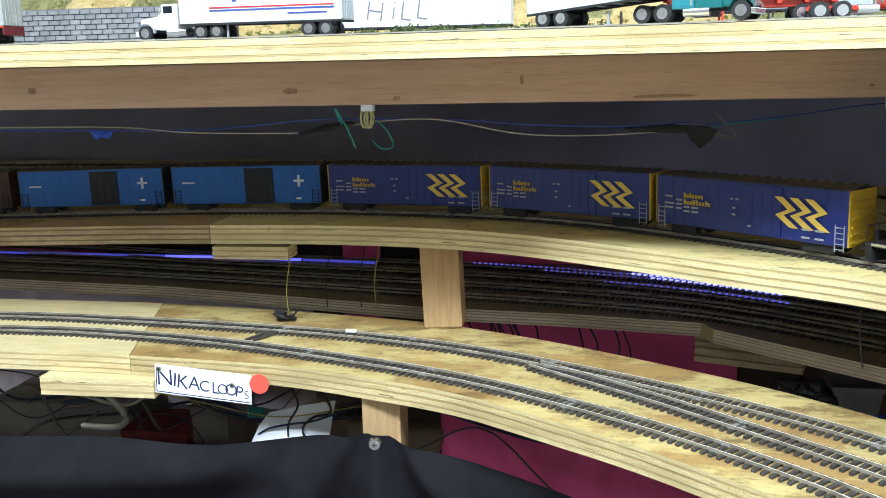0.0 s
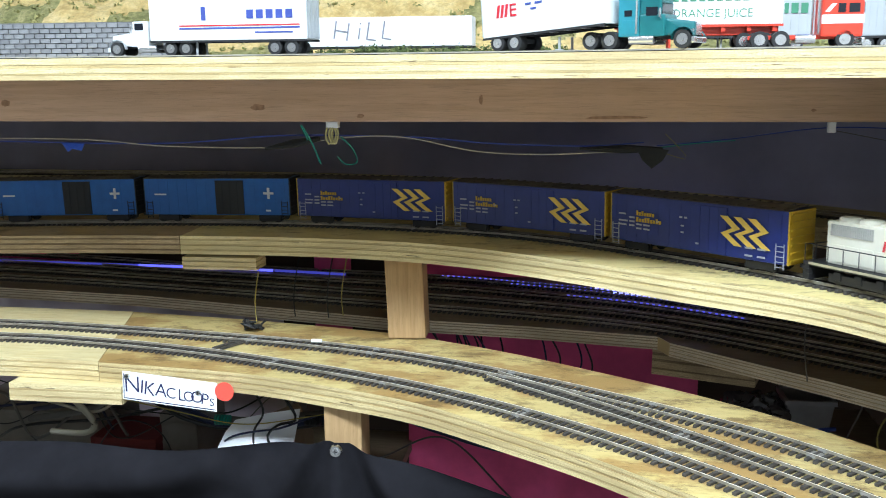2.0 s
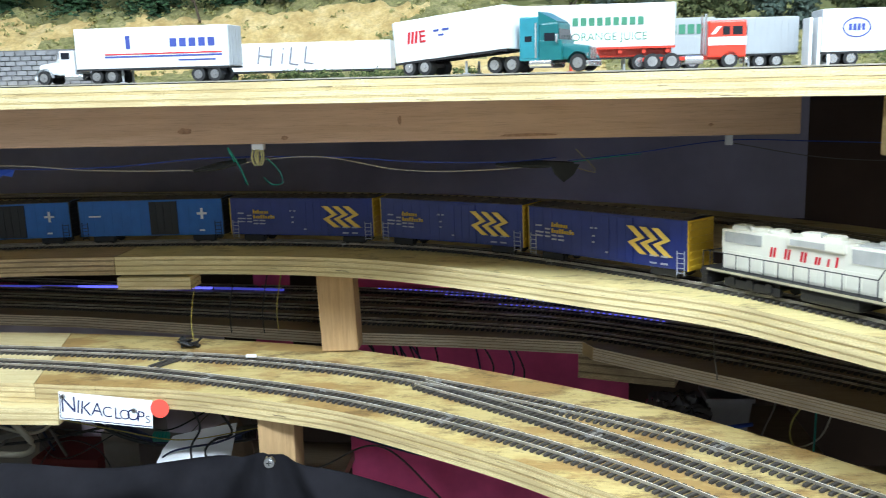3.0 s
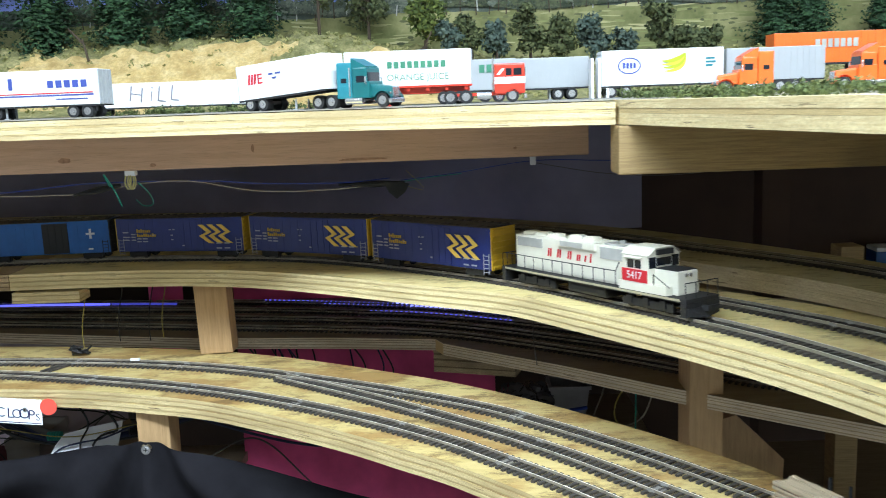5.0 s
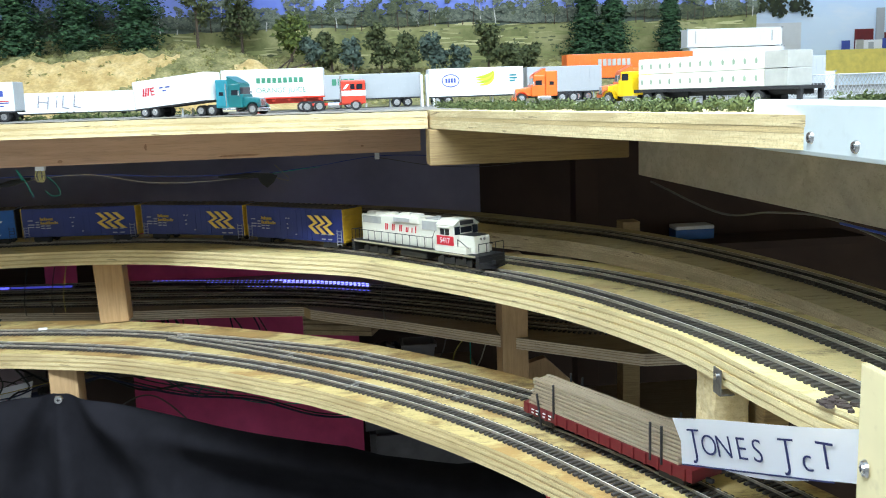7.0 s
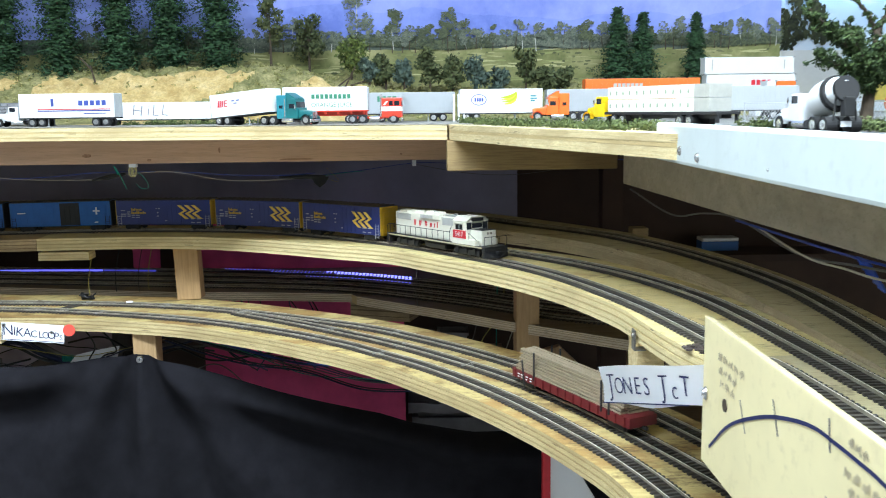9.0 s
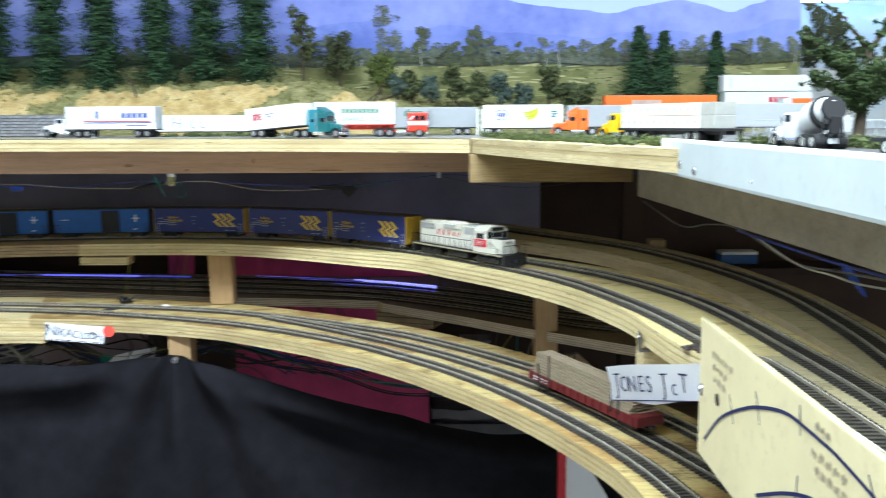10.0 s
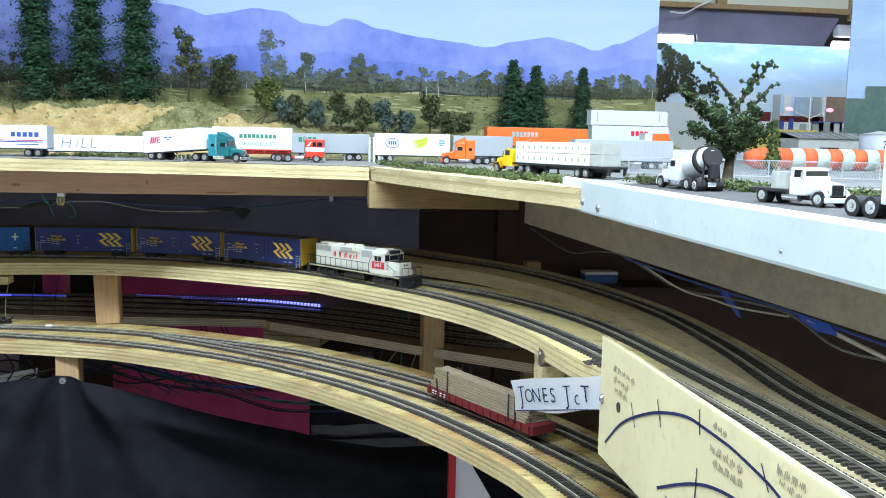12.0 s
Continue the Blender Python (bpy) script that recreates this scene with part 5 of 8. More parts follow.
put(tr, 0.72, 1.015, 180)
tr, b = trailer("orange juice container raised on a trailer", 0.180, C["orange"], z0=0.0290, z1=0.0620, ribs=24, wheelsets=True, doors="orange")
put(tr, 0.868, 1.075, 180)
bars_on(b, [(0.090 + 0.0068 * k, 0.095 + 0.0068 * k, 0.0455, 0.0545) for k in range(7)], C["crate_grey"], 0.0152, 1, "logo_shape")
for x in (0.04, 0.09, 0.14):
    for sd in (-1, 1):
        bm = bmesh.new()
        box(bm, x, x + 0.003, sd * 0.01 - 0.001, sd * 0.01 + 0.001, 0.012, 0.029)
        part("support_leg", bm, C["chassis"], tr)


def container(label, L, col, x, y, z, heading, bars=None):
    t = thing("shipping_container", label, "model container", "stacked containers")
    bm = bmesh.new()
    box(bm, 0, L, -0.0142, 0.0142, 0.0, 0.0285, 0.0004)
    shell = part("body", bm, col, t)
    for k in range(int(L / 0.006)):
        for sd in (-1, 1):
            rib(shell, "corrugation", (0.0024, 0.0006, 0.0255), (k * 0.006 + 0.003, sd * 0.0142, 0.01425), col)
    for cx in (0.0, L):
        for cy in (-0.0142, 0.0142):
            for cz in (0.0002, 0.0283):
                rib(t, "corner_casting", (0.0024, 0.0024, 0.0024), (cx, cy, cz), C["silver"])
    if bars:
        bars_on(t, bars[0], bars[1], -0.0148, -1, "logo_shape")
    return put(t, x, y, heading, z)


container("white shipping container stacked on another", 0.158, C["truck_white"], 0.932, 1.263, 1.3755, 0, ([(0.012, 0.014, 0.006, 0.025), (0.140, 0.142, 0.008, 0.024)], C["crate_grey"]))
container("white fruit container with dark red name shape", 0.158, C["truck_white"], 0.935, 1.262, 1.3455, 0, ([(0.080 + 0.0092 * k, 0.0865 + 0.0092 * k, 0.010, 0.019) for k in range(4)] + [(0.107, 0.117, 0.006, 0.0075)], C["loco_red"]))
t = thing("container_stand", "grey stand under the stacked containers", "stand")
bm = bmesh.new()
box(bm, 0.93, 1.10, 1.248, 1.277, 1.3015, 1.3450, 0.001)
part("block", bm, C["crate_grey"], t)
container("plain white container in the yard", 0.135, C["truck_white"], 0.98, 1.14, 1.3018, 0)

# yellow tractor with a crate load, slanting across the corner
YH = 114.0
c, s = math.cos(math.radians(YH)), math.sin(math.radians(YH))
put(tractor("yellow tractor pulling stacked crates", C["lemon"], None, stacks=False), 0.612 - 0.026 * c + 0.011 * s, 0.578 - 0.026 * s - 0.011 * c, YH)
t = thing("flatbed_trailer", "dark flatbed trailer with landing legs", "model trailer", "parked trailers")
bm = bmesh.new()
box(bm, 0, 0.182, -0.0148, 0.0148, 0.0118, 0.0145, 0.0005)
part("deck", bm, C["chassis"], t)
for k in (0, 1):
    wheels(t, 0.040 + 0.0145 * k, 0.0145, dual=True)
bm = bmesh.new()
for sd in (-1, 1):
    box(bm, 0.0, 0.004, sd * 0.012 - 0.001, sd * 0.012 + 0.001, 0.004, 0.012)
    box(bm, 0.118, 0.120, sd * 0.010 - 0.001, sd * 0.010 + 0.001, 0.0, 0.012)
    box(bm, 0.004, 0.178, sd * 0.006 - 0.001, sd * 0.006 + 0.001, 0.008, 0.0118)
part("chassis_frame", bm, C["chassis"], t)
SHRINK = Matrix.Translation((0.180, 0, 0)) @ Matrix.Scale(0.92, 4) @ Matrix.Translation((-0.180, 0, 0))
flat = put(t, 0.706, 0.391, YH)
flat.matrix_basis = flat.matrix_basis @ SHRINK
C["crate_print"] = paint("faded_green_print", (0.28, 0.36, 0.26), 0.6)
load = thing("crate_stack", "two layers of cream crates printed with green marks", "model crates")
for lay in (0, 1):
    for k in range(3):
        bm = bmesh.new()
        box(bm, 0.034 + k * 0.0475, 0.081 + k * 0.0475, -0.0142, 0.0142, lay * 0.0135, lay * 0.0135 + 0.0130, 0.0003)
        cr = part("crate", bm, C["cream"], load)
        bm = bmesh.new()
        for j in range(4):
            x = 0.040 + k * 0.0475 + j * 0.0115
            z = lay * 0.0135
            panel(bm, [(x + 0.0006, 0.0143, z + 0.0042), (x + 0.0026, 0.0143, z + 0.0042), (x + 0.0030, 0.0143, z + 0.0075), (x + 0.0016, 0.0143, z + 0.0092), (x + 0.0004, 0.0143, z + 0.0070)], (0, 1, 0))
        part("printed_mark", bm, C["crate_print"], cr)
for lay in (0, 1):
    bm = bmesh.new()
    box(bm, 0.012, 0.0335, -0.0142, 0.0142, lay * 0.0135, lay * 0.0135 + 0.0130, 0.0003)
    part("crate", bm, C["crate_grey"], load, "plain grey crate")
put(load, 0.706, 0.391, YH, ROAD_Z + 0.0135)
load.matrix_basis = load.matrix_basis @ SHRINK
tr, b = trailer("silver trailer parked behind the crates", 0.150, C["silver"], ribs=22, z1=0.043)
put(tr, 0.915, 0.80, 180)
put(tractor("orange sleeper tractor behind the yellow one", C["orange"], C["orange"], stacks=False, top=0.036), 0.735, 0.915, 180)
container("short white container set on another", 0.015, C["truck_white"], 0.998, 1.14, 1.3306, 0)
container("short orange container set on a white one", 0.032, C["orange"], 1.014, 1.14, 1.3306, 0)


def mixer_truck():
    t = tractor("white cement mixer truck with black chute", C["truck_white"], None, stacks=False)
    t.name = "mixer_truck"
    bm = bmesh.new()
    prof = [(-0.036, 0.0066), (-0.030, 0.0100), (-0.024, 0.0124), (-0.016, 0.0136), (-0.008, 0.0131), (-0.001, 0.0105), (0.003, 0.0062)]
    rings = [[bm.verts.new((x, r * math.cos(2 * math.pi * k / 20), 0.0262 - (x + 0.016) * 0.25 + r * math.sin(2 * math.pi * k / 20))) for k in range(20)] for x, r in prof]
    for a, bb in zip(rings, rings[1:]):
        for k in range(20):
            bm.faces.new((a[k], a[(k + 1) % 20], bb[(k + 1) % 20], bb[k]))
    bm.faces.new(rings[0])
    bm.faces.new(rings[-1][::-1])
    bmesh.ops.recalc_face_normals(bm, faces=bm.faces[:])
    part("drum", bm, C["truck_white"], t, "white mixing drum", True)
    bm = bmesh.new()
    rod(bm, (-0.0275, 0, 0.0291), (-0.0235, 0, 0.0281), 0.0131, 24, 0.0136)
    part("drum_band", bm, C["tyre"], t, "black band round the drum")
    bm = bmesh.new()
    rod(bm, (-0.0375, 0, 0.0318), (-0.0345, 0, 0.0310), 0.0098, 20)
    box(bm, -0.042, -0.036, -0.004, 0.004, 0.012, 0.026, 0.0008)
    for sd in (-1, 1):
        rod(bm, (-0.036, sd * 0.009, 0.009), (-0.0355, sd * 0.007, 0.030), 0.0008, 6)
    part("chute", bm, C["tyre"], t)
    bm = bmesh.new()
    box(bm, -0.0385, -0.0375, -0.004, 0.004, 0.0045, 0.0085)
    part("blank_plate", bm, C["truck_white"], t)
    return t


mixer_truck().matrix_basis = pose(0.703, 0.227, ROAD_Z, 0, 0, 98) @ Matrix.Scale(0.90, 4)
fl = tractor("white flatbed truck with grey drum on its bed", C["truck_white"], None, stacks=False, grille="chassis", drive=(-0.024,))
fl.matrix_basis = pose(0.703, 0.050, ROAD_Z, 0, 0, -76) @ Matrix.Scale(0.86, 4)
bm = bmesh.new()
box(bm, -0.040, 0.003, -0.0135, 0.0135, 0.0092, 0.0118, 0.0004)
part("flat_bed", bm, C["chassis"], fl)
bm = bmesh.new()
rod(bm, (-0.018, 0.0, 0.0118), (-0.018, 0.0, 0.0250), 0.0078, 20)
part("grey_drum", bm, C["crate_grey"], fl)
put(tractor("large white sleeper tractor beside the fascia", C["truck_white"], C["truck_white"], top=0.038), 0.700, -0.076, -80)

# ---- scenery on the upper deck ----
G = {}


def speckle(name, cols, scale, rough=0.95, relief=0.6, fine=0.6):
    m, nt, bsdf = material(name)
    vec = coords(nt)
    a, b = noise_tex(nt, vec, scale, 6.0, 0.7), noise_tex(nt, vec, scale * 6, 4.0, 0.7)
    c1 = ramp(nt, a, [(0.34, cols[0]), (0.5, cols[1]), (0.66, cols[2])])
    c = mixed(nt, ramp(nt, b, [(0.4, (0, 0, 0)), (0.65, (fine, fine, fine))]), c1, cols[-1])
    nt.links.new(c, bsdf.inputs["Base Color"])
    bsdf.inputs["Roughness"].default_value = rough
    bump(nt, bsdf, b, relief, 0.002)
    return m


def leafy(name, dark, light):
    """Foliage whose clumps vary one by one."""
    m, nt, bsdf = material(name)
    geo = nt.nodes.new("ShaderNodeNewGeometry")
    c = ramp(nt, geo.outputs["Random Per Island"], [(0.0, dark), (1.0, light)])
    nt.links.new(c, bsdf.inputs["Base Color"])
    bsdf.inputs["Roughness"].default_value = 0.85
    return m


G["sand"] = speckle("sandy_bank", ((0.42, 0.28, 0.10), (0.62, 0.45, 0.19), (0.72, 0.57, 0.30), (0.34, 0.25, 0.10)), 34)
G["grass"] = speckle("dry_grass", ((0.13, 0.13, 0.045), (0.27, 0.25, 0.10), (0.44, 0.38, 0.18), (0.085, 0.095, 0.035)), 42)
G["yard"] = speckle("grey_yard", ((0.14, 0.14, 0.14), (0.20, 0.20, 0.19), (0.26, 0.26, 0.25), (0.10, 0.10, 0.10)), 18, relief=0.2)
G["conifer"] = leafy("conifer_needles", (0.008, 0.030, 0.011), (0.042, 0.104, 0.038))
G["olive"] = leafy("olive_leaves", (0.030, 0.045, 0.014), (0.105, 0.120, 0.045))
G["fresh"] = leafy("fresh_leaves", (0.035, 0.060, 0.010), (0.130, 0.160, 0.030))
G["gnarl"] = leafy("gnarled_leaves", (0.009, 0.025, 0.006), (0.060, 0.098, 0.022))
G["bluegreen"] = leafy("blue_green_leaves", (0.030, 0.055, 0.045), (0.110, 0.150, 0.120))
G["moss"] = leafy("moss_clumps", (0.030, 0.050, 0.012), (0.130, 0.160, 0.050))
G["bark"] = paint("bark", (0.065, 0.046, 0.030), 0.9, vary=0.3, scale=120, relief=0.5)

# hillside: sandy bank on the left, low green ground on the right
HX0, HX1, HY0, HY1 = -1.2, 1.14, 1.075, 1.462


def hill_z(x, y):
    k = min(1.0, max(0.0, (0.42 - x) / 0.25))
    t = min(1.0, max(0.0, (y - 1.20) / 0.16))
    t2 = t * t * (3 - 2 * t)
    cliff = 0.090 + 0.012 * noise.noise(Vector((x * 5, 1.3, 0)))
    low = 0.045 + 0.012 * noise.noise(Vector((x * 6, 7.1, 0)))
    h = (k * cliff + (1 - k) * low) * t2
    h += 0.02 * max(0.0, (y - 1.36) / 0.1) * (0.6 + 0.4 * noise.noise(Vector((x * 4, y * 4, 3))))
    h += 0.014 * t2 * noise.noise(Vector((x * 20, y * 20, 0))) + 0.009 * t2 * noise.noise(Vector((x * 55, y * 55, 0))) + 0.004 * t2 * noise.noise(Vector((x * 130, y * 130, 0)))
    return 1.3022 + max(0.0, h)


bm = bmesh.new()
NX, NY = 420, 70
grid = [[bm.verts.new((HX0 + (HX1 - HX0) * i / NX, HY0 + (HY1 - HY0) * j / NY, hill_z(HX0 + (HX1 - HX0) * i / NX, HY0 + (HY1 - HY0) * j / NY))) for j in range(NY + 1)] for i in range(NX + 1)]
for i in range(NX):
    for j in range(NY):
        f = bm.faces.new((grid[i][j], grid[i + 1][j], grid[i + 1][j + 1], grid[i][j + 1]))
        x, y = f.calc_center_median()[:2]
        steep = f.calc_center_median().z
        bare = noise.noise(Vector((x * 9, y * 12, 5))) > -0.15 and y < 1.335 and x < 0.33
        f.material_index = 0 if bare else 1
part_ob = part("hillside", bm, [G["sand"], G["grass"]], None, "", True)
tagged(part_ob, "sandy model hillside with dry grass", "hillside", kind="structure")

bm = bmesh.new()
road_pts = [(-1.2, 0.945), (-0.6, 0.93), (-0.3, 0.92), (-0.03, 0.897), (0.21, 0.852), (0.47, 0.765), (0.56, 0.60), (0.66, 0.34), (0.80, 0.20), (1.1, 0.3), (1.1, 1.10), (-1.2, 1.10)]
plate(bm, road_pts, 1.3018, 1.3008)
for f in bm.faces:
    f.material_index = 0
bmesh.ops.recalc_face_normals(bm, faces=bm.faces[:])
tagged(part("road", bm, M["pale_road"]), "pale grey dusty model road along the deck", "road", kind="structure")
bm = bmesh.new()
plate(bm, [(0.66, 0.60), (0.74, 0.36), (0.9, 0.30), (2.1, 0.2), (2.1, 2.05), (0.66, 1.50)], 1.3026, 1.3012)
for f in bm.faces:
    f.material_index = 0
bmesh.ops.recalc_face_normals(bm, faces=bm.faces[:])
tagged(part("pavement", bm, G["yard"]), "light grey yard surface behind the trucks", "pavement", kind="structure")

bm = bmesh.new()
plate(bm, [(0.625, 0.305), (0.64, 0.12), (0.665, -0.1), (0.705, -0.59), (1.1, -0.59), (1.1, 0.24), (0.88, 0.26), (0.72, 0.34)], 1.3018, 1.3012)
for f in bm.faces:
    f.material_index = 0
bmesh.ops.recalc_face_normals(bm, faces=bm.faces[:])
tagged(part("road", bm, M["road"]), "dark grey model road beside the white fascia", "road", kind="structure")

# stone retaining wall at the far left, course by course
wall = tagged(new("retaining_wall"), "grey stone retaining wall behind the road", "wall", kind="structure")
bm = bmesh.new()
box(bm, -1.2, -0.175, 1.085, 1.095, 1.3022, 1.338)
part("wall_core", bm, G["yard"], wall)
ST = []
for v in range(3):
    bm = bmesh.new()
    box(bm, -0.0052, 0.0052, -0.0016, 0.0016, -0.0021, 0.0021, 0.0005)
    me = bpy.data.meshes.new("stone")
    bm.to_mesh(me)
    bm.free()
    me.materials.append(paint("wall_stone", (0.20 + 0.03 * v, 0.20 + 0.03 * v, 0.21 + 0.03 * v), 0.9, vary=0.3, scale=60))
    ST.append(me)
for r in range(7):
    for k in range(40):
        ob = new("stone", ST[random.randrange(3)])
        ob.parent = wall
        ob.location = (-0.18 - k * 0.0112 - (r % 2) * 0.0056, 1.0842, 1.3052 + r * 0.0049)


def tuft(bm, c, r, n, leaf, flat=1.0, rng=random):
    """Small leaf blades scattered over a clump."""
    for _ in range(n):
        d = Vector((rng.gauss(0, 1), rng.gauss(0, 1), rng.gauss(0, 1) * flat)).normalized()
        p = Vector(c) + d * r * (0.45 + 0.6 * rng.random())
        u = Vector((rng.gauss(0, 1), rng.gauss(0, 1), rng.gauss(0, 1))).normalized()
        w = d.cross(u).normalized()
        s = leaf * (0.6 + 0.8 * rng.random())
        a, b2, c2, e = p - u * s, p + w * s * 0.6, p + u * s, p - w * s * 0.6
        bm.faces.new([bm.verts.new(q) for q in (a, b2, c2, e)])


def conifer(x, y, z, h, r, taper=2.6, needle=0.0052, tint="conifer", label="tall dark green model conifer on the bank"):
    t = thing("conifer", label, "model tree", "conifers on the bank")
    bm = bmesh.new()
    rod(bm, (x, y, z - 0.005), (x, y, z + h), 0.0035, 8, 0.0008)
    part("trunk", bm, G["bark"], t)
    bm = bmesh.new()
    levels = int(h / (needle * 0.95))
    for k in range(levels):
        f = k / levels
        lobe = 0.72 + 0.24 * math.sin(k * 0.5 + x * 50) + 0.16 * random.random()
        rr = r * max(0.0, 1 - f ** taper) ** (0.8 if taper > 1 else 1.0) * lobe + 0.004
        zz = z + h * (0.01 + 0.99 * f)
        nb = 20 if rr > 0.012 else 12
        for j in range(nb):
            a = 2 * math.pi * (j + random.random()) / nb
            ln = rr * (0.66 + 0.36 * random.random() + 0.14 * math.sin(a * 3 + k * 0.5))
            d = Vector((math.cos(a), math.sin(a), -0.22 + 0.25 * random.random()))
            side = Vector((-math.sin(a), math.cos(a), 0))
            for q in range(6):
                p = Vector((x, y, zz)) + d * ln * (0.25 + 0.155 * q) + side * random.gauss(0, 0.0042) + Vector((0, 0, random.uniform(-0.006, 0.004)))
                s = needle * (0.5 + 0.8 * random.random())
                up = Vector((random.gauss(0, .5), random.gauss(0, .5), 0.2 + random.random() * 0.8)) * s
                bm.faces.new([bm.verts.new(v) for v in (p - side * s, p + d * s * 0.9 - up * 0.3, p + side * s, p + up)])
    part("crown", bm, G[tint], t)
    return t


def shrub_tree(x, y, z, h, r, tint="olive", clumps=9, label="round olive model tree on the bank", lean=0.0):
    t = thing("model_tree", label, "model tree", "trees on the bank")
    bm = bmesh.new()
    top = Vector((x + lean * h, y, z + h * 0.62))
    rod(bm, (x, y, z - 0.004), top, 0.0028, 7, 0.0012)
    cs = []
    for k in range(clumps):
        f = (k + 0.5) / clumps
        c = Vector((x + lean * h * f + r * random.uniform(-0.62, 0.62), y + r * random.uniform(-0.5, 0.5), z + h * (0.30 + 0.62 * f)))
        cs.append((c, r * (0.62 - 0.22 * abs(f - 0.4))))
        rod(bm, Vector((x, y, z)).lerp(top, 0.4 + 0.5 * f), c, 0.0010, 5, 0.0005)
    part("trunk", bm, G["bark"], t)
    bm = bmesh.new()
    for c, rr in cs:
        tuft(bm, c, rr, 130, 0.0034)
    part("crown", bm, G[tint], t)
    return t


for x, hh in ((-0.46, 0.30), (-0.350, 0.29), (-0.245, 0.30), (-0.136, 0.29), (-0.042, 0.30), (0.052, 0.295)):
    conifer(x, 1.385, hill_z(x, 1.385), hh, 0.056, 1.9, 0.0036)
shrub_tree(0.148, 1.385, hill_z(0.148, 1.385), 0.150, 0.026, "olive", 9, "slender olive model tree by the sandy bank")
for x, y, h, r, tint in ((0.215, 1.43, 0.11, 0.034, "olive"), (0.30, 1.375, 0.075, 0.034, "fresh"), (0.365, 1.36, 0.070, 0.022, "olive"), (0.40, 1.35, 0.060, 0.020, "bluegreen"), (0.448, 1.365, 0.085, 0.026, "olive"), (0.49, 1.36, 0.075, 0.022, "olive"),
                         (0.535, 1.355, 0.062, 0.028, "bluegreen"), (0.575, 1.36, 0.055, 0.022, "bluegreen"), (0.628, 1.36, 0.085, 0.026, "olive"), (0.665, 1.36, 0.05, 0.022, "olive"), (0.70, 1.38, 0.04, 0.02, "olive"), (0.335, 1.35, 0.05, 0.02, "bluegreen")):
    shrub_tree(x, y, hill_z(x, y), h, r, tint)
for x, y, h, r in ((0.812, 1.42, 0.150, 0.060), (0.858, 1.41, 0.142, 0.060), (0.965, 1.42, 0.150, 0.044)):
    conifer(x, y, hill_z(x, y), h, r, 1.0, 0.0033, label="dark green conifer behind the containers")
# grass tufts over the bank
bm = bmesh.new()
rng = random.Random(17)
for _ in range(2800):
    x, y = rng.uniform(-0.7, 1.1), rng.uniform(1.22, 1.45)
    if noise.noise(Vector((x * 9, y * 12, 5))) > -0.05 and y < 1.335 and x < 0.33 and rng.random() < 0.85:
        continue
    tuft(bm, (x, y, hill_z(x, y) + 0.001), 0.0045, 10, 0.0022, 0.6, rng)
tagged(part("grass_tufts", bm, leafy("straw_grass", (0.16, 0.17, 0.05), (0.42, 0.38, 0.16))), "dry grass tufts over the model bank", "grass", kind="stuff")
# bare branches on the bank
t = thing("dead_branch", "bare grey branches lying on the bank", "branch")
for a, b in (((-0.155, 1.30, 1.375), (-0.165, 1.31, 1.405)), ((-0.165, 1.31, 1.40), (-0.185, 1.315, 1.42)), ((0.26, 1.33, 1.35), (0.305, 1.35, 1.385)), ((0.285, 1.33, 1.35), (0.31, 1.34, 1.40)), ((0.30, 1.34, 1.365), (0.345, 1.35, 1.378))):
    bm = bmesh.new()
    rod(bm, a, b, 0.0018, 6, 0.0010)
    part("branch", bm, G["bark"], t)

# mossy scrub along the deck edge and among the trucks
for strip, spread, n in (([(0.482, 0.80, 0), (0.51, 0.70, 0), (0.545, 0.56, 0), (0.59, 0.40, 0), (0.622, 0.315, 0)], 0.018, 150), ([(0.70, 0.36, 0), (0.74, 0.31, 0), (0.78, 0.28, 0)], 0.020, 60), ([(0.765, 0.18, 0), (0.80, 0.12, 0), (0.84, 0.05, 0)], 0.018, 50), ([(0.742, 0.262, 0), (0.750, 0.20, 0), (0.762, 0.14, 0), (0.775, 0.09, 0)], 0.016, 110), ([(0.765, 0.03, 0), (0.775, -0.02, 0), (0.785, -0.06, 0)], 0.014, 50), ([(-0.02, 1.0, 0), (0.1, 0.99, 0), (0.2, 0.97, 0)], 0.012, 45)):
    line = smooth_line(strip, 0.005)
    bm = bmesh.new()
    for _ in range(n):
        p = random.choice(line)
        c = Vector((p.x + random.gauss(0, 0.4) * spread + 0.004, p.y + random.gauss(0, 0.5) * spread, 1.3030 + random.random() * 0.003))
        tuft(bm, c, 0.0062, 62, 0.0013, 0.55)
    ob = part("moss_scrub", bm, G["moss"])
    tagged(ob, "mossy green scrub along the deck edge", "scrub", kind="stuff")

# gnarled tree in the yard corner
t = thing("gnarled_tree", "gnarled green model tree with bare forked limbs", "model tree")
bm = bmesh.new()
B = Vector((0.767, 0.292, 1.3005))
rod(bm, B, B + Vector((0.002, 0, 0.026)), 0.0056, 10, 0.0042)
rod(bm, B + Vector((0.002, 0, 0.026)), B + Vector((0.003, 0, 0.050)), 0.0042, 10, 0.0030)
part("trunk", bm, G["bark"], t)
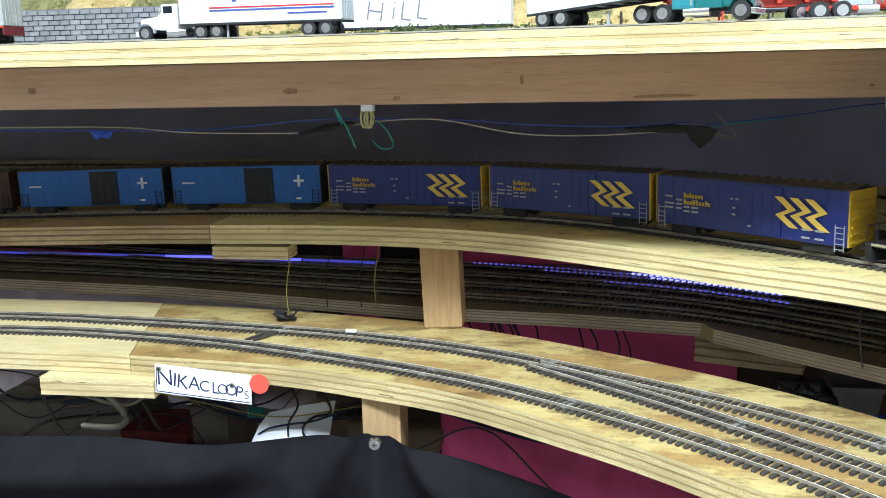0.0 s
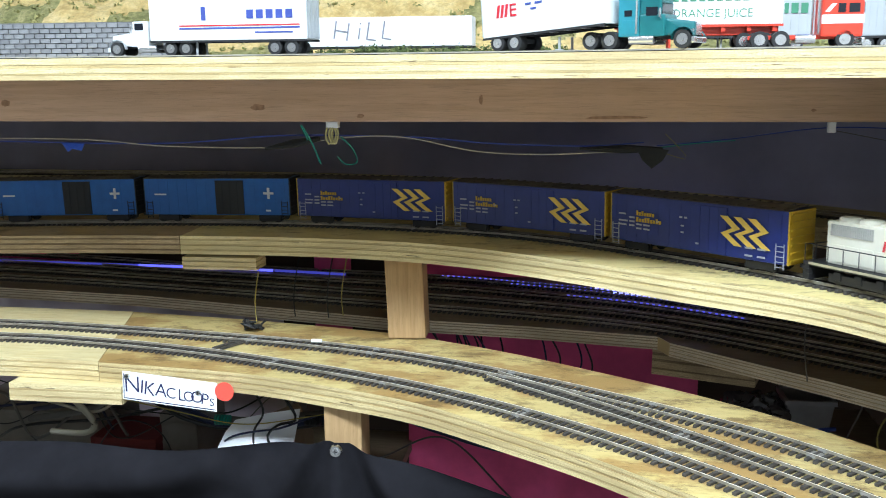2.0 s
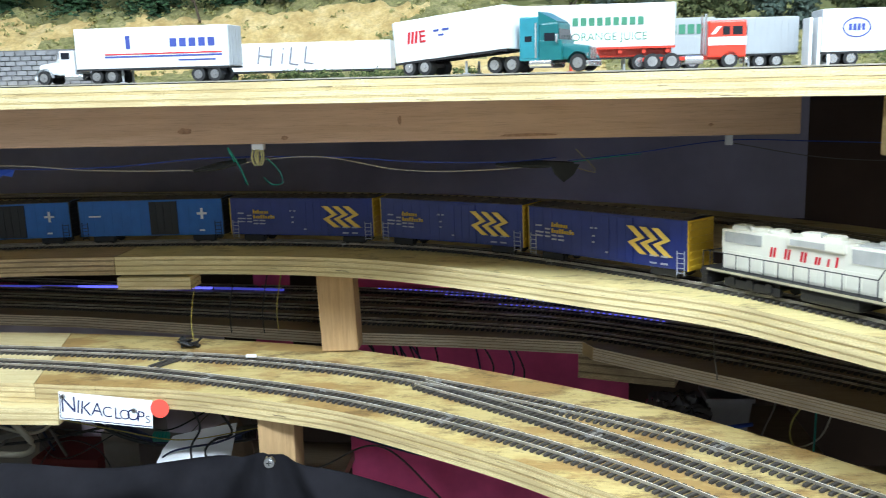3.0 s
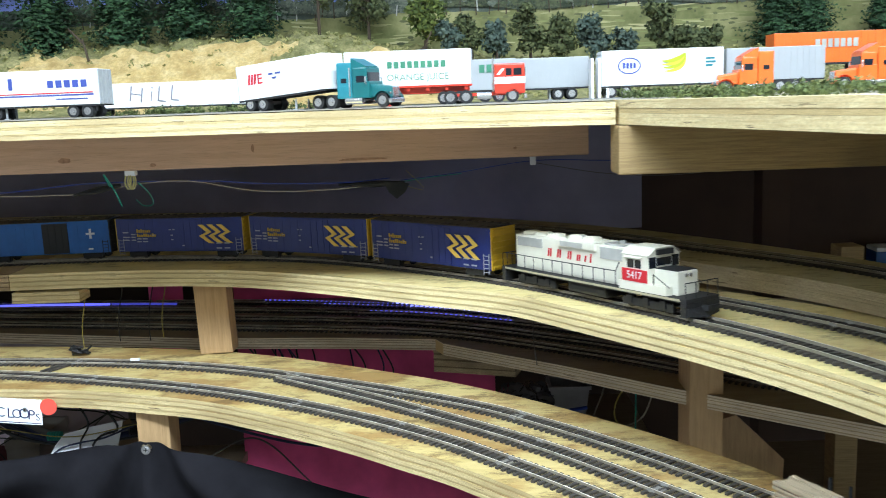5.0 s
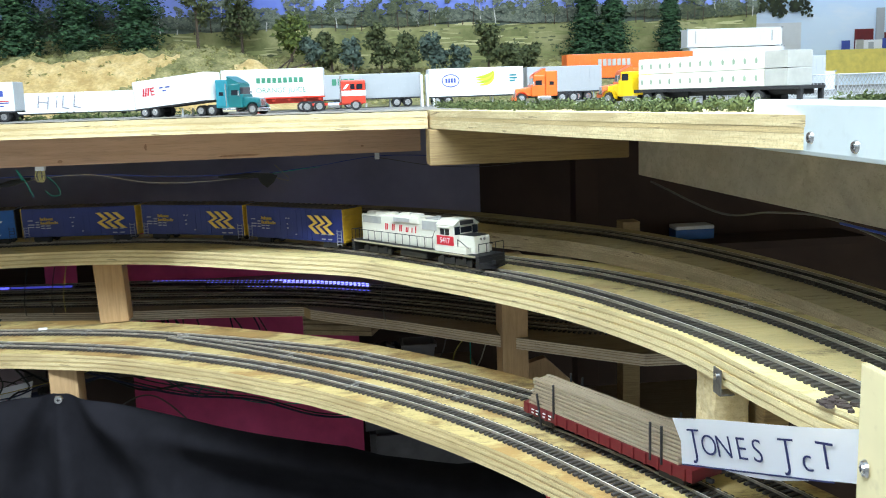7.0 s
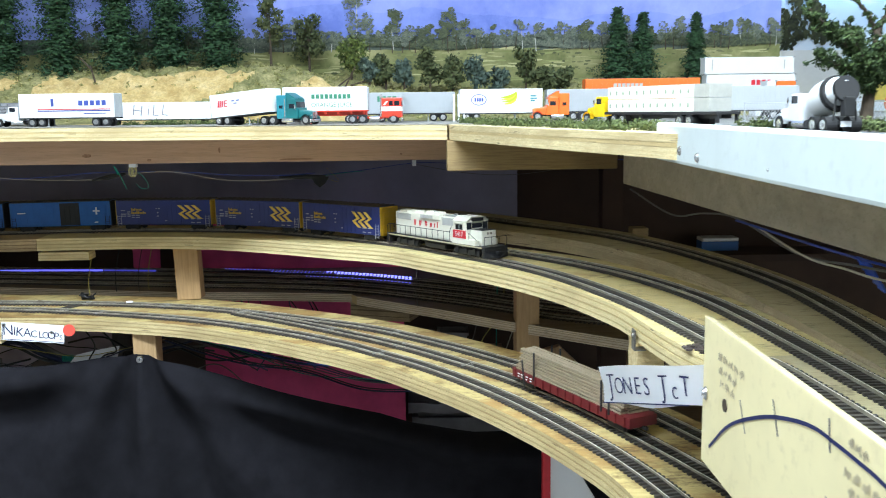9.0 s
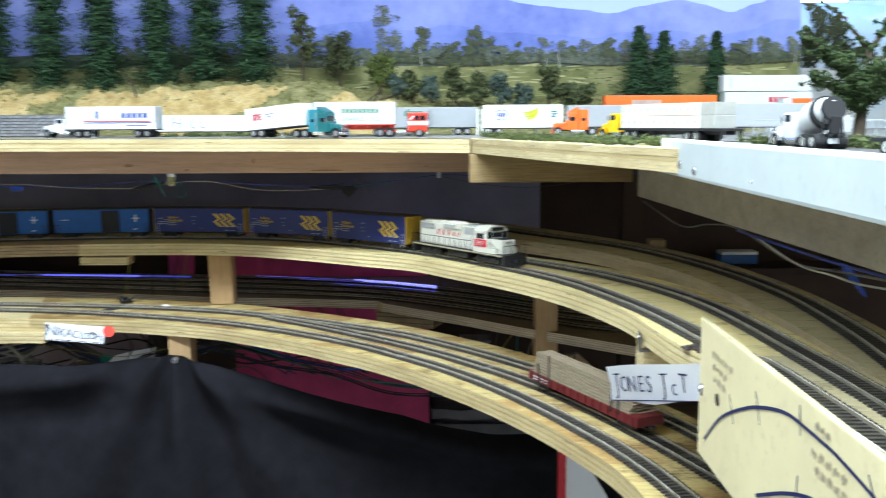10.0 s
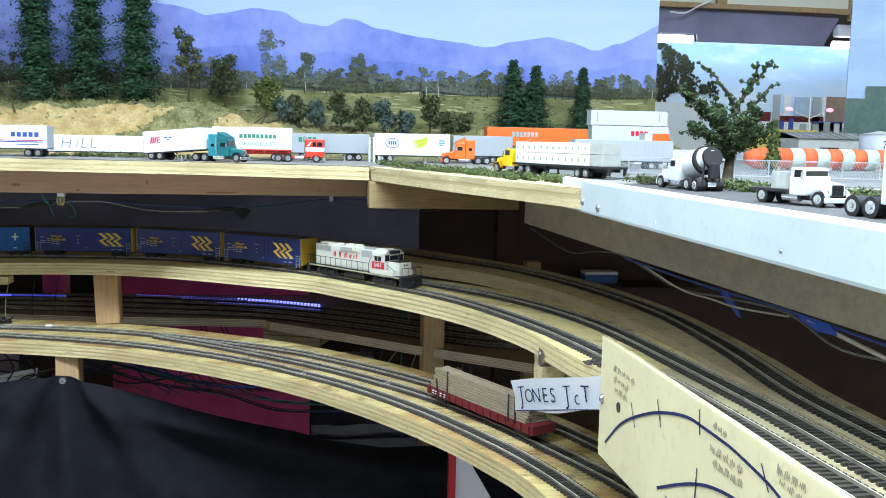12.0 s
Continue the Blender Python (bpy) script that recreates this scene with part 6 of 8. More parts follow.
# each limb: its line, its thickness and how far its leaves stand off
limbs = [([(0.003, 0, 0.048), (0.004, 0, 0.076), (-0.010, 0, 0.094), (-0.020, 0, 0.106), (-0.031, 0, 0.113)], 0.0022, 0.0030), ([(0.004, 0, 0.070), (0.015, 0, 0.090), (0.022, 0, 0.104), (0.025, 0, 0.117)], 0.0024, 0.0044),
         ([(0.015, 0, 0.090), (0.027, 0.002, 0.104), (0.041, 0.003, 0.119)], 0.0018, 0.0034), ([(0.006, 0, 0.062), (0.024, -0.003, 0.080), (0.038, -0.003, 0.097)], 0.0020, 0.0050), ([(0.002, 0, 0.044), (-0.018, 0.003, 0.066), (-0.033, 0.004, 0.080), (-0.046, 0.004, 0.091)], 0.0024, 0.0062),
         ([(0.002, 0, 0.036), (-0.022, -0.006, 0.048), (-0.042, -0.006, 0.057)], 0.0020, 0.0075), ([(0.002, 0, 0.036), (0.020, -0.006, 0.046), (0.036, -0.008, 0.058)], 0.0020, 0.0075), ([(0.002, 0, 0.040), (0.020, 0.006, 0.058), (0.034, 0.008, 0.074)], 0.0020, 0.0080),
         ([(0.002, 0, 0.040), (-0.010, -0.010, 0.058), (-0.020, -0.012, 0.070)], 0.0018, 0.0085), ([(0.002, 0, 0.042), (0.008, -0.010, 0.060), (0.010, -0.012, 0.074)], 0.0018, 0.0085), ([(0.002, 0, 0.042), (-0.004, 0.010, 0.064), (-0.010, 0.014, 0.080)], 0.0018, 0.0075), ([(0.002, 0, 0.030), (-0.012, -0.006, 0.034), (-0.028, -0.010, 0.034)], 0.0016, 0.0060)]
crown = bmesh.new()
rng = random.Random(41)
for pts, thick, reach in limbs:
    line = smooth_line([B + Vector(p) for p in pts], 0.003)
    line = [p + Vector((rng.gauss(0, 0.0007), rng.gauss(0, 0.0007), rng.gauss(0, 0.0005))) for p in line]
    bm = bmesh.new()
    for k, (a, b) in enumerate(zip(line, line[1:])):
        f = 1 - 0.65 * k / len(line)
        rod(bm, a, b, thick * f, 6, thick * f * 0.95)
    part("limb", bm, G["bark"], t)
    for k, p in enumerate(line):
        f = k / max(1, len(line) - 1)
        r = reach * rng.uniform(0.45, 1.1) * (1.0 - 0.45 * f)
        for _ in range(2 if reach > 0.005 else 1):
            tuft(crown, p + Vector((rng.gauss(0, 0.35 * reach), rng.gauss(0, 0.4 * reach), rng.gauss(0, 0.3 * reach))), r * (1.05 if reach > 0.005 else 0.75), 85 if reach > 0.005 else 48, 0.0012, 0.9, rng)
        if rng.random() < (0.6 if reach > 0.005 else 0.25):
            q = p + Vector((rng.gauss(0, 0.9 * reach), rng.gauss(0, 0.6 * reach), rng.gauss(0, 0.8 * reach)))
            rod(crown, p, q, 0.0005, 4)
            tuft(crown, q, 0.0022, 30, 0.0012, 0.9, rng)
part("crown", crown, G["gnarl"], t)
t = thing("model_tree", "narrow upright green model tree in the yard", "model tree", "trees on the bank")
bm = bmesh.new()
rod(bm, (1.0, 0.65, 1.3), (1.0, 0.65, 1.375), 0.002, 7, 0.0006)
part("trunk", bm, G["bark"], t)
bm = bmesh.new()
for k in range(12):
    tuft(bm, (1.0 + random.uniform(-0.003, 0.003), 0.65, 1.315 + 0.0052 * k), 0.0125 * (1 - k / 17), 90, 0.0025)
part("crown", bm, G["fresh"], t)

# chain-link fence, striped tank and sheds of the yard
f = thing("wire_fence", "grey chain-link fence across the yard", "model fence")
for k in range(12):
    bm = bmesh.new()
    rod(bm, (0.785 + 0.0395 * k, 0.61 - 0.01545 * k, 1.302), (0.785 + 0.0395 * k, 0.61 - 0.01545 * k, 1.3235), 0.0008, 6)
    part("fence_post", bm, C["silver"], f)
bm = bmesh.new()
p0, p1 = Vector((0.785, 0.61, 0)), Vector((1.22, 0.44, 0))
n = 150
for k in range(n):
    a = p0.lerp(p1, k / n)
    for dx in (0.006, -0.006):
        b = a + Vector((dx * 2, 0, 0))
        rod(bm, (a.x, a.y, 1.303), (b.x, b.y, 1.3225), 0.00022, 3, caps=False)
for z in (1.303, 1.3225):
    rod(bm, (p0.x, p0.y, z), (p1.x, p1.y, z), 0.0005, 5)
part("wire_mesh", bm, C["silver"], f)
TANK_ORANGE = paint("dull_orange_paint", (0.72, 0.13, 0.035), 0.7, vary=0.12, scale=60)
TANK_PALE = paint("pale_green_grey_paint", (0.52, 0.58, 0.51), 0.75, vary=0.14, scale=120, dirt=(0.25, 0.30, 0.25))
t = thing("striped_tank", "orange and white striped long tank on saddles", "model tank")
x0 = 1.105
for k in range(13):
    bm = bmesh.new()
    L = 0.022 if k else 0.055
    if k == 0:
        rod(bm, (x0 - 0.018, 0.90, 1.3205), (x0, 0.90, 1.3205), 0.010, 24, 0.0175)
    rod(bm, (x0, 0.90, 1.3205), (x0 + L, 0.90, 1.3205), 0.0175, 24)
    part("tank_ring", bm, TANK_ORANGE if k % 2 == 0 else TANK_PALE, t, "", True)
    x0 += L
for k in range(4):
    bm = bmesh.new()
    box(bm, 1.13 + 0.09 * k, 1.14 + 0.09 * k, 0.885, 0.915, 1.3025, 1.3065)
    part("saddle", bm, C["crate_grey"], t)


def shed(label, x0, x1, y0, y1, h, wall, roof, ridge=0.012):
    t = thing("shed", label, "model building")
    bm = bmesh.new()
    box(bm, x0, x1, y0, y1, 1.3024, 1.3024 + h)
    b = part("wall_block", bm, wall, t)
    bm = bmesh.new()
    ym = (y0 + y1) / 2
    z = 1.3024 + h
    panel(bm, [(x0 - 0.003, y0 - 0.003, z), (x1 + 0.003, y0 - 0.003, z), (x1 + 0.003, ym, z + ridge), (x0 - 0.003, ym, z + ridge)], (0, -0.2, 1), 0.001)
    panel(bm, [(x0 - 0.003, ym, z + ridge), (x1 + 0.003, ym, z + ridge), (x1 + 0.003, y1 + 0.003, z), (x0 - 0.003, y1 + 0.003, z)], (0, 0.2, 1), 0.001)
    lid = part("roof", bm, roof, t)
    for k in range(8):
        bm = bmesh.new()
        x = x0 + (x1 - x0) * (k + 0.5) / 8
        panel(bm, [(x, y0 - 0.003, z + 0.001), (x + 0.001, y0 - 0.003, z + 0.001), (x + 0.001, ym, z + ridge + 0.001), (x, ym, z + ridge + 0.001)], (0, -0.2, 1), 0.001)
        part("roof_rib", bm, roof, lid)
    bm = bmesh.new()
    box(bm, x0 + (x1 - x0) * 0.3, x0 + (x1 - x0) * 0.55, y0 - 0.0008, y0, 1.3026, 1.3024 + h * 0.7)
    part("door", bm, C["chassis"], b)
    return t


shed("low grey-green industrial shed in the yard", 1.30, 1.45, 1.12, 1.24, 0.054, C["crate_grey"], G["yard"])
OCHRE = paint("faded_yellow_print", (0.80, 0.66, 0.16), 0.7)
t = thing("storage_tank", "round grey storage tank in the yard", "model tank")
bm = bmesh.new()
rod(bm, (1.40, 1.02, 1.3024), (1.40, 1.02, 1.365), 0.034, 28)
part("shell", bm, C["silver"], t, "", True)
text_on(t, "numeral", "7", 0.018, C["dull_black"], Matrix.Translation((1.389, 0.9855, 1.347)) @ Matrix.Rotation(-0.33, 4, "Z") @ FACE_SIDE)
bm = bmesh.new()
rod(bm, (1.40, 1.02, 1.365), (1.40, 1.02, 1.371), 0.035, 28, 0.004)
part("lid", bm, C["crate_grey"], t)

# ---- painted backdrop ----
BY = 1.470


def sky_mat(name, low, high, z0, z1, cloud=0.15):
    m, nt, bsdf = material(name)
    tc, sep, mp = nt.nodes.new("ShaderNodeTexCoord"), nt.nodes.new("ShaderNodeSeparateXYZ"), nt.nodes.new("ShaderNodeMapRange")
    nt.links.new(tc.outputs["Object"], sep.inputs[0])
    nt.links.new(sep.outputs["Z"], mp.inputs[0])
    mp.inputs[1].default_value, mp.inputs[2].default_value = z0, z1
    n = noise_tex(nt, coords(nt, (1, 1, 3)), 5.0, 4.0)
    c = ramp(nt, mp.outputs[0], [(0.0, low), (1.0, high)])
    c = mixed(nt, ramp(nt, n, [(0.5, (0, 0, 0)), (0.72, (cloud, cloud, cloud))]), c, (0.80, 0.84, 0.92))
    nt.links.new(c, bsdf.inputs["Base Color"])
    bsdf.inputs["Roughness"].default_value = 0.7
    return m


bd = tagged(new("backdrop"), "painted backdrop of blue mountains and green hills", "backdrop", kind="structure")
bm = bmesh.new()
box(bm, -1.3, 1.147, BY, BY + 0.006, 1.290, 1.98)
part("sky_panel", bm, sky_mat("painted_sky", (0.50, 0.61, 0.86), (0.38, 0.50, 0.82), 1.50, 1.75), bd)


def ridge(name, x0, x1, base, height, mat, y, n=220):
    bm = bmesh.new()
    prev = None
    for k in range(n + 1):
        x = x0 + (x1 - x0) * k / n
        cur = (bm.verts.new((x, y, base(x))), bm.verts.new((x, y, height(x))))
        if prev:
            bm.faces.new((prev[0], cur[0], cur[1], prev[1]))
        prev = cur
    return part(name, bm, mat, bd)


MOUNT = speckle("violet_mountains", ((0.17, 0.22, 0.60), (0.27, 0.32, 0.74), (0.35, 0.40, 0.80), (0.24, 0.28, 0.70)), 5, relief=0.0, fine=0.2)
MOUNT2 = speckle("blue_near_mountains", ((0.13, 0.18, 0.54), (0.23, 0.29, 0.70), (0.30, 0.35, 0.76), (0.18, 0.23, 0.62)), 5, relief=0.0, fine=0.2)


def skyline(x):
    """Heights of the far crest between a few summits and saddles."""
    marks = [(-1.3, 1.62), (-0.8, 1.67), (-0.45, 1.63), (-0.15, 1.655), (0.0, 1.615), (0.085, 1.604), (0.14, 1.596), (0.175, 1.583), (0.21, 1.590), (0.27, 1.602), (0.33, 1.597), (0.375, 1.574), (0.42, 1.571), (0.455, 1.588), (0.475, 1.587), (0.53, 1.570), (0.60, 1.558), (0.68, 1.549), (0.76, 1.539), (0.82, 1.552), (0.86, 1.560), (0.905, 1.566), (0.95, 1.556), (1.0, 1.540), (1.06, 1.557), (1.15, 1.600)]
    for (a, za), (b, zb) in zip(marks, marks[1:]):
        if a <= x <= b:
            f = (x - a) / (b - a)
            f = 0.5 * f + 0.5 * f * f * (3 - 2 * f)
            return za + (zb - za) * f
    return marks[-1][1]


ridge("far_mountains", -1.3, 1.147, lambda x: 1.40, lambda x: skyline(x) + 0.0025 * noise.noise(Vector((x * 30, 0, 0))) + 0.001 * noise.noise(Vector((x * 110, 0, 0))), MOUNT, BY - 0.0006, 500)
ridge("near_mountains", -1.3, 1.147, lambda x: 1.40, lambda x: 1.484 + 0.55 * max(0.0, skyline(x + 0.035) - 1.525) + 0.006 * noise.noise(Vector((x * 16, 2, 0))) + 0.002 * noise.noise(Vector((x * 80, 2, 0))), MOUNT2, BY - 0.0012, 400)
TREELINE = speckle("painted_trees", ((0.055, 0.075, 0.065), (0.085, 0.105, 0.085), (0.12, 0.14, 0.11), (0.065, 0.080, 0.060)), 60, relief=0.0)
ridge("tree_line", -1.3, 1.147, lambda x: 1.40, lambda x: 1.462 + 0.010 * noise.noise(Vector((x * 14, 5, 0))) + 0.007 * noise.noise(Vector((x * 60, 6, 0))) + 0.003 * noise.noise(Vector((x * 200, 6, 0))), TREELINE, BY - 0.0018, 900)
FIELD = speckle("painted_fields", ((0.09, 0.105, 0.035), (0.23, 0.23, 0.095), (0.40, 0.37, 0.19), (0.14, 0.15, 0.055)), 7, relief=0.0, fine=0.3)
ridge("painted_fields", -1.3, 1.147, lambda x: 1.30, lambda x: 1.436 + 0.010 * noise.noise(Vector((x * 5, 9, 0))) + 0.003 * noise.noise(Vector((x * 40, 9, 0))), FIELD, BY - 0.0024)
rng = random.Random(9)
for nm, dk, lt, zlo, zhi, cnt in (("painted_grass", (0.31, 0.30, 0.14), (0.45, 0.42, 0.22), 1.385, 1.440, 130), ("painted_meadow", (0.17, 0.19, 0.065), (0.27, 0.28, 0.11), 1.37, 1.436, 130), ("painted_scrub", (0.065, 0.075, 0.032), (0.15, 0.155, 0.07), 1.365, 1.432, 200)):
    bm = bmesh.new()
    for j in range(cnt):
        x, z = -0.3 + 1.43 * rng.random(), zlo + (zhi - zlo) * rng.random()
        w, h = rng.uniform(0.006, 0.030) * (0.25 if nm == "painted_scrub" else 1.0), 0.7 * rng.uniform(0.0010, 0.0032)
        y = BY - 0.00245 - j * 0.0000006 - (0.0006 if nm == "painted_scrub" else 0.0)
        tilt = rng.uniform(-0.25, 0.25)
        vs = [bm.verts.new((x + w * math.cos(a) - tilt * h * math.sin(a), y, z + h * math.sin(a) + tilt * w * 0.4 * math.cos(a))) for a in [2 * math.pi * k / 10 for k in range(10)]]
        bm.faces.new(vs)
    tagged(part(nm, bm, leafy(nm, dk, lt), bd), kind="stuff")
rng = random.Random(7)


def dab(bm, px, pz, s, y):
    q = rng.random() * 3.14
    bm.faces.new([bm.verts.new((px + s * math.cos(q + j * 1.5708), y, pz + 0.8 * s * math.sin(q + j * 1.5708))) for j in range(4)][::-1])


HAZE = leafy("painted_hazy_leaves", (0.060, 0.075, 0.060), (0.17, 0.19, 0.14))
DUSK = leafy("painted_dark_leaves", (0.030, 0.042, 0.026), (0.105, 0.120, 0.060))
trees = [(0.305, 1.452, 0.105, 0.034, 2), (0.375, 1.436, 0.075, 0.030, 0), (0.42, 1.436, 0.060, 0.030, 0), (0.485, 1.436, 0.085, 0.020, 0), (0.52, 1.440, 0.055, 0.020, 0)]
x = -0.25
while x < 1.14:
    trees.append((x, 1.440 + rng.uniform(-0.004, 0.004), rng.uniform(0.030, 0.056), rng.uniform(0.011, 0.022), rng.choice((0, 1, 1, 2))))
    x += rng.uniform(0.010, 0.030)
for n, (x, z, h, r, look_of) in enumerate(trees):
    y = BY - 0.0034 - (n % 6) * 0.001
    bm = bmesh.new()
    dabs = 0
    for c in range(rng.randint(5, 9) if h < 0.07 else rng.randint(16, 22)):
        f = rng.random()
        cx, cz, cr = x + r * rng.uniform(-0.8, 0.8) * (1.1 - 0.7 * f), z + h * (0.28 + 0.68 * f), r * rng.uniform(0.22, 0.48)
        for k in range(26):
            a, d = rng.random() * 6.283, cr * math.sqrt(rng.random())
            dabs += 1
            dab(bm, cx + d * math.cos(a), cz + 0.75 * d * math.sin(a), 0.0019 * (0.5 + rng.random()), y - dabs * 0.000004)
    part("painted_tree", bm, (DUSK, HAZE, HAZE)[look_of], bd)
    bm = bmesh.new()
    tilt = rng.uniform(-0.004, 0.004)
    panel(bm, [(x - 0.0010, y + 0.00001, z - 0.006), (x + 0.0010, y + 0.00001, z - 0.006), (x + 0.0005 + tilt, y + 0.00001, z + h * 0.7), (x - 0.0005 + tilt, y + 0.00001, z + h * 0.7)], (0, -1, 0), 0.00001)
    part("painted_trunk", bm, C["crate_grey"] if look_of == 2 else G["bark"], bd)
for k in range(5):
    bm = bmesh.new()
    for j in range(900):
        x = -0.3 + 0.29 * k + 0.29 * rng.random()
        dab(bm, x, 1.440 + 0.004 * math.sin(x * 23) + abs(rng.gauss(0, 0.010)), 0.0028 * (0.5 + rng.random()), BY - 0.0026 - j * 0.000004 - 0.0001 * k)
    tagged(part("painted_hedge", bm, HAZE if k % 2 else DUSK, bd), kind="stuff")

# far photo backdrop of an industrial skyline, past the end of the painted one
fb = tagged(new("backdrop"), "printed backdrop of cloudy sky and industrial skyline", "backdrop", kind="structure")
bm = bmesh.new()
box(bm, 1.20, 2.45, 2.10, 2.106, 1.29, 1.640)
part("sky_panel", bm, sky_mat("printed_sky", (0.66, 0.78, 0.92), (0.24, 0.46, 0.84), 1.47, 1.66, 0.8), fb)
rng = random.Random(3)
bm = bmesh.new()
clumps = []
while len(clumps) < 46:
    px, pz = rng.uniform(1.34, 1.57), rng.uniform(1.475, 1.632)
    if pz < 1.640 - 0.80 * max(0.0, px - 1.415):
        clumps.append((px, pz, rng.uniform(0.010, 0.021)))
k = 0
for px, pz, r in clumps:
    for _ in range(34):
        a, d = rng.random() * 6.283, r * math.sqrt(rng.random())
        s = 0.0046 * (0.4 + rng.random())
        q = rng.random() * 3.14
        k += 1
        bm.faces.new([bm.verts.new((px + d * math.cos(a) + s * math.cos(q + j * 1.5708), 2.098 - k * 0.000004, pz + d * math.sin(a) + s * math.sin(q + j * 1.5708))) for j in range(4)][::-1])
part("printed_tree", bm, leafy("printed_dark_leaves", (0.005, 0.009, 0.005), (0.040, 0.052, 0.018)), fb)
PALE_SILO = paint("printed_blue_grey", (0.42, 0.52, 0.66), 0.7)
BROWN_SHED = paint("printed_brown_shed", (0.34, 0.24, 0.17), 0.7)
bm = bmesh.new()
box(bm, 1.38, 1.55, 2.086, 2.089, 1.29, 1.462)
for k in range(9):
    box(bm, 1.38, 1.55, 2.085, 2.086, 1.31 + 0.014 * k, 1.311 + 0.014 * k)
part("printed_wall", bm, C["truck_white"], fb)
for x0, w, h, mt in ((1.70, 0.05, 0.050, C["oxide_red"]), (1.757, 0.022, 0.102, C["silver"]), (1.790, 0.022, 0.102, C["trailer_white"]), (1.826, 0.052, 0.096, PALE_SILO), (1.884, 0.024, 0.098, C["silver"]), (1.913, 0.013, 0.098, C["trailer_white"]), (1.78, 0.14, 0.040, C["oxide_red"]), (1.928, 0.10, 0.100, BROWN_SHED), (1.70, 0.30, 0.022, C["trailer_white"]), (1.88, 0.10, 0.026, C["print_blue"])):
    bm = bmesh.new()
    zb = 1.392
    if h < 0.03:
        box(bm, x0, x0 + w, 2.090, 2.0915, zb, zb + h)
    else:
        box(bm, x0, x0 + w, 2.094, 2.096 + x0 * 0.0005, zb, zb + h)
    part("printed_building", bm, mt, fb)
bm = bmesh.new()
box(bm, 1.62, 1.90, 2.085, 2.088, 1.330, 1.391)
part("printed_building", bm, OCHRE, fb)
for k in range(9):
    bm = bmesh.new()
    x0, z0 = 1.66 + 0.036 * k + rng.uniform(0, 0.01), 1.392 + rng.uniform(0.0, 0.02)
    box(bm, x0, x0 + rng.uniform(0.010, 0.026), 2.089 - 0.0001 * k, 2.0905 - 0.0001 * k, 1.385, z0 + 0.014)
    part("printed_shed", bm, rng.choice((C["trailer_white"], C["silver"], C["crate_grey"], C["silver"], C["print_blue"])), fb)
t = thing("yard_lamp", "tall twin-arm yard lamp with red lights", "model lamp")
bm = bmesh.new()
rod(bm, (1.45, 1.35, 1.3024), (1.45, 1.35, 1.450), 0.0016, 8)
for sx in (-1, 1):
    rod(bm, (1.45, 1.35, 1.402), (1.45 + sx * 0.046, 1.35, 1.420), 0.0010, 6)
part("pole", bm, C["cream"], t)
LAMP_RED = glow("red_lamp", (1.0, 0.25, 0.35), 3.0)
for x in (1.402, 1.496):
    bm = bmesh.new()
    ball(bm, (x, 1.35, 1.4205), 0.0055, 2, (1.5, 1, 0.8))
    part("lamp_head", bm, LAMP_RED, t)
# valance, joists and white lamp above the far backdrop
bm = bmesh.new()
panel(bm, [(1.20, 2.03, 1.652), (1.474, 2.03, 1.652), (1.478, 2.03, 1.633), (1.860, 2.03, 1.631), (1.905, 2.03, 1.712), (1.20, 2.03, 1.724)], (0, -1, 0), 0.010)
tagged(part("valance", bm, M["dark_sheet"]), "dark grey valance panel over the far backdrop", "valance")
t = thing("ceiling_panel", "pale board panel framed with pine battens", "panel")
bm = bmesh.new()
box(bm, 1.10, 2.30, 2.012, 2.016, 1.736, 1.95)
part("panel", bm, C["cream"], t)
for b in ((1.10, 2.05, 1.722, 1.736), (1.52, 1.55, 1.736, 1.95), (1.925, 1.965, 1.705, 1.95)):
    bm = bmesh.new()
    box(bm, b[0], b[1], 1.998, 2.012, b[2], b[3], 0.001)
    part("batten", bm, M["pine_pale"], t)
LAMP_W = glow("tube_glow", (0.95, 0.97, 1.0), 6.0)
for x0, x1 in ((1.25, 1.472), (1.905, 2.06)):
    t = thing("valance_lamp", "small white tube lamp behind the valance", "lamp")
    bm = bmesh.new()
    rod(bm, (x0, 2.045, 1.6395), (x1, 2.045, 1.6395), 0.0115, 12)
    part("tube", bm, LAMP_W, t)
    bm = bmesh.new()
    box(bm, x0 + 0.012, x1, 2.040, 2.070, 1.6640, 1.6980, 0.002)
    part("housing", bm, M["paper"], t)
wire("white_cable", [(1.38, 1.99, 1.706), (1.42, 1.985, 1.704), (1.455, 1.985, 1.722), (1.49, 1.985, 1.738), (1.52, 1.985, 1.76)], 0.0025, M["paper"])
tagged(bpy.data.objects["white_cable"], "thin white cable hanging from the ceiling", "cable")
# second printed panel on the right
sb = tagged(new("backdrop"), "blue-grey printed panel with a green building", "backdrop", kind="structure")
bm = bmesh.new()
box(bm, 0, 0.9, 0, 0.005, 1.29, 1.95, 0, pose(1.44, 1.20, 0, 0, 0, -20))
part("sky_panel", bm, sky_mat("printed_dull_sky", (0.29, 0.38, 0.50), (0.22, 0.31, 0.46), 1.42, 1.7), sb)
bm = bmesh.new()
box(bm, 0.0, 0.035, -0.003, -0.001, 1.29, 1.438, 0, pose(1.44, 1.20, 0, 0, 0, -20))
box(bm, 0.035, 0.4, -0.003, -0.001, 1.29, 1.462, 0, pose(1.44, 1.20, 0, 0, 0, -20))
part("printed_building", bm, speckle("green_building", ((0.05, 0.085, 0.08), (0.075, 0.115, 0.10), (0.10, 0.14, 0.12), (0.06, 0.09, 0.08)), 20, relief=0.0), sb)

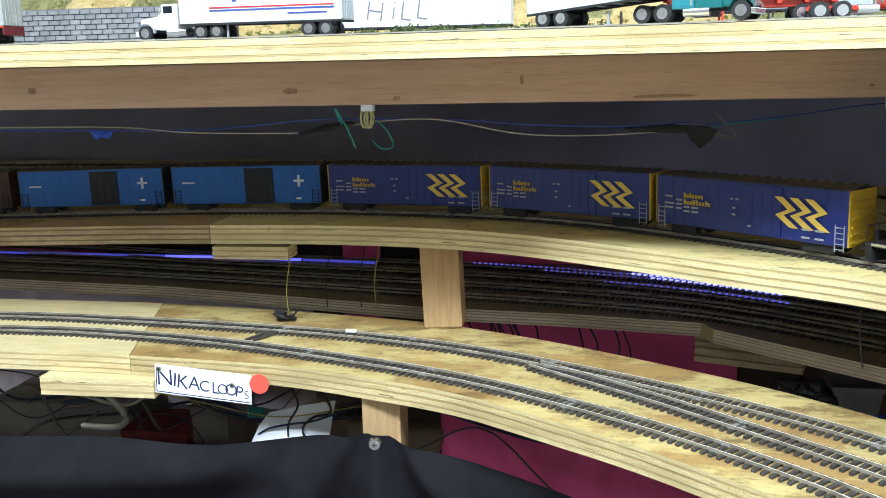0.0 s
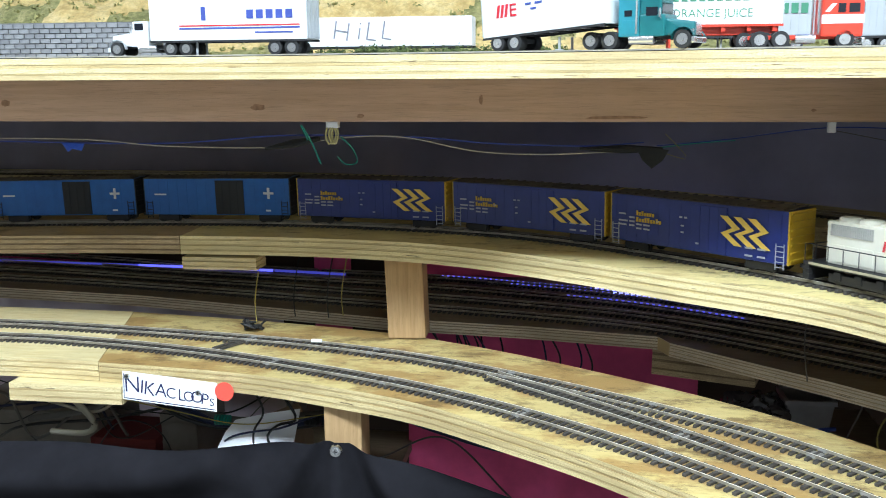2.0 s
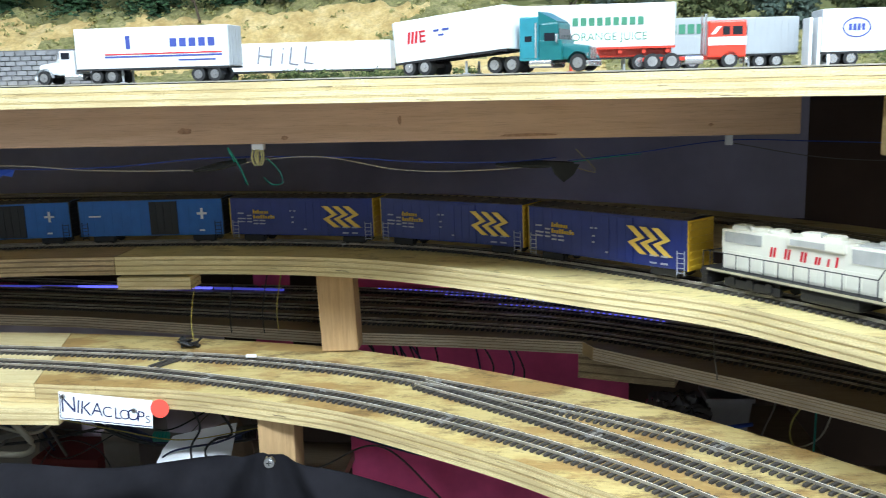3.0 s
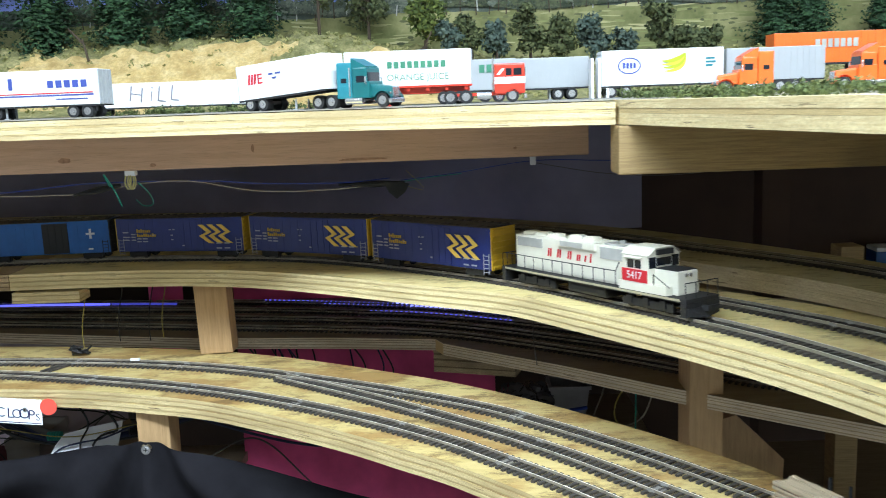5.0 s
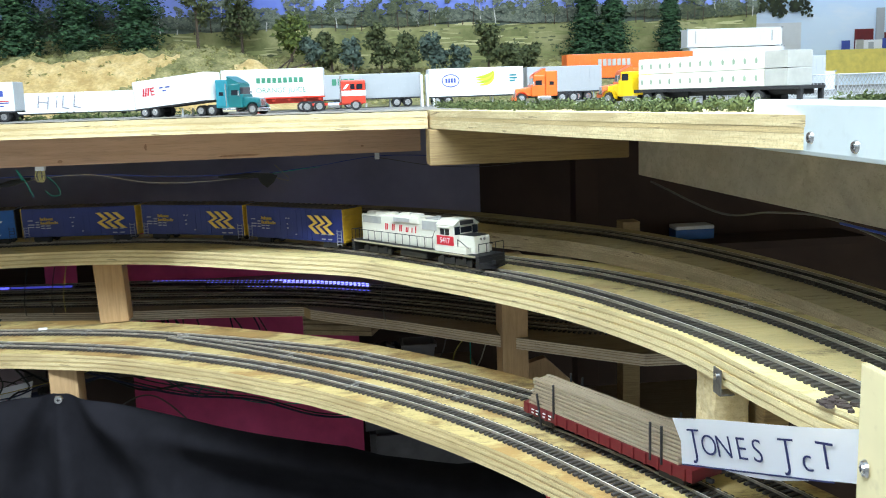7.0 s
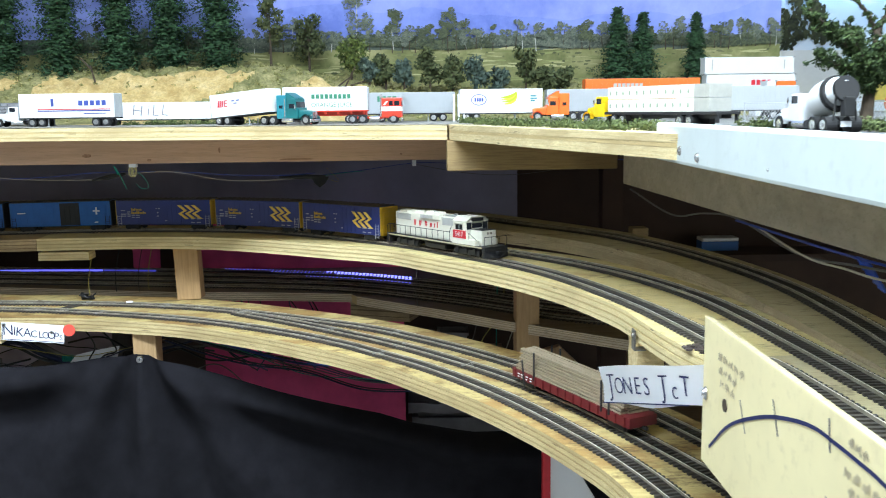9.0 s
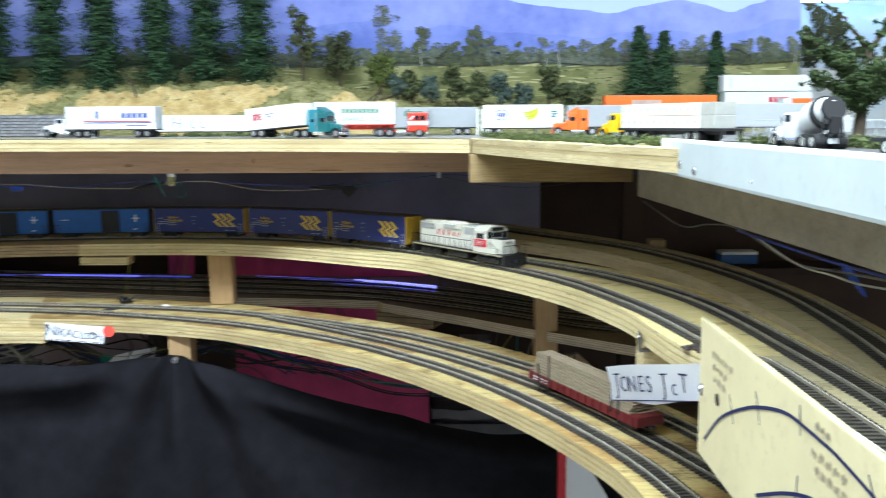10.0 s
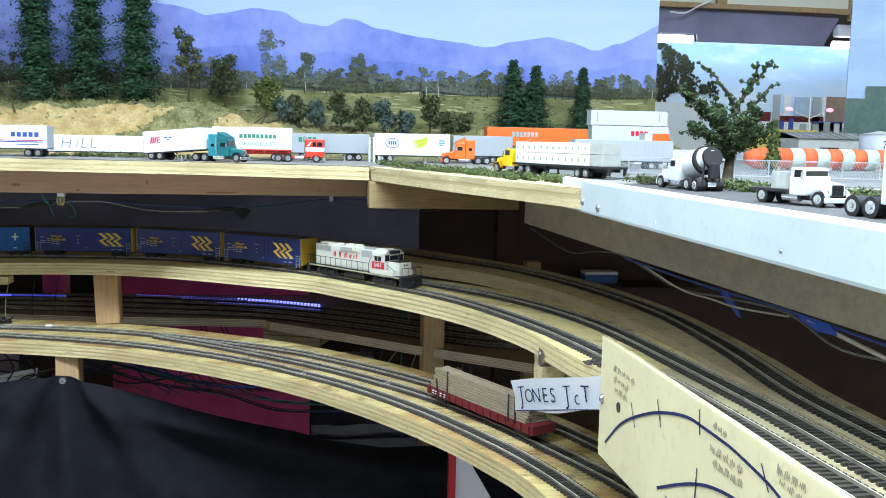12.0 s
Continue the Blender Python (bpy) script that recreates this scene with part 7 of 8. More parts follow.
# ---- under the decks: wires, shelf tracks, cloths, signs and clutter ----
W_BLUE = plain("blue_wire", (0.016, 0.045, 0.30), 0.5)
W_WHITE = plain("cream_wire", (0.42, 0.38, 0.30), 0.5)
W_GREEN = plain("green_wire", (0.01, 0.26, 0.20), 0.4)
W_YELLOW = plain("yellow_wire", (0.40, 0.33, 0.07), 0.5)
W_GREY = plain("grey_wire", (0.11, 0.10, 0.09), 0.5)
TAPE = plain("black_tape", (0.008, 0.008, 0.009), 0.75)
BLUE_TAPE = plain("blue_tape", (0.015, 0.07, 0.45), 0.5)

# wiring under the upper beam
w = thing("wiring_loom", "blue and cream wires strung under the beam", "wiring")
wire("blue_wire", [(-1.0, 0.995, 1.228), (-0.4, 0.992, 1.227), (-0.17, 0.99, 1.225), (-0.06, 0.99, 1.232), (0.0, 0.99, 1.233), (0.08, 0.992, 1.231), (0.14, 0.994, 1.226), (0.22, 0.996, 1.224), (0.27, 1.0, 1.227)], 0.00061, W_BLUE, w)
wire("cream_wire", [(-1.0, 0.99, 1.234), (-0.5, 0.99, 1.229), (-0.25, 0.988, 1.229), (-0.16, 0.988, 1.223), (-0.05, 0.99, 1.222), (0.0, 0.988, 1.230), (0.06, 0.988, 1.232), (0.13, 0.99, 1.219), (0.2, 0.995, 1.217), (0.27, 1.0, 1.221)], 0.00052, W_WHITE, w)
wire("blue_wire", [(0.28, 1.002, 1.224), (0.34, 1.0, 1.230), (0.42, 0.998, 1.240), (0.50, 0.99, 1.238), (0.60, 0.98, 1.236), (0.75, 0.98, 1.243)], 0.00052, W_BLUE, w)
wire("cream_wire", [(0.42, 0.998, 1.238), (0.50, 0.99, 1.224), (0.58, 0.985, 1.222), (0.68, 0.985, 1.236)], 0.00043, W_GREY, w)
wire("green_wire", [(0.27, 1.0, 1.221), (0.31, 1.0, 1.226), (0.345, 1.0, 1.229)], 0.00052, W_GREEN, w)
wire("yellow_wire", [(0.28, 1.0, 1.220), (0.305, 0.998, 1.213), (0.297, 0.998, 1.224), (0.285, 0.998, 1.236)], 0.00035, W_YELLOW, w)
for a, b in (((-0.062, 0.988, 1.221), (-0.012, 0.988, 1.230)), ((0.215, 0.996, 1.222), (0.285, 1.0, 1.221))):
    bm = bmesh.new()
    rod(bm, a, Vector(a).lerp(Vector(b), 0.5), 0.0012, 8, 0.0038)
    rod(bm, Vector(a).lerp(Vector(b), 0.5), b, 0.0038, 8, 0.002)
    part("tape_wrap", bm, TAPE, w)
bm = bmesh.new()
panel(bm, [(0.262, 0.997, 1.224), (0.290, 0.997, 1.221), (0.285, 0.997, 1.212), (0.276, 0.997, 1.205), (0.268, 0.997, 1.212)], (0, -1, 0), 0.0015)
part("tape_flag", bm, TAPE, w)
wire("green_wire", [(-0.022, 0.985, 1.229), (-0.028, 0.985, 1.243), (-0.018, 0.985, 1.226), (-0.010, 0.984, 1.207)], 0.0008, W_GREEN, w, step=0.002)
wire("green_wire", [(0.008, 0.985, 1.232), (0.018, 0.985, 1.222), (0.022, 0.985, 1.210), (0.012, 0.985, 1.208), (0.004, 0.985, 1.215)], 0.0006, W_GREEN, w, step=0.002)
bm = bmesh.new()
box(bm, -0.005, 0.006, 0.983, 0.992, 1.2395, 1.2462, 0.0012)
part("cable_clip", bm, M["paper"], w, "white plastic cable clip")
W_KNOT = plain("pale_yellow_cord", (0.50, 0.45, 0.22), 0.6)
for dx in (-0.002, 0.001, 0.003):
    wire("cord_loop", [(dx - 0.0015, 0.984, 1.241), (dx - 0.003, 0.983, 1.233), (dx, 0.983, 1.2255), (dx + 0.003, 0.984, 1.233), (dx + 0.0015, 0.985, 1.241)], 0.0009, W_KNOT, w, step=0.002)
bm = bmesh.new()
box(bm, 0.416, 0.422, 0.990, 0.9955, 1.236, 1.2462, 0.0008)
part("cable_clip", bm, M["paper"], w)
bm = bmesh.new()
panel(bm, [(-0.254, 0.9852, 1.2258), (-0.232, 0.985, 1.2250), (-0.236, 0.9865, 1.2185), (-0.243, 0.984, 1.2205), (-0.249, 0.986, 1.2175)], (0, -1, 0), 0.001)
part("blue_tape_tag", bm, BLUE_TAPE, w)
w = thing("wiring_loom", "wires and blue tape hanging under the corner joist", "wiring")
wire("grey_wire", [(0.672, 0.66, 1.226), (0.683, 0.52, 1.212), (0.690, 0.44, 1.222), (0.695, 0.36, 1.227), (0.700, 0.24, 1.215), (0.703, 0.15, 1.221), (0.706, 0.06, 1.226), (0.710, 0.0, 1.214), (0.713, -0.08, 1.219), (0.716, -0.3, 1.222)], 0.0009, W_GREY, w)
wire("blue_wire", [(0.688, 0.34, 1.2275), (0.699, 0.21, 1.2255), (0.703, 0.15, 1.2255), (0.706, 0.08, 1.2275), (0.708, 0.02, 1.2270), (0.713, -0.3, 1.2275)], 0.0009, W_BLUE, w)
wire("cream_wire", [(0.692, 0.30, 1.2265), (0.697, 0.22, 1.216), (0.701, 0.17, 1.2165), (0.705, 0.13, 1.2165), (0.709, 0.06, 1.223)], 0.0008, W_WHITE, w)
wire("white_wire", [(0.706, 0.03, 1.2265), (0.711, -0.03, 1.220), (0.715, -0.08, 1.216), (0.718, -0.14, 1.222), (0.72, -0.3, 1.22)], 0.0015, W_WHITE, w)
bm = bmesh.new()
for k in range(5):
    c = Vector((0.7035 + 0.001 * k, 0.150 - 0.003 * k, 1.2245 - 0.0032 * k))
    panel(bm, [c + Vector((0, 0.008 - 0.002 * k, 0.002)), c + Vector((0, -0.006, 0.002)), c + Vector((0.003, -0.009 + 0.001 * k, -0.004)), c + Vector((0.002, 0.002, -0.006 + 0.001 * k))], (-1, 0, 0.1), 0.0014)
part("blue_tape_tag", bm, BLUE_TAPE, w)
bm = bmesh.new()
panel(bm, [(0.706, 0.045, 1.2285), (0.707, 0.005, 1.2285), (0.708, -0.002, 1.2225), (0.707, 0.020, 1.2210), (0.706, 0.038, 1.2250)], (-1, 0, 0.1), 0.0014)
part("blue_tape_tag", bm, BLUE_TAPE, w)

BROWN = paint("brown_panelling", (0.060, 0.034, 0.024), 0.85, vary=0.3, scale=5)
# dark sheet and back wall behind the train
bm = bmesh.new()
box(bm, -1.3, 0.621, 1.455, 1.459, 1.100, 1.2815)
tagged(part("dark_sheet", bm, M["dark_sheet"]), "dark grey sheet hung behind the train", "sheet")
bm = bmesh.new()
box(bm, 0.775, 0.815, 1.36, 1.40, 0.0, 1.2815, 0.001)
tagged(part("post", bm, BROWN), "old dark post under the corner deck", "post", "deck posts")
bm = bmesh.new()
box(bm, -1.4, 2.3, 1.62, 1.64, 0.0, 1.2815)
tagged(part("wall_panel", bm, BROWN), "dark brown panelled wall behind the benchwork", "wall", kind="structure")

# tracks on the old shelf, and the blue light strip
for off in (0.050, 0.105, 0.160, 0.215):
    ln = smooth_line([(-1.1, 1.36 + off, 1.003), (-0.6, 1.325 + off * 0.95, 1.003), (-0.344, 1.298 + off * 0.85, 1.003), (-0.006, 1.228 + off, 1.003), (0.16, 1.20 + off * 0.95, 1.003), (0.32, 1.155 + off * 0.9, 1.003), (0.5, 1.03 + off, 1.003), (0.70, 0.88 + off, 1.003), (0.98, 0.85 + off, 1.003)], 0.005)
    track("dusty track on the old shelf", ln, 0.005, single=False)
# the first glows on the strip and in rail reflections, the third only in reflections
LED_GLINT = glow("blue_led_and_rail_glint", (0.13, 0.14, 1.0), 1.5)
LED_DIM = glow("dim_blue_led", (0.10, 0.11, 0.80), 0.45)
GLINT = glow("blue_rail_glint", (0.22, 0.24, 1.0), 3.2)
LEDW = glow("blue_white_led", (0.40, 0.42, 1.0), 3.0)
t = thing("led_strip", "blue light strip along the back of the shelf", "light strip")
for m, run in ((LED_DIM, [(-0.95, 1.488, 1.0), (-0.579, 1.473, 1.0), (-0.43, 1.467, 1.0)]), (LED_GLINT, [(-0.429, 1.467, 1.0), (-0.33, 1.462, 1.0), (-0.215, 1.452, 1.0)]), (LED_DIM, [(-0.214, 1.452, 1.0), (-0.16, 1.446, 1.0), (-0.105, 1.438, 1.0)])):
    bm = bmesh.new()
    sweep(bm, smooth_line(run, 0.004), 0.0015, 0.0046, 0.0076)
    part("strip", bm, m, t)
# blue reflections on the rails at the shelf bend, built as glowing dashes, brightest at the far end
for off, x0, x1, m in ((0.224, 0.03, 0.24, LED_GLINT), (0.224, 0.24, 0.405, GLINT), (0.207, 0.13, 0.26, LED_GLINT), (0.207, 0.26, 0.41, GLINT), (0.168, 0.20, 0.41, LED_GLINT)):
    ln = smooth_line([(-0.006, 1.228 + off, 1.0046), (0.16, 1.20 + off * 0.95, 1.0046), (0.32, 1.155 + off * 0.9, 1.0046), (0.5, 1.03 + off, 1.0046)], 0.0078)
    near = x0 > 0.2 and m is GLINT
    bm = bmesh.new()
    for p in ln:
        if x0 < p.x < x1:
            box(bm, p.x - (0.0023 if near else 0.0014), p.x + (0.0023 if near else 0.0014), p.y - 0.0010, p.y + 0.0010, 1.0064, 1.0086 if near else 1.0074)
    tagged(part("rail_glint_row", bm, m, t), kind="stuff")
t = thing("shelf_light", "small bright strip light seen past the train", "light strip")
bm = bmesh.new()
box(bm, 0.22, 0.43, 1.450, 1.453, 1.078, 1.0855)
part("strip", bm, LEDW, t)
# pale and blue model car on a far shelf
t = thing("far_railcar", "blue model railcar with white roof on a far shelf", "model railcar")
bm = bmesh.new()
box(bm, 1.03, 1.11, 1.56, 1.60, 1.010, 1.030, 0.001)
part("body", bm, C["sky_blue"], t)
bm = bmesh.new()
box(bm, 1.03, 1.11, 1.558, 1.602, 1.030, 1.038, 0.003)
part("roof", bm, C["trailer_white"], t)
bm = bmesh.new()
box(bm, 0.95, 1.4, 1.50, 1.615, 0.995, 1.0095)
tagged(part("plywood_shelf", bm, BROWN), "short old shelf far under the corner", "shelf")

# crimson cloths behind the posts
def cloth(x0, x1, y, z0, z1, folds, amp, label, mat):
    bm = bmesh.new()
    n = int((x1 - x0) / 0.006) + 2
    cols = []
    for i in range(n + 1):
        x = x0 + (x1 - x0) * i / n
        cols.append([bm.verts.new((x, y + amp * math.sin(folds * x) + 0.5 * amp * math.sin(folds * 2.3 * x + j), z0 + (z1 - z0) * j / 6)) for j in range(7)])
    for a, b in zip(cols, cols[1:]):
        for j in range(6):
            bm.faces.new((a[j], b[j], b[j + 1], a[j + 1]))
    return tagged(part("cloth", bm, mat, None, "", True), label, "cloth", "crimson cloths")


cloth(-0.024, 0.388, 1.470, 0.25, 1.099, 60, 0.004, "crimson cloth hanging behind the benchwork", M["magenta"])
cloth(-0.160, -0.106, 1.470, 0.90, 1.099, 90, 0.004, "narrow strip of crimson cloth", M["magenta"])
cloth(-1.0, -0.56, 1.535, 0.45, 1.10, 60, 0.004, "crimson cloth at the end of the shelf", M["magenta"])

# black curtain gathered at a screw on the lower post
bm = bmesh.new()
PX, PZ = 0.005, 0.964


def curtain_top(x):
    """Height of the hanging edge: nearly level one side of the screw, sagging away on the other."""
    if x < PX:
        return PZ - 0.020 * (1 - math.exp(-(PX - x) / 0.10)) - 0.0015 * math.sin(30 * x)
    d = x - PX
    return max(PZ - 0.345 * d + 0.17 * d * d, PZ - 0.112 - 0.02 * (d - 0.45))


cols = []
NC, NR = 300, 40
for i in range(NC + 1):
    x = -0.9 + 1.75 * i / NC
    zt = curtain_top(x)
    col = []
    for j in range(NR + 1):
        z = zt + (0.40 - zt) * (j / NR) ** 1.8
        s = zt - z
        a = math.atan2(x - PX, PZ + 0.03 - z)
        r = math.hypot(x - PX, PZ + 0.03 - z)
        side = 0.35 + 0.65 / (1 + (a / 0.7) ** 4)
        fold = 0.019 * min(1.0, r / 0.15) * side * math.sin(10.0 * a + 1.4 + 1.3 * noise.noise(Vector((x * 4, z * 4, 0)))) + 0.007 * noise.noise(Vector((x * 9, z * 6, 2)))
        # the slack edge rolls over, with a hollow below it
        slack = min(1.0, abs(x - PX) / 0.16) * (1.0 if x > PX else 0.7)
        roll = slack * (0.020 * math.exp(-((s - 0.028) / 0.020) ** 2) - 0.016 * math.exp(-((s - 0.085) / 0.030) ** 2) - 0.014 * math.exp(-(s / 0.010) ** 2))
        ahead = 0.052 * min(1.0, max(0.0, (x - 0.36) / 0.14))
        col.append(bm.verts.new((x, 0.950 - fold - roll - ahead, z)))
    cols.append(col)
for a, b in zip(cols, cols[1:]):
    for j in range(NR):
        bm.faces.new((a[j], b[j], b[j + 1], a[j + 1]))
tagged(part("curtain", bm, M["black_cloth"], None, "", True), "black cloth curtain screwed under the lower deck", "curtain")


def screw(name, x, y, z, n, r, label):
    t = thing(name, label, "screw", "screws")
    n = Vector(n).normalized()
    p = Vector((x, y, z))
    bm = bmesh.new()
    rod(bm, p, p + n * r * 0.35, r, 18, r * 0.8)
    part("washer", bm, M["chrome"], t)
    bm = bmesh.new()
    q = p + n * r * 0.35
    m = Matrix.Translation(q) @ n.to_track_quat("Z", "Y").to_matrix().to_4x4()
    rod(bm, q, q + n * r * 0.15, r * 0.5, 12)
    part("head", bm, C["rim"], t)
    bm = bmesh.new()
    box(bm, -r * 0.35, r * 0.35, -r * 0.07, r * 0.07, r * 0.12, r * 0.20, 0, m)
    box(bm, -r * 0.07, r * 0.07, -r * 0.35, r * 0.35, r * 0.12, r * 0.20, 0, m)
    part("slot", bm, M["black"], t)
    return t


screw("washer_screw", 0.005, 0.9475, 0.9555, (0, -1, 0.1), 0.0062, "silver washer screw holding the curtain")
screw("screw", 0.612, 0.2375, 1.2895, (-1, 0, 0), 0.0034, "small screw in the white fascia")
screw("screw", 0.612, 0.195, 1.2870, (-1, 0, 0), 0.0034, "small screw in the white fascia")
screw("screw", 0.6121, 0.070, 1.2870, (-1, 0, 0), 0.0010, "small screw in the white fascia")
screw("screw", 0.6121, -0.100, 1.2880, (-1, 0, 0), 0.0014, "small screw in the white fascia")

# signs
def sign_frame(tl, tr, bl):
    tl, tr, bl = Vector(tl), Vector(tr), Vector(bl)
    x = (tr - tl).normalized()
    n = x.cross(tl - bl).normalized()
    y = n.cross(x)
    m = Matrix((x, y, n)).transposed().to_4x4()
    m.translation = bl + (tl - bl) * 0.5 + (tr - tl) * 0.5
    return m, (tr - tl).length, (tl - bl).length


m, sw, sh = sign_frame((-0.2165, 0.9935, 1.0065), (-0.1185, 0.985, 1.001), (-0.2175, 0.9935, 0.978))
t = thing("paper_sign", "white hand-lettered paper sign on the lower deck edge", "sign")
t.matrix_basis = m
bm = bmesh.new()
box(bm, -sw / 2, sw / 2, -sh / 2, sh / 2, -0.0002, 0.0004)
part("paper", bm, M["paper"], t)
for ch, x, y, s, r in (("N", -0.039, 0.000, 0.021, 0.05), ("I", -0.0285, -0.001, 0.018, -0.08), ("K", -0.0205, -0.002, 0.018, -0.1), ("A", -0.0085, -0.002, 0.017, -0.05), ("C", 0.002, -0.0035, 0.014, 0.0), ("L", 0.013, -0.004, 0.015, 0.0), ("O", 0.0205, -0.0045, 0.013, 0.0), ("O", 0.029, -0.004, 0.0145, 0.0), ("P", 0.037, -0.005, 0.0145, -0.1), ("S", 0.0445, -0.007, 0.010, 0.0)):
    text_on(t, "letter", ch, s * 1.12, M["ink"], Matrix.Translation((x, y + 0.0012, 0.0006)) @ Matrix.Rotation(r, 4, "Z"), thin=0.008)
bm = bmesh.new()
box(bm, -sw / 2 + 0.002, sw / 2 - 0.001, -sh / 2 + 0.0012, -sh / 2 + 0.0020, 0.0004, 0.0006)
box(bm, -sw / 2 + 0.001, -sw / 2 + 0.0018, -sh / 2 + 0.001, sh / 2 - 0.002, 0.0004, 0.0006)
part("ink_border", bm, M["ink"], t)
for x, y in ((-0.0445, 0.0095), (0.0305, 0.0025)):
    bm = bmesh.new()
    rod(bm, (x, y, 0.0004), (x, y, 0.0018), 0.0030, 14, 0.0024)
    scr = part("screw_head", bm, M["chrome"], t)
    bm = bmesh.new()
    box(bm, x - 0.0018, x + 0.0018, y - 0.0004, y + 0.0004, 0.0017, 0.0020)
    box(bm, x - 0.0004, x + 0.0004, y - 0.0018, y + 0.0018, 0.0017, 0.0020)
    part("slot", bm, M["black"], scr)
t = thing("round_sticker", "round fluorescent red sticker on the deck edge", "sticker")
bm = bmesh.new()
rod(bm, (-0.1105, 0.9835, 0.9935), (-0.1105, 0.9825, 0.9935), 0.0092, 28)
part("disc", bm, plain("fluorescent_red", (0.95, 0.10, 0.07), 0.5), t)

m, sw, sh = sign_frame((0.575, 0.336, 1.107), (0.6205, 0.199, 1.1475), (0.580, 0.326, 1.079))
t = thing("paper_sign", "white paper strip sign hanging off the yellow board", "sign")
t.matrix_basis = m
bm = bmesh.new()
prev = None
for k in range(25):
    f = k / 24
    z = 0.006 * math.sin(math.pi * f) * 0.6
    notch = 0.006 * abs(math.sin(7 * f)) if f < 0.02 else 0
    row = [bm.verts.new(((f - 0.5) * sw, -sh / 2 + 0.0015 * math.sin(9 * f), z)), bm.verts.new(((f - 0.5) * sw + (0.004 if k == 0 else 0), 0.0, z)), bm.verts.new(((f - 0.5) * sw, sh / 2 + 0.001 * math.sin(5 * f), z))]
    if prev:
        for j in (0, 1):
            bm.faces.new((prev[j], row[j], row[j + 1], prev[j + 1]))
    prev = row
bmesh.ops.solidify(bm, geom=bm.faces[:], thickness=0.0003)
part("paper", bm, M["paper"], t)
for ch, x, y, s in (("J", -0.0545, 0.0, 0.0240), ("O", -0.0400, -0.0005, 0.0185), ("N", -0.0255, -0.0005, 0.0195), ("E", -0.0100, -0.0005, 0.0195), ("S", 0.0030, -0.001, 0.0195), ("J", 0.0255, -0.001, 0.0230), ("c", 0.0385, -0.0035, 0.0195), ("T", 0.0515, -0.001, 0.0215)):
    lift = 0.0008 + 0.0036 * math.sin(math.pi * (x / sw + 0.5))
    text_on(t, "letter", ch, s, M["ink"], Matrix.Translation((x, y, lift)) @ Matrix.Rotation(random.uniform(-0.10, 0.02), 4, "Z"), thin=0.013)
    if ch == "J":
        bm = bmesh.new()
        box(bm, x - 0.0050, x + 0.0062, y + s * 0.335, y + s * 0.335 + 0.0011, lift - 0.0001, lift + 0.0001)
        part("letter_bar", bm, M["ink"], t)
bm = bmesh.new()
box(bm, -sw / 2 + 0.006, sw / 2 - 0.02, -sh / 2 + 0.0012, -sh / 2 + 0.0020, 0.0036, 0.0042)
part("ink_border", bm, M["ink"], t)
screw("pan_screw", 0.6208, 0.190, 1.1295, (-1, 0.2, 0), 0.0048, "silver screw holding the paper strip")
bm = bmesh.new()
rod(bm, (0.6212, 0.151, 1.1335), (0.6204, 0.151, 1.1335), 0.0042, 14)
tagged(part("knot_hole", bm, G["bark"]), "dark knot in the yellow board", "knot")

# pen curves and faint pencil notes on the yellow board
t = thing("pen_drawing", "dark pen curves with cross ticks on the board", "drawing")
BX = 0.6204


def stroke(name, pts, w, mat):
    line = smooth_line([(BX, y, z) for y, z in pts], 0.004 if w > 0.0005 else 0.0012)
    bm = bmesh.new()
    prev = None
    for i, p in enumerate(line):
        d = (line[min(i + 1, len(line) - 1)] - line[max(i - 1, 0)]).normalized()
        n = Vector((0, -d.z, d.y)) * w
        row = [bm.verts.new(p + n), bm.verts.new(p - n)]
        if prev:
            bm.faces.new((prev[0], row[0], row[1], prev[1]))
        prev = row
    return part(name, bm, mat, t)


PEN1 = [(0.179, 1.096), (0.141, 1.124), (0.092, 1.146), (0.055, 1.158), (0.021, 1.1655), (-0.005, 1.1665), (-0.03, 1.1665), (-0.047, 1.1660), (-0.085, 1.162), (-0.103, 1.158), (-0.14, 1.148)]
PEN2 = [(0.065, 1.101), (0.027, 1.118), (0.001, 1.128), (-0.022, 1.1345), (-0.052, 1.139), (-0.085, 1.140)]
TICKS = [((0.123, 1.146), (0.112, 1.128)), ((0.072, 1.163), (0.063, 1.145)), ((0.003, 1.176), (0.000, 1.157)), ((-0.078, 1.170), (-0.090, 1.154)), ((0.002, 1.138), (0.003, 1.118))]
stroke("curve", PEN1, 0.0011, M["ink"])
stroke("curve", PEN2, 0.0011, M["ink"])
for a, b in TICKS:
    stroke("tick", [a, ((a[0] + b[0]) / 2, (a[1] + b[1]) / 2), b], 0.0006, M["ink"])
PENCIL = plain("pencil", (0.40, 0.34, 0.23), 0.8)
rng = random.Random(5)
for y0, z0, n, w in ((0.165, 1.162, 5, 0.050), (0.163, 1.154, 4, 0.035), (0.160, 1.146, 3, 0.03), (-0.018, 1.172, 3, 0.020), (-0.015, 1.158, 5, 0.045), (-0.02, 1.150, 5, 0.04), (-0.095, 1.173, 4, 0.03), (-0.098, 1.167, 6, 0.05), (-0.10, 1.151, 5, 0.045), (-0.10, 1.143, 4, 0.03), (0.05, 1.100, 5, 0.03)):
    for k in range(n):
        y = y0 - w * k / n
        zig = [(y - w / n * 0.72 * q / 6, z0 + rng.uniform(0.0010, 0.0034) * (1 if q % 2 else -1)) for q in range(7)]
        stroke("pencil_scribble", zig, 0.00042, PENCIL)


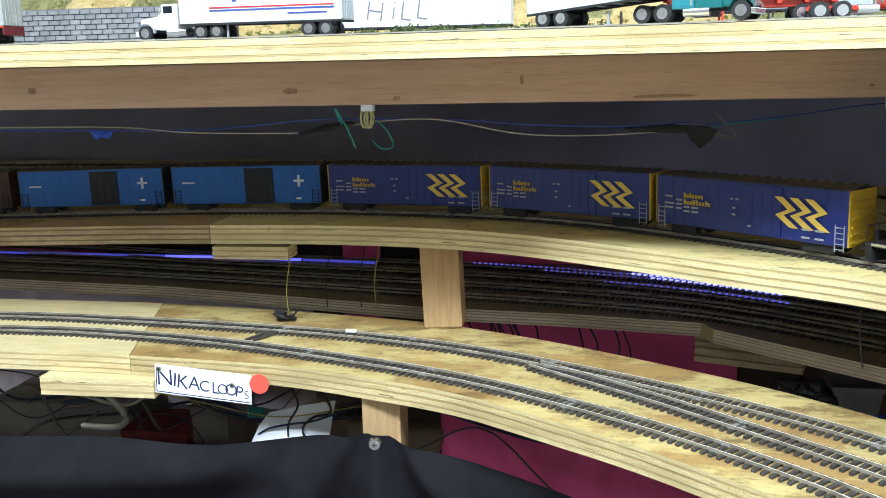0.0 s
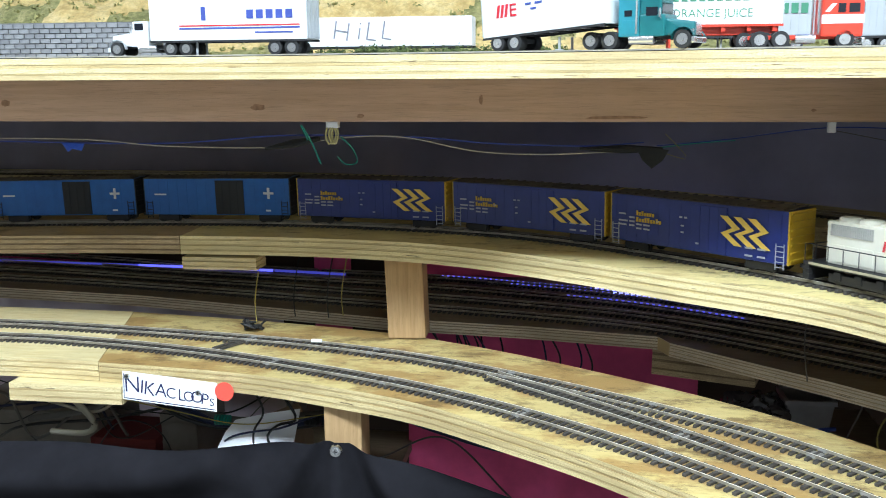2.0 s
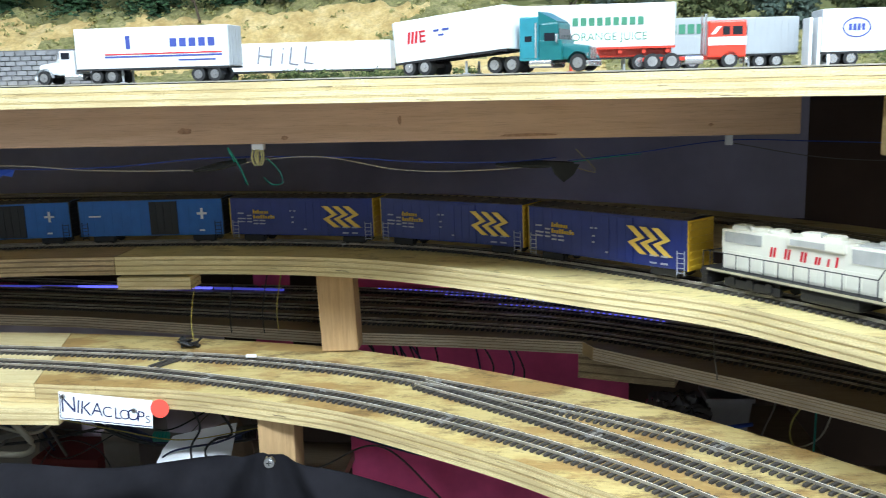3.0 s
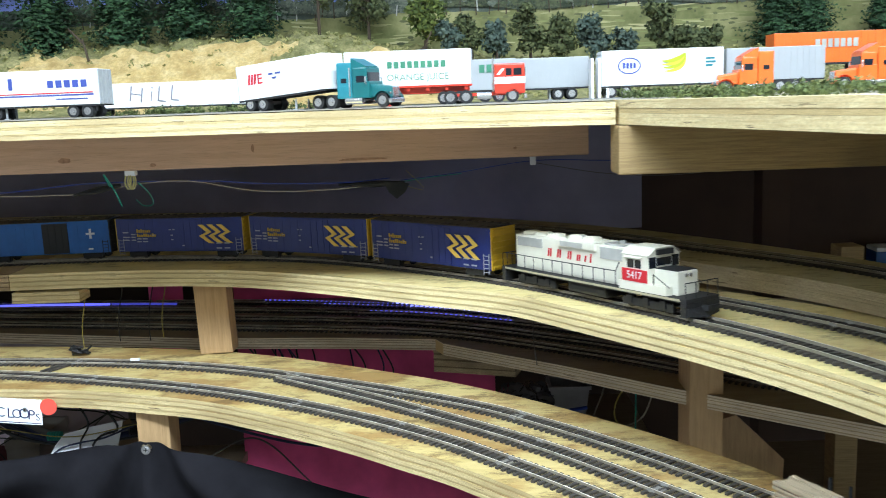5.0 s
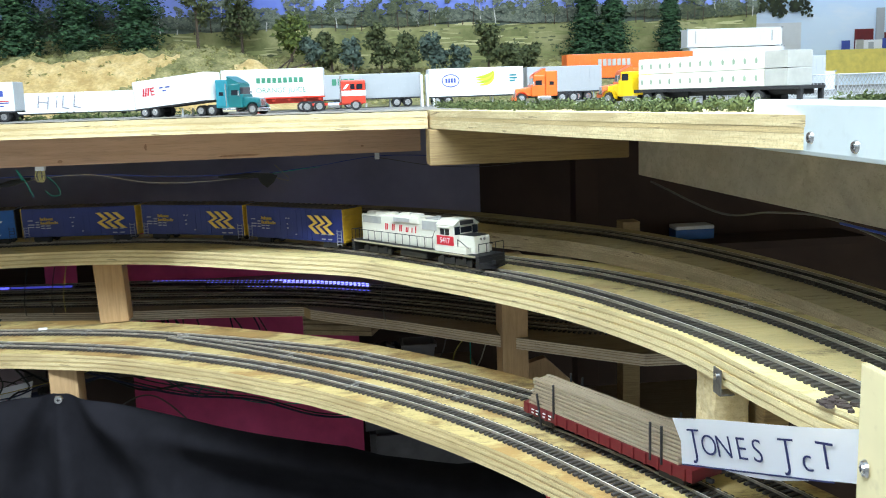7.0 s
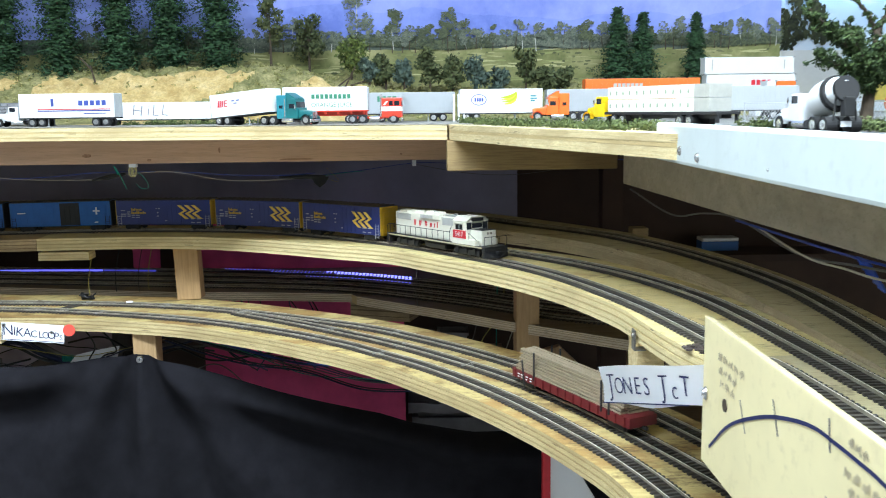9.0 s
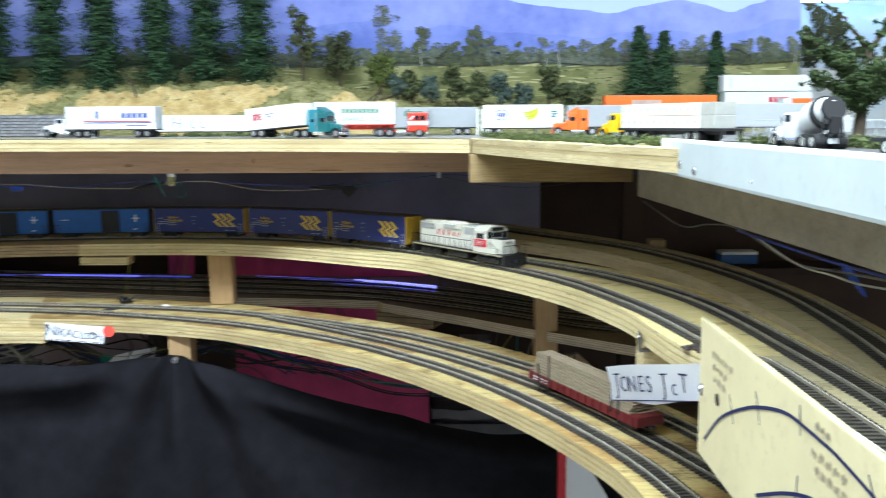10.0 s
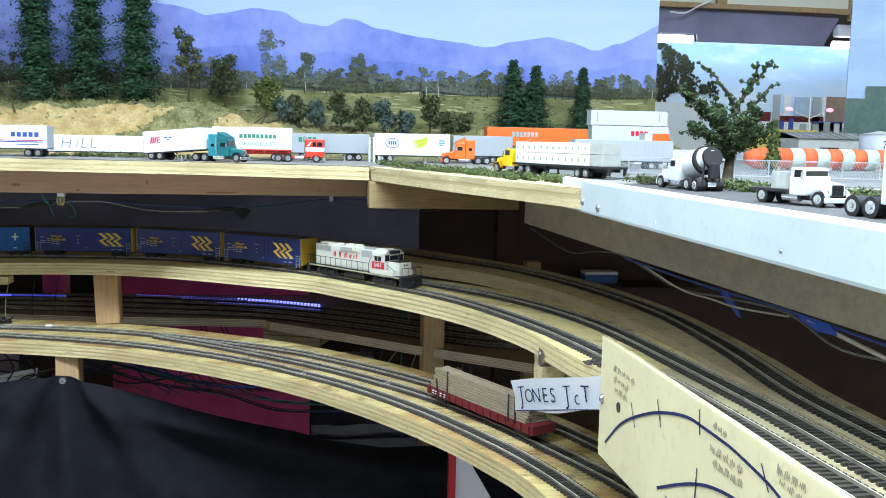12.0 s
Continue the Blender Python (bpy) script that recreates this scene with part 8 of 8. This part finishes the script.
# splice plates, bracket, small fittings
for nm, b, lab in (("splice_plate", (-0.335, -0.2175, 0.990, 1.02, 0.9725, 0.9905), "pale plywood splice under the lower deck"), ("splice_plate", (-0.205, -0.122, 1.118, 1.15, 1.080, 1.0935), "plywood splice plate under the middle deck")):
    sheet(nm, lab, "plywood block", [(b[0], b[2]), (b[1], b[2]), (b[1], b[3]), (b[0], b[3])], b[5], b[4], PLY_PALE, 5)
bm = bmesh.new()
bmesh.ops.create_cube(bm, size=1, matrix=Matrix.LocRotScale((0.624, 0.370, 1.100), None, (0.024, 0.032, 0.0560)))
bmesh.ops.subdivide_edges(bm, edges=bm.edges[:], cuts=14, use_grid_fill=True)
for v in bm.verts:
    if v.co.z < 1.1275:
        v.co += Vector((1, 1, 0.6)) * 0.0013 * noise.noise(v.co * 210) + Vector((0.0012 * noise.noise(v.co * 90), 0, 0))
tagged(part("support_block", bm, M["rough_pine"]), "roughly sawn pine block under the deck joint", "block")
post(0.650, 0.358, 0.018, 0.030, 1.086, 1.1265, label="short old pine block behind the sawn one", mat="joist")
t = thing("metal_bracket", "small dark metal bracket screwed at the deck joint", "bracket")
bm = bmesh.new()
box(bm, 0.6030, 0.6042, 0.325, 0.336, 1.1240, 1.1400, 0.0004)
box(bm, 0.6030, 0.6130, 0.325, 0.336, 1.1228, 1.1240, 0.0004)
part("plate", bm, paint("dull_bracket_metal", (0.16, 0.15, 0.14), 0.4, 0.6, 0.3, 200), t)
bm = bmesh.new()
rod(bm, (0.6030, 0.3305, 1.1350), (0.6018, 0.3305, 1.1350), 0.0022, 10)
part("screw_head", bm, M["chrome"], t)
# dark flaked spot of old glue at the end of the front track
bm = bmesh.new()
rng = random.Random(31)
for k in range(26):
    a, r = rng.random() * 6.283, rng.random() ** 0.7
    c = Vector((0.6235 + 0.0085 * r * math.cos(a), 0.2195 + 0.0125 * r * math.sin(a), 1.1516))
    q, s = rng.random() * 3.14, rng.uniform(0.0015, 0.0034)
    panel(bm, [c + Vector((s * math.cos(q + w), s * 0.8 * math.sin(q + w), 0)) for w in (0.0, 1.1, 2.3, 3.4, 4.9)], (0, 0, 1), rng.uniform(0.0006, 0.0022))
tagged(part("stain_chip", bm, paint("dark_glue_flakes", (0.070, 0.052, 0.048), 0.6, vary=0.5, scale=300)), "dark flaked glue spot on the deck surface", "stain")
sheet("support_block", "pale plywood block under the old shelf", "block", [(0.30, 1.20), (0.405, 1.165), (0.43, 1.24), (0.32, 1.28)], 0.9875, 0.955, [M["ply_worn_top"], M["ply_worn"], M["ply_worn_cross"]], 7)
bm = bmesh.new()
box(bm, -0.054, -0.043, 1.0815, 1.0845, 1.0145, 1.0175, 0.0003, None)
tagged(part("rail_joiner", bm, M["paper"]), "small white insulated rail joiner", "rail joiner")
t = thing("throw_bar", "black throw bar between the two tracks", "track part")
for dx in (0.0, 0.0085):
    bm = bmesh.new()
    box(bm, -0.0017, 0.0017, -0.026, 0.014, 0.0, 0.0024, 0.0003, pose(-0.137 + dx, 1.078, 1.0113, 0, 0, -28))
    part("bar", bm, M["tie"], t)
t = thing("wire_tangle", "black tangle of wire ends on the lower deck", "wiring")
rng = random.Random(11)
for k in range(9):
    c = Vector((-0.133, 1.128, 1.0125))
    pts = [c + Vector((rng.uniform(-0.012, 0.012), rng.uniform(-0.008, 0.008), rng.uniform(0, 0.010))) for _ in range(4)]
    wire("wire_end", pts, 0.0012, M["black"], t, step=0.003)
for nm, x, y, mt, zt in (("feeder_wire", -0.137, 1.150, W_YELLOW, 1.097), ("feeder_wire", -0.100, 1.175, M["black"], 1.097), ("feeder_wire", -0.062, 1.178, M["black"], 1.096), ("feeder_wire", -0.046, 1.182, W_YELLOW, 1.098), ("feeder_wire", 0.42, 1.02, W_GREY, 1.105)):
    ob = wire(nm, [(x + 0.006, y + 0.02, zt), (x + 0.001, y + 0.012, zt - 0.03), (x - 0.002, y + 0.006, zt - 0.06), (x + 0.001, y, 1.0125)], 0.00065, mt)
    tagged(ob, "thin feeder wire dropping between the decks", "wire")

# clutter on the low shelf behind the curtain
bm = bmesh.new()
box(bm, -1.1, -0.02, 1.16, 1.50, 0.735, 0.750)
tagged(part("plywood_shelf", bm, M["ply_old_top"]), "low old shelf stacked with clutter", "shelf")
GREYBOX = paint("grey_carton", (0.24, 0.22, 0.20), 0.8, vary=0.2, scale=20)
for x0, x1, y0, y1, h, mt, lab in ((-0.62, -0.42, 1.30, 1.42, 0.085, GREYBOX, "grey carton on the low shelf"), (-0.42, -0.33, 1.28, 1.36, 0.060, C["oxide_red"], "red and white box on the low shelf"), (-0.33, -0.28, 1.30, 1.40, 0.09, GREYBOX, "grey carton beside the red box"),
                                   (-0.30, -0.20, 1.46, 1.54, 0.14, GREYBOX, "pale box at the back of the low shelf")):
    t = thing("carton", lab, "box", "clutter on the low shelf")
    bm = bmesh.new()
    box(bm, x0, x1, y0, y1, 0.7505, 0.7505 + h, 0.0015)
    part("box_body", bm, mt, t)
    bm = bmesh.new()
    box(bm, x0 - 0.001, x1 + 0.001, y0 - 0.001, y1 + 0.001, 0.7505 + h * 0.86, 0.7505 + h + 0.0012, 0.001)
    part("lid", bm, mt, t)
# crumpled lavender plastic, a card flap and a cable bundle among the boxes
bm = bmesh.new()
sheet_rows = []
for i in range(61):
    x = -1.0 + 0.80 * i / 60
    sheet_rows.append([bm.verts.new((x, 1.435 + 0.018 * noise.noise(Vector((x * 22, z * 30, 3))) + 0.006 * noise.noise(Vector((x * 80, z * 80, 1))), z)) for z in [0.752 + 0.0125 * k for k in range(18)]])
for a, b in zip(sheet_rows, sheet_rows[1:]):
    for k in range(17):
        bm.faces.new((a[k], b[k], b[k + 1], a[k + 1]))
tagged(part("plastic_sheet", bm, paint("lavender_plastic", (0.64, 0.54, 0.62), 0.35, vary=0.15, scale=14), None, "", True), "crumpled lavender plastic sheet behind the boxes", "plastic sheet")
bm = bmesh.new()
panel(bm, [(-0.205, 1.16, 0.7505), (-0.075, 1.17, 0.7505), (-0.090, 1.20, 0.870), (-0.110, 1.21, 0.900), (-0.190, 1.20, 0.868)], (0, -1, 0.2), 0.003)
tagged(part("card_flap", bm, paint("brown_card", (0.30, 0.22, 0.16), 0.8, vary=0.15, scale=20)), "brown card flap leaning among the wires", "card")
NAVY = plain("navy_wire", (0.012, 0.018, 0.06), 0.5)
t = thing("white_card", "bright white card propped among the wires", "card")
bm = bmesh.new()
panel(bm, [(-0.147, 1.032, 0.902), (-0.066, 1.034, 0.902), (-0.0645, 1.070, 0.946), (-0.100, 1.066, 0.9405), (-0.131, 1.060, 0.9345), (-0.139, 1.050, 0.924)], (0, -0.8, 0.6), 0.0012)
part("card", bm, M["paper"], t)
t = thing("wire_nest", "tangled dark wires under the lower deck", "wiring")
rng = random.Random(21)
for k in range(18):
    x0 = -0.7 + 0.62 * rng.random()
    x1 = x0 + rng.uniform(0.12, 0.42)
    y = rng.uniform(1.08, 1.30)
    z = rng.uniform(0.86, 0.965)
    pts = [(x0 + (x1 - x0) * q / 4, y + rng.uniform(-0.03, 0.03), z + rng.uniform(-0.045, 0.025)) for q in range(5)]
    wire("loose_wire", pts, rng.choice((0.0008, 0.0011, 0.0018)), rng.choice((M["black"], M["black"], M["black"], M["black"], W_GREY, NAVY)), t)
for k in range(14):
    x0 = 0.02 + 0.3 * rng.random()
    pts = [(x0, 1.30 + rng.uniform(-0.05, 0.1), 0.99), (x0 + 0.02, 1.31, 0.93), (x0 + rng.uniform(-0.02, 0.10), 1.30, 0.88), (x0 + rng.uniform(0, 0.25), 1.28, 0.84)]
    wire("loose_wire", pts, 0.0012, rng.choice((M["black"], M["black"], NAVY, M["black"])), t)
wire("loose_wire", [(0.03, 1.10, 0.965), (0.12, 1.12, 0.925), (0.25, 1.15, 0.885), (0.40, 1.18, 0.895), (0.5, 1.2, 0.90)], 0.0024, W_BLUE, t)
wire("loose_wire", [(0.0, 1.12, 0.93), (0.14, 1.14, 0.925), (0.30, 1.16, 0.905), (0.46, 1.18, 0.90)], 0.0018, W_GREY, t)
wire("loose_wire", [(-0.145, 1.045, 0.912), (-0.128, 1.043, 0.924), (-0.105, 1.043, 0.930), (-0.08, 1.044, 0.934), (-0.05, 1.046, 0.945), (-0.02, 1.05, 0.955)], 0.0011, NAVY, t)
wire("loose_wire", [(-0.107, 1.045, 0.908), (-0.106, 1.043, 0.930), (-0.095, 1.044, 0.952), (-0.11, 1.05, 0.975), (-0.13, 1.06, 0.985)], 0.0012, M["black"], t)
wire("loose_wire", [(-0.085, 1.045, 0.908), (-0.092, 1.043, 0.925), (-0.080, 1.044, 0.938), (-0.062, 1.046, 0.944), (-0.075, 1.05, 0.965), (-0.10, 1.06, 0.985)], 0.0014, M["black"], t)
wire("loose_wire", [(-0.26, 1.05, 0.958), (-0.19, 1.05, 0.945), (-0.12, 1.046, 0.936), (-0.05, 1.046, 0.947), (0.02, 1.05, 0.962)], 0.0006, W_YELLOW, t)
wire("loose_wire", [(-0.37, 1.10, 0.975), (-0.36, 1.08, 0.945), (-0.335, 1.08, 0.935), (-0.30, 1.08, 0.928), (-0.275, 1.08, 0.94), (-0.255, 1.09, 0.97)], 0.0018, W_WHITE, t)
for q, mt in enumerate((NAVY, M["black"], W_GREEN, W_GREY, NAVY, M["black"])):
    dy, dz = 0.012 * q, rng.uniform(-0.010, 0.006)
    wire("loose_wire", [(-0.02, 1.05 + dy, 0.975 + dz * 0.3), (0.06, 1.06 + dy, 0.945 + dz), (0.14, 1.07 + dy, 0.918 + dz), (0.23, 1.09 + dy, 0.885 - dz), (0.33, 1.10 + dy, 0.862 + dz), (0.45, 1.12 + dy, 0.845)], (0.0016, 0.0011, 0.0008, 0.0010, 0.0011, 0.0013)[q], mt, t)
for q, (r, mt) in enumerate(((0.0042, W_GREY), (0.0030, NAVY), (0.0034, NAVY), (0.0022, M["black"]))):
    dz = 0.008 * q
    wire("thick_cable", [(-0.40, 1.12 + 0.01 * q, 0.90 + dz), (-0.31, 1.10, 0.925 + dz), (-0.24, 1.09, 0.965 - dz), (-0.20, 1.09, 0.945 - dz), (-0.15, 1.10, 0.918 - 0.4 * dz), (-0.06, 1.11, 0.925 - 0.5 * dz), (0.06, 1.13, 0.945)], r, mt, t)
wire("thick_cable", [(-0.33, 1.06, 0.968), (-0.30, 1.055, 0.945), (-0.285, 1.055, 0.925), (-0.30, 1.06, 0.912), (-0.345, 1.07, 0.908)], 0.0034, W_WHITE, t)
for q in range(3):
    bm = bmesh.new()
    for k in range(5):
        c = Vector((-0.165 + 0.05 * q + 0.0035 * k, 1.092, 0.921 + 0.002 * q))
        rod(bm, c - Vector((0.001, 0, 0)), c + Vector((0.001, 0, 0)), 0.0058, 10)
    part("cable_wrap", bm, W_GREEN if q == 0 else M["black"], t, "wraps round the cable bundle")
# clear plastic bag by the lower deck
t = thing("plastic_bag", "crumpled clear plastic bag behind the lower deck", "bag")
FILM = plain("clear_film", (0.10, 0.09, 0.10), 0.10)
FILM.node_tree.nodes["Principled BSDF"].inputs["Transmission Weight"].default_value = 0.35
bm = bmesh.new()
BAG = Vector((0.425, 1.25, 0.893))
vs = ball(bm, BAG, 0.034, 4, (1.15, 0.8, 0.85))
for v in vs:
    v.co += (v.co - BAG) * (0.45 * noise.noise(v.co * 60) + 0.22 * noise.noise(v.co * 190))
    v.co.z = max(v.co.z, 0.868)
part("film", bm, FILM, t)
t = thing("plastic_tub", "translucent white plastic tub beside the bag", "tub")
bm = bmesh.new()
prof = [(0.456, 0.866), (0.452, 0.917)]
rings = []
for z, w, d in ((0.866, 0.020, 0.018), (0.912, 0.026, 0.023), (0.912, 0.0285, 0.0255), (0.917, 0.0285, 0.0255), (0.917, 0.0245, 0.0215), (0.870, 0.0185, 0.0165)):
    rings.append([bm.verts.new((0.482 + w * sx, 1.262 + d * sy, z)) for sx, sy in ((-1, -1), (1, -1), (1, 1), (-1, 1))])
for p, q in zip(rings, rings[1:]):
    for k in range(4):
        bm.faces.new((p[k], p[(k + 1) % 4], q[(k + 1) % 4], q[k]))
bm.faces.new(rings[0][::-1])
bm.faces.new(rings[-1])
bmesh.ops.recalc_face_normals(bm, faces=bm.faces[:])
part("tub_body", bm, paint("cloudy_plastic", (0.30, 0.29, 0.31), 0.4), t)
bm = bmesh.new()
box(bm, 0.36, 0.58, 1.20, 1.36, 0.850, 0.8655, 0.001)
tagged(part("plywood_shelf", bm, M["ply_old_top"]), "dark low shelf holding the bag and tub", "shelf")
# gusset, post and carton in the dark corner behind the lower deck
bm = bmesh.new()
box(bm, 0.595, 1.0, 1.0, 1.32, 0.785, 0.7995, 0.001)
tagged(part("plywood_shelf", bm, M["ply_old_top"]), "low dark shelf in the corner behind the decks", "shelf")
bm = bmesh.new()
panel(bm, [(0.606, 1.062, 0.80), (0.700, 1.062, 0.80), (0.704, 1.062, 0.884), (0.648, 1.062, 0.939), (0.612, 1.062, 0.929)], (0, -1, 0), 0.016)
tagged(part("gusset_board", bm, M["pine_pale"]), "cut pine gusset board standing behind the post", "board")
post(0.778, 1.07, 0.026, 0.030, 0.80, 1.128, label="dark old pine post in the corner", mat="joist")
w = thing("wiring_loom", "yellow and green wires looping beside the post", "wiring")
wire("yellow_wire", [(0.570, 1.15, 1.10), (0.568, 1.15, 1.03), (0.566, 1.15, 0.993), (0.557, 1.15, 0.963), (0.531, 1.15, 0.928), (0.528, 1.15, 0.902), (0.543, 1.15, 0.881)], 0.0010, W_YELLOW, w)
wire("green_wire", [(0.558, 1.152, 1.08), (0.555, 1.152, 0.976), (0.554, 1.152, 0.902), (0.553, 1.152, 0.875)], 0.0011, W_GREEN, w)
wire("grey_wire", [(0.60, 1.18, 0.985), (0.581, 1.18, 0.922), (0.566, 1.18, 0.89), (0.533, 1.18, 0.876)], 0.0010, W_WHITE, w)
wire("grey_wire", [(0.53, 1.18, 0.985), (0.518, 1.18, 0.93), (0.509, 1.18, 0.907), (0.499, 1.18, 0.880)], 0.0010, W_GREY, w)
# red-edged white panel under the near end of the lower deck
t = thing("painted_panel", "white panel with a red edge under the deck", "panel")
bm = bmesh.new()
panel(bm, [(0.592, 0.748, 0.0), (0.690, 0.748, 0.0), (0.690, 0.748, 0.745), (0.600, 0.748, 0.900), (0.592, 0.748, 0.900)], (0, -1, 0), 0.008)
part("panel", bm, M["paper"], t)
bm = bmesh.new()
panel(bm, [(0.600, 0.7395, 0.902), (0.690, 0.7395, 0.747), (0.684, 0.7395, 0.738), (0.592, 0.7395, 0.896)], (0, -1, 0), 0.010)
part("flange", bm, M["paper"], t)
bm = bmesh.new()
box(bm, 0.582, 0.592, 0.737, 0.751, 0.0, 0.900)
part("edge_strip", bm, C["loco_red"], t)

# unseen fittings added round the room's tube lights
for x, y, z, sx, sy, *_ in LIGHTS:
    t = thing("ceiling_light", "added white tube light fitting, out of view on the ceiling", "ceiling light", "ceiling lights")
    bm = bmesh.new()
    box(bm, x - sx / 2, x + sx / 2, y - sy / 2, y + sy / 2, z + 0.005, 2.4195, 0.003)
    part("housing", bm, M["paper"], t)

# grey tub with a slumped lid standing on the floor behind the curtain
t = thing("storage_tub", "dull grey storage tub with a sagging lid", "tub")
bm = bmesh.new()
bmesh.ops.create_cube(bm, size=1, matrix=Matrix.LocRotScale((0.53, 1.62, 0.3375), None, (0.26, 0.22, 0.675)))
for v in bm.verts:
    if v.co.z < 0.1:
        v.co.x, v.co.y = 0.53 + (v.co.x - 0.53) * 0.88, 1.62 + (v.co.y - 1.62) * 0.88
bmesh.ops.bevel(bm, geom=bm.edges[:], offset=0.012, segments=2, affect="EDGES")
part("tub_body", bm, paint("dull_grey_plastic", (0.15, 0.145, 0.16), 0.45, vary=0.2, scale=30), t)
bm = bmesh.new()
bmesh.ops.create_cube(bm, size=1, matrix=Matrix.LocRotScale((0.53, 1.62, 0.685), None, (0.275, 0.235, 0.02)))
bmesh.ops.subdivide_edges(bm, edges=bm.edges[:], cuts=8, use_grid_fill=True)
for v in bm.verts:
    v.co.z += 0.010 * noise.noise(v.co * 16) + 0.004
part("lid", bm, paint("pale_grey_plastic", (0.26, 0.25, 0.28), 0.4, vary=0.15, scale=30), t)
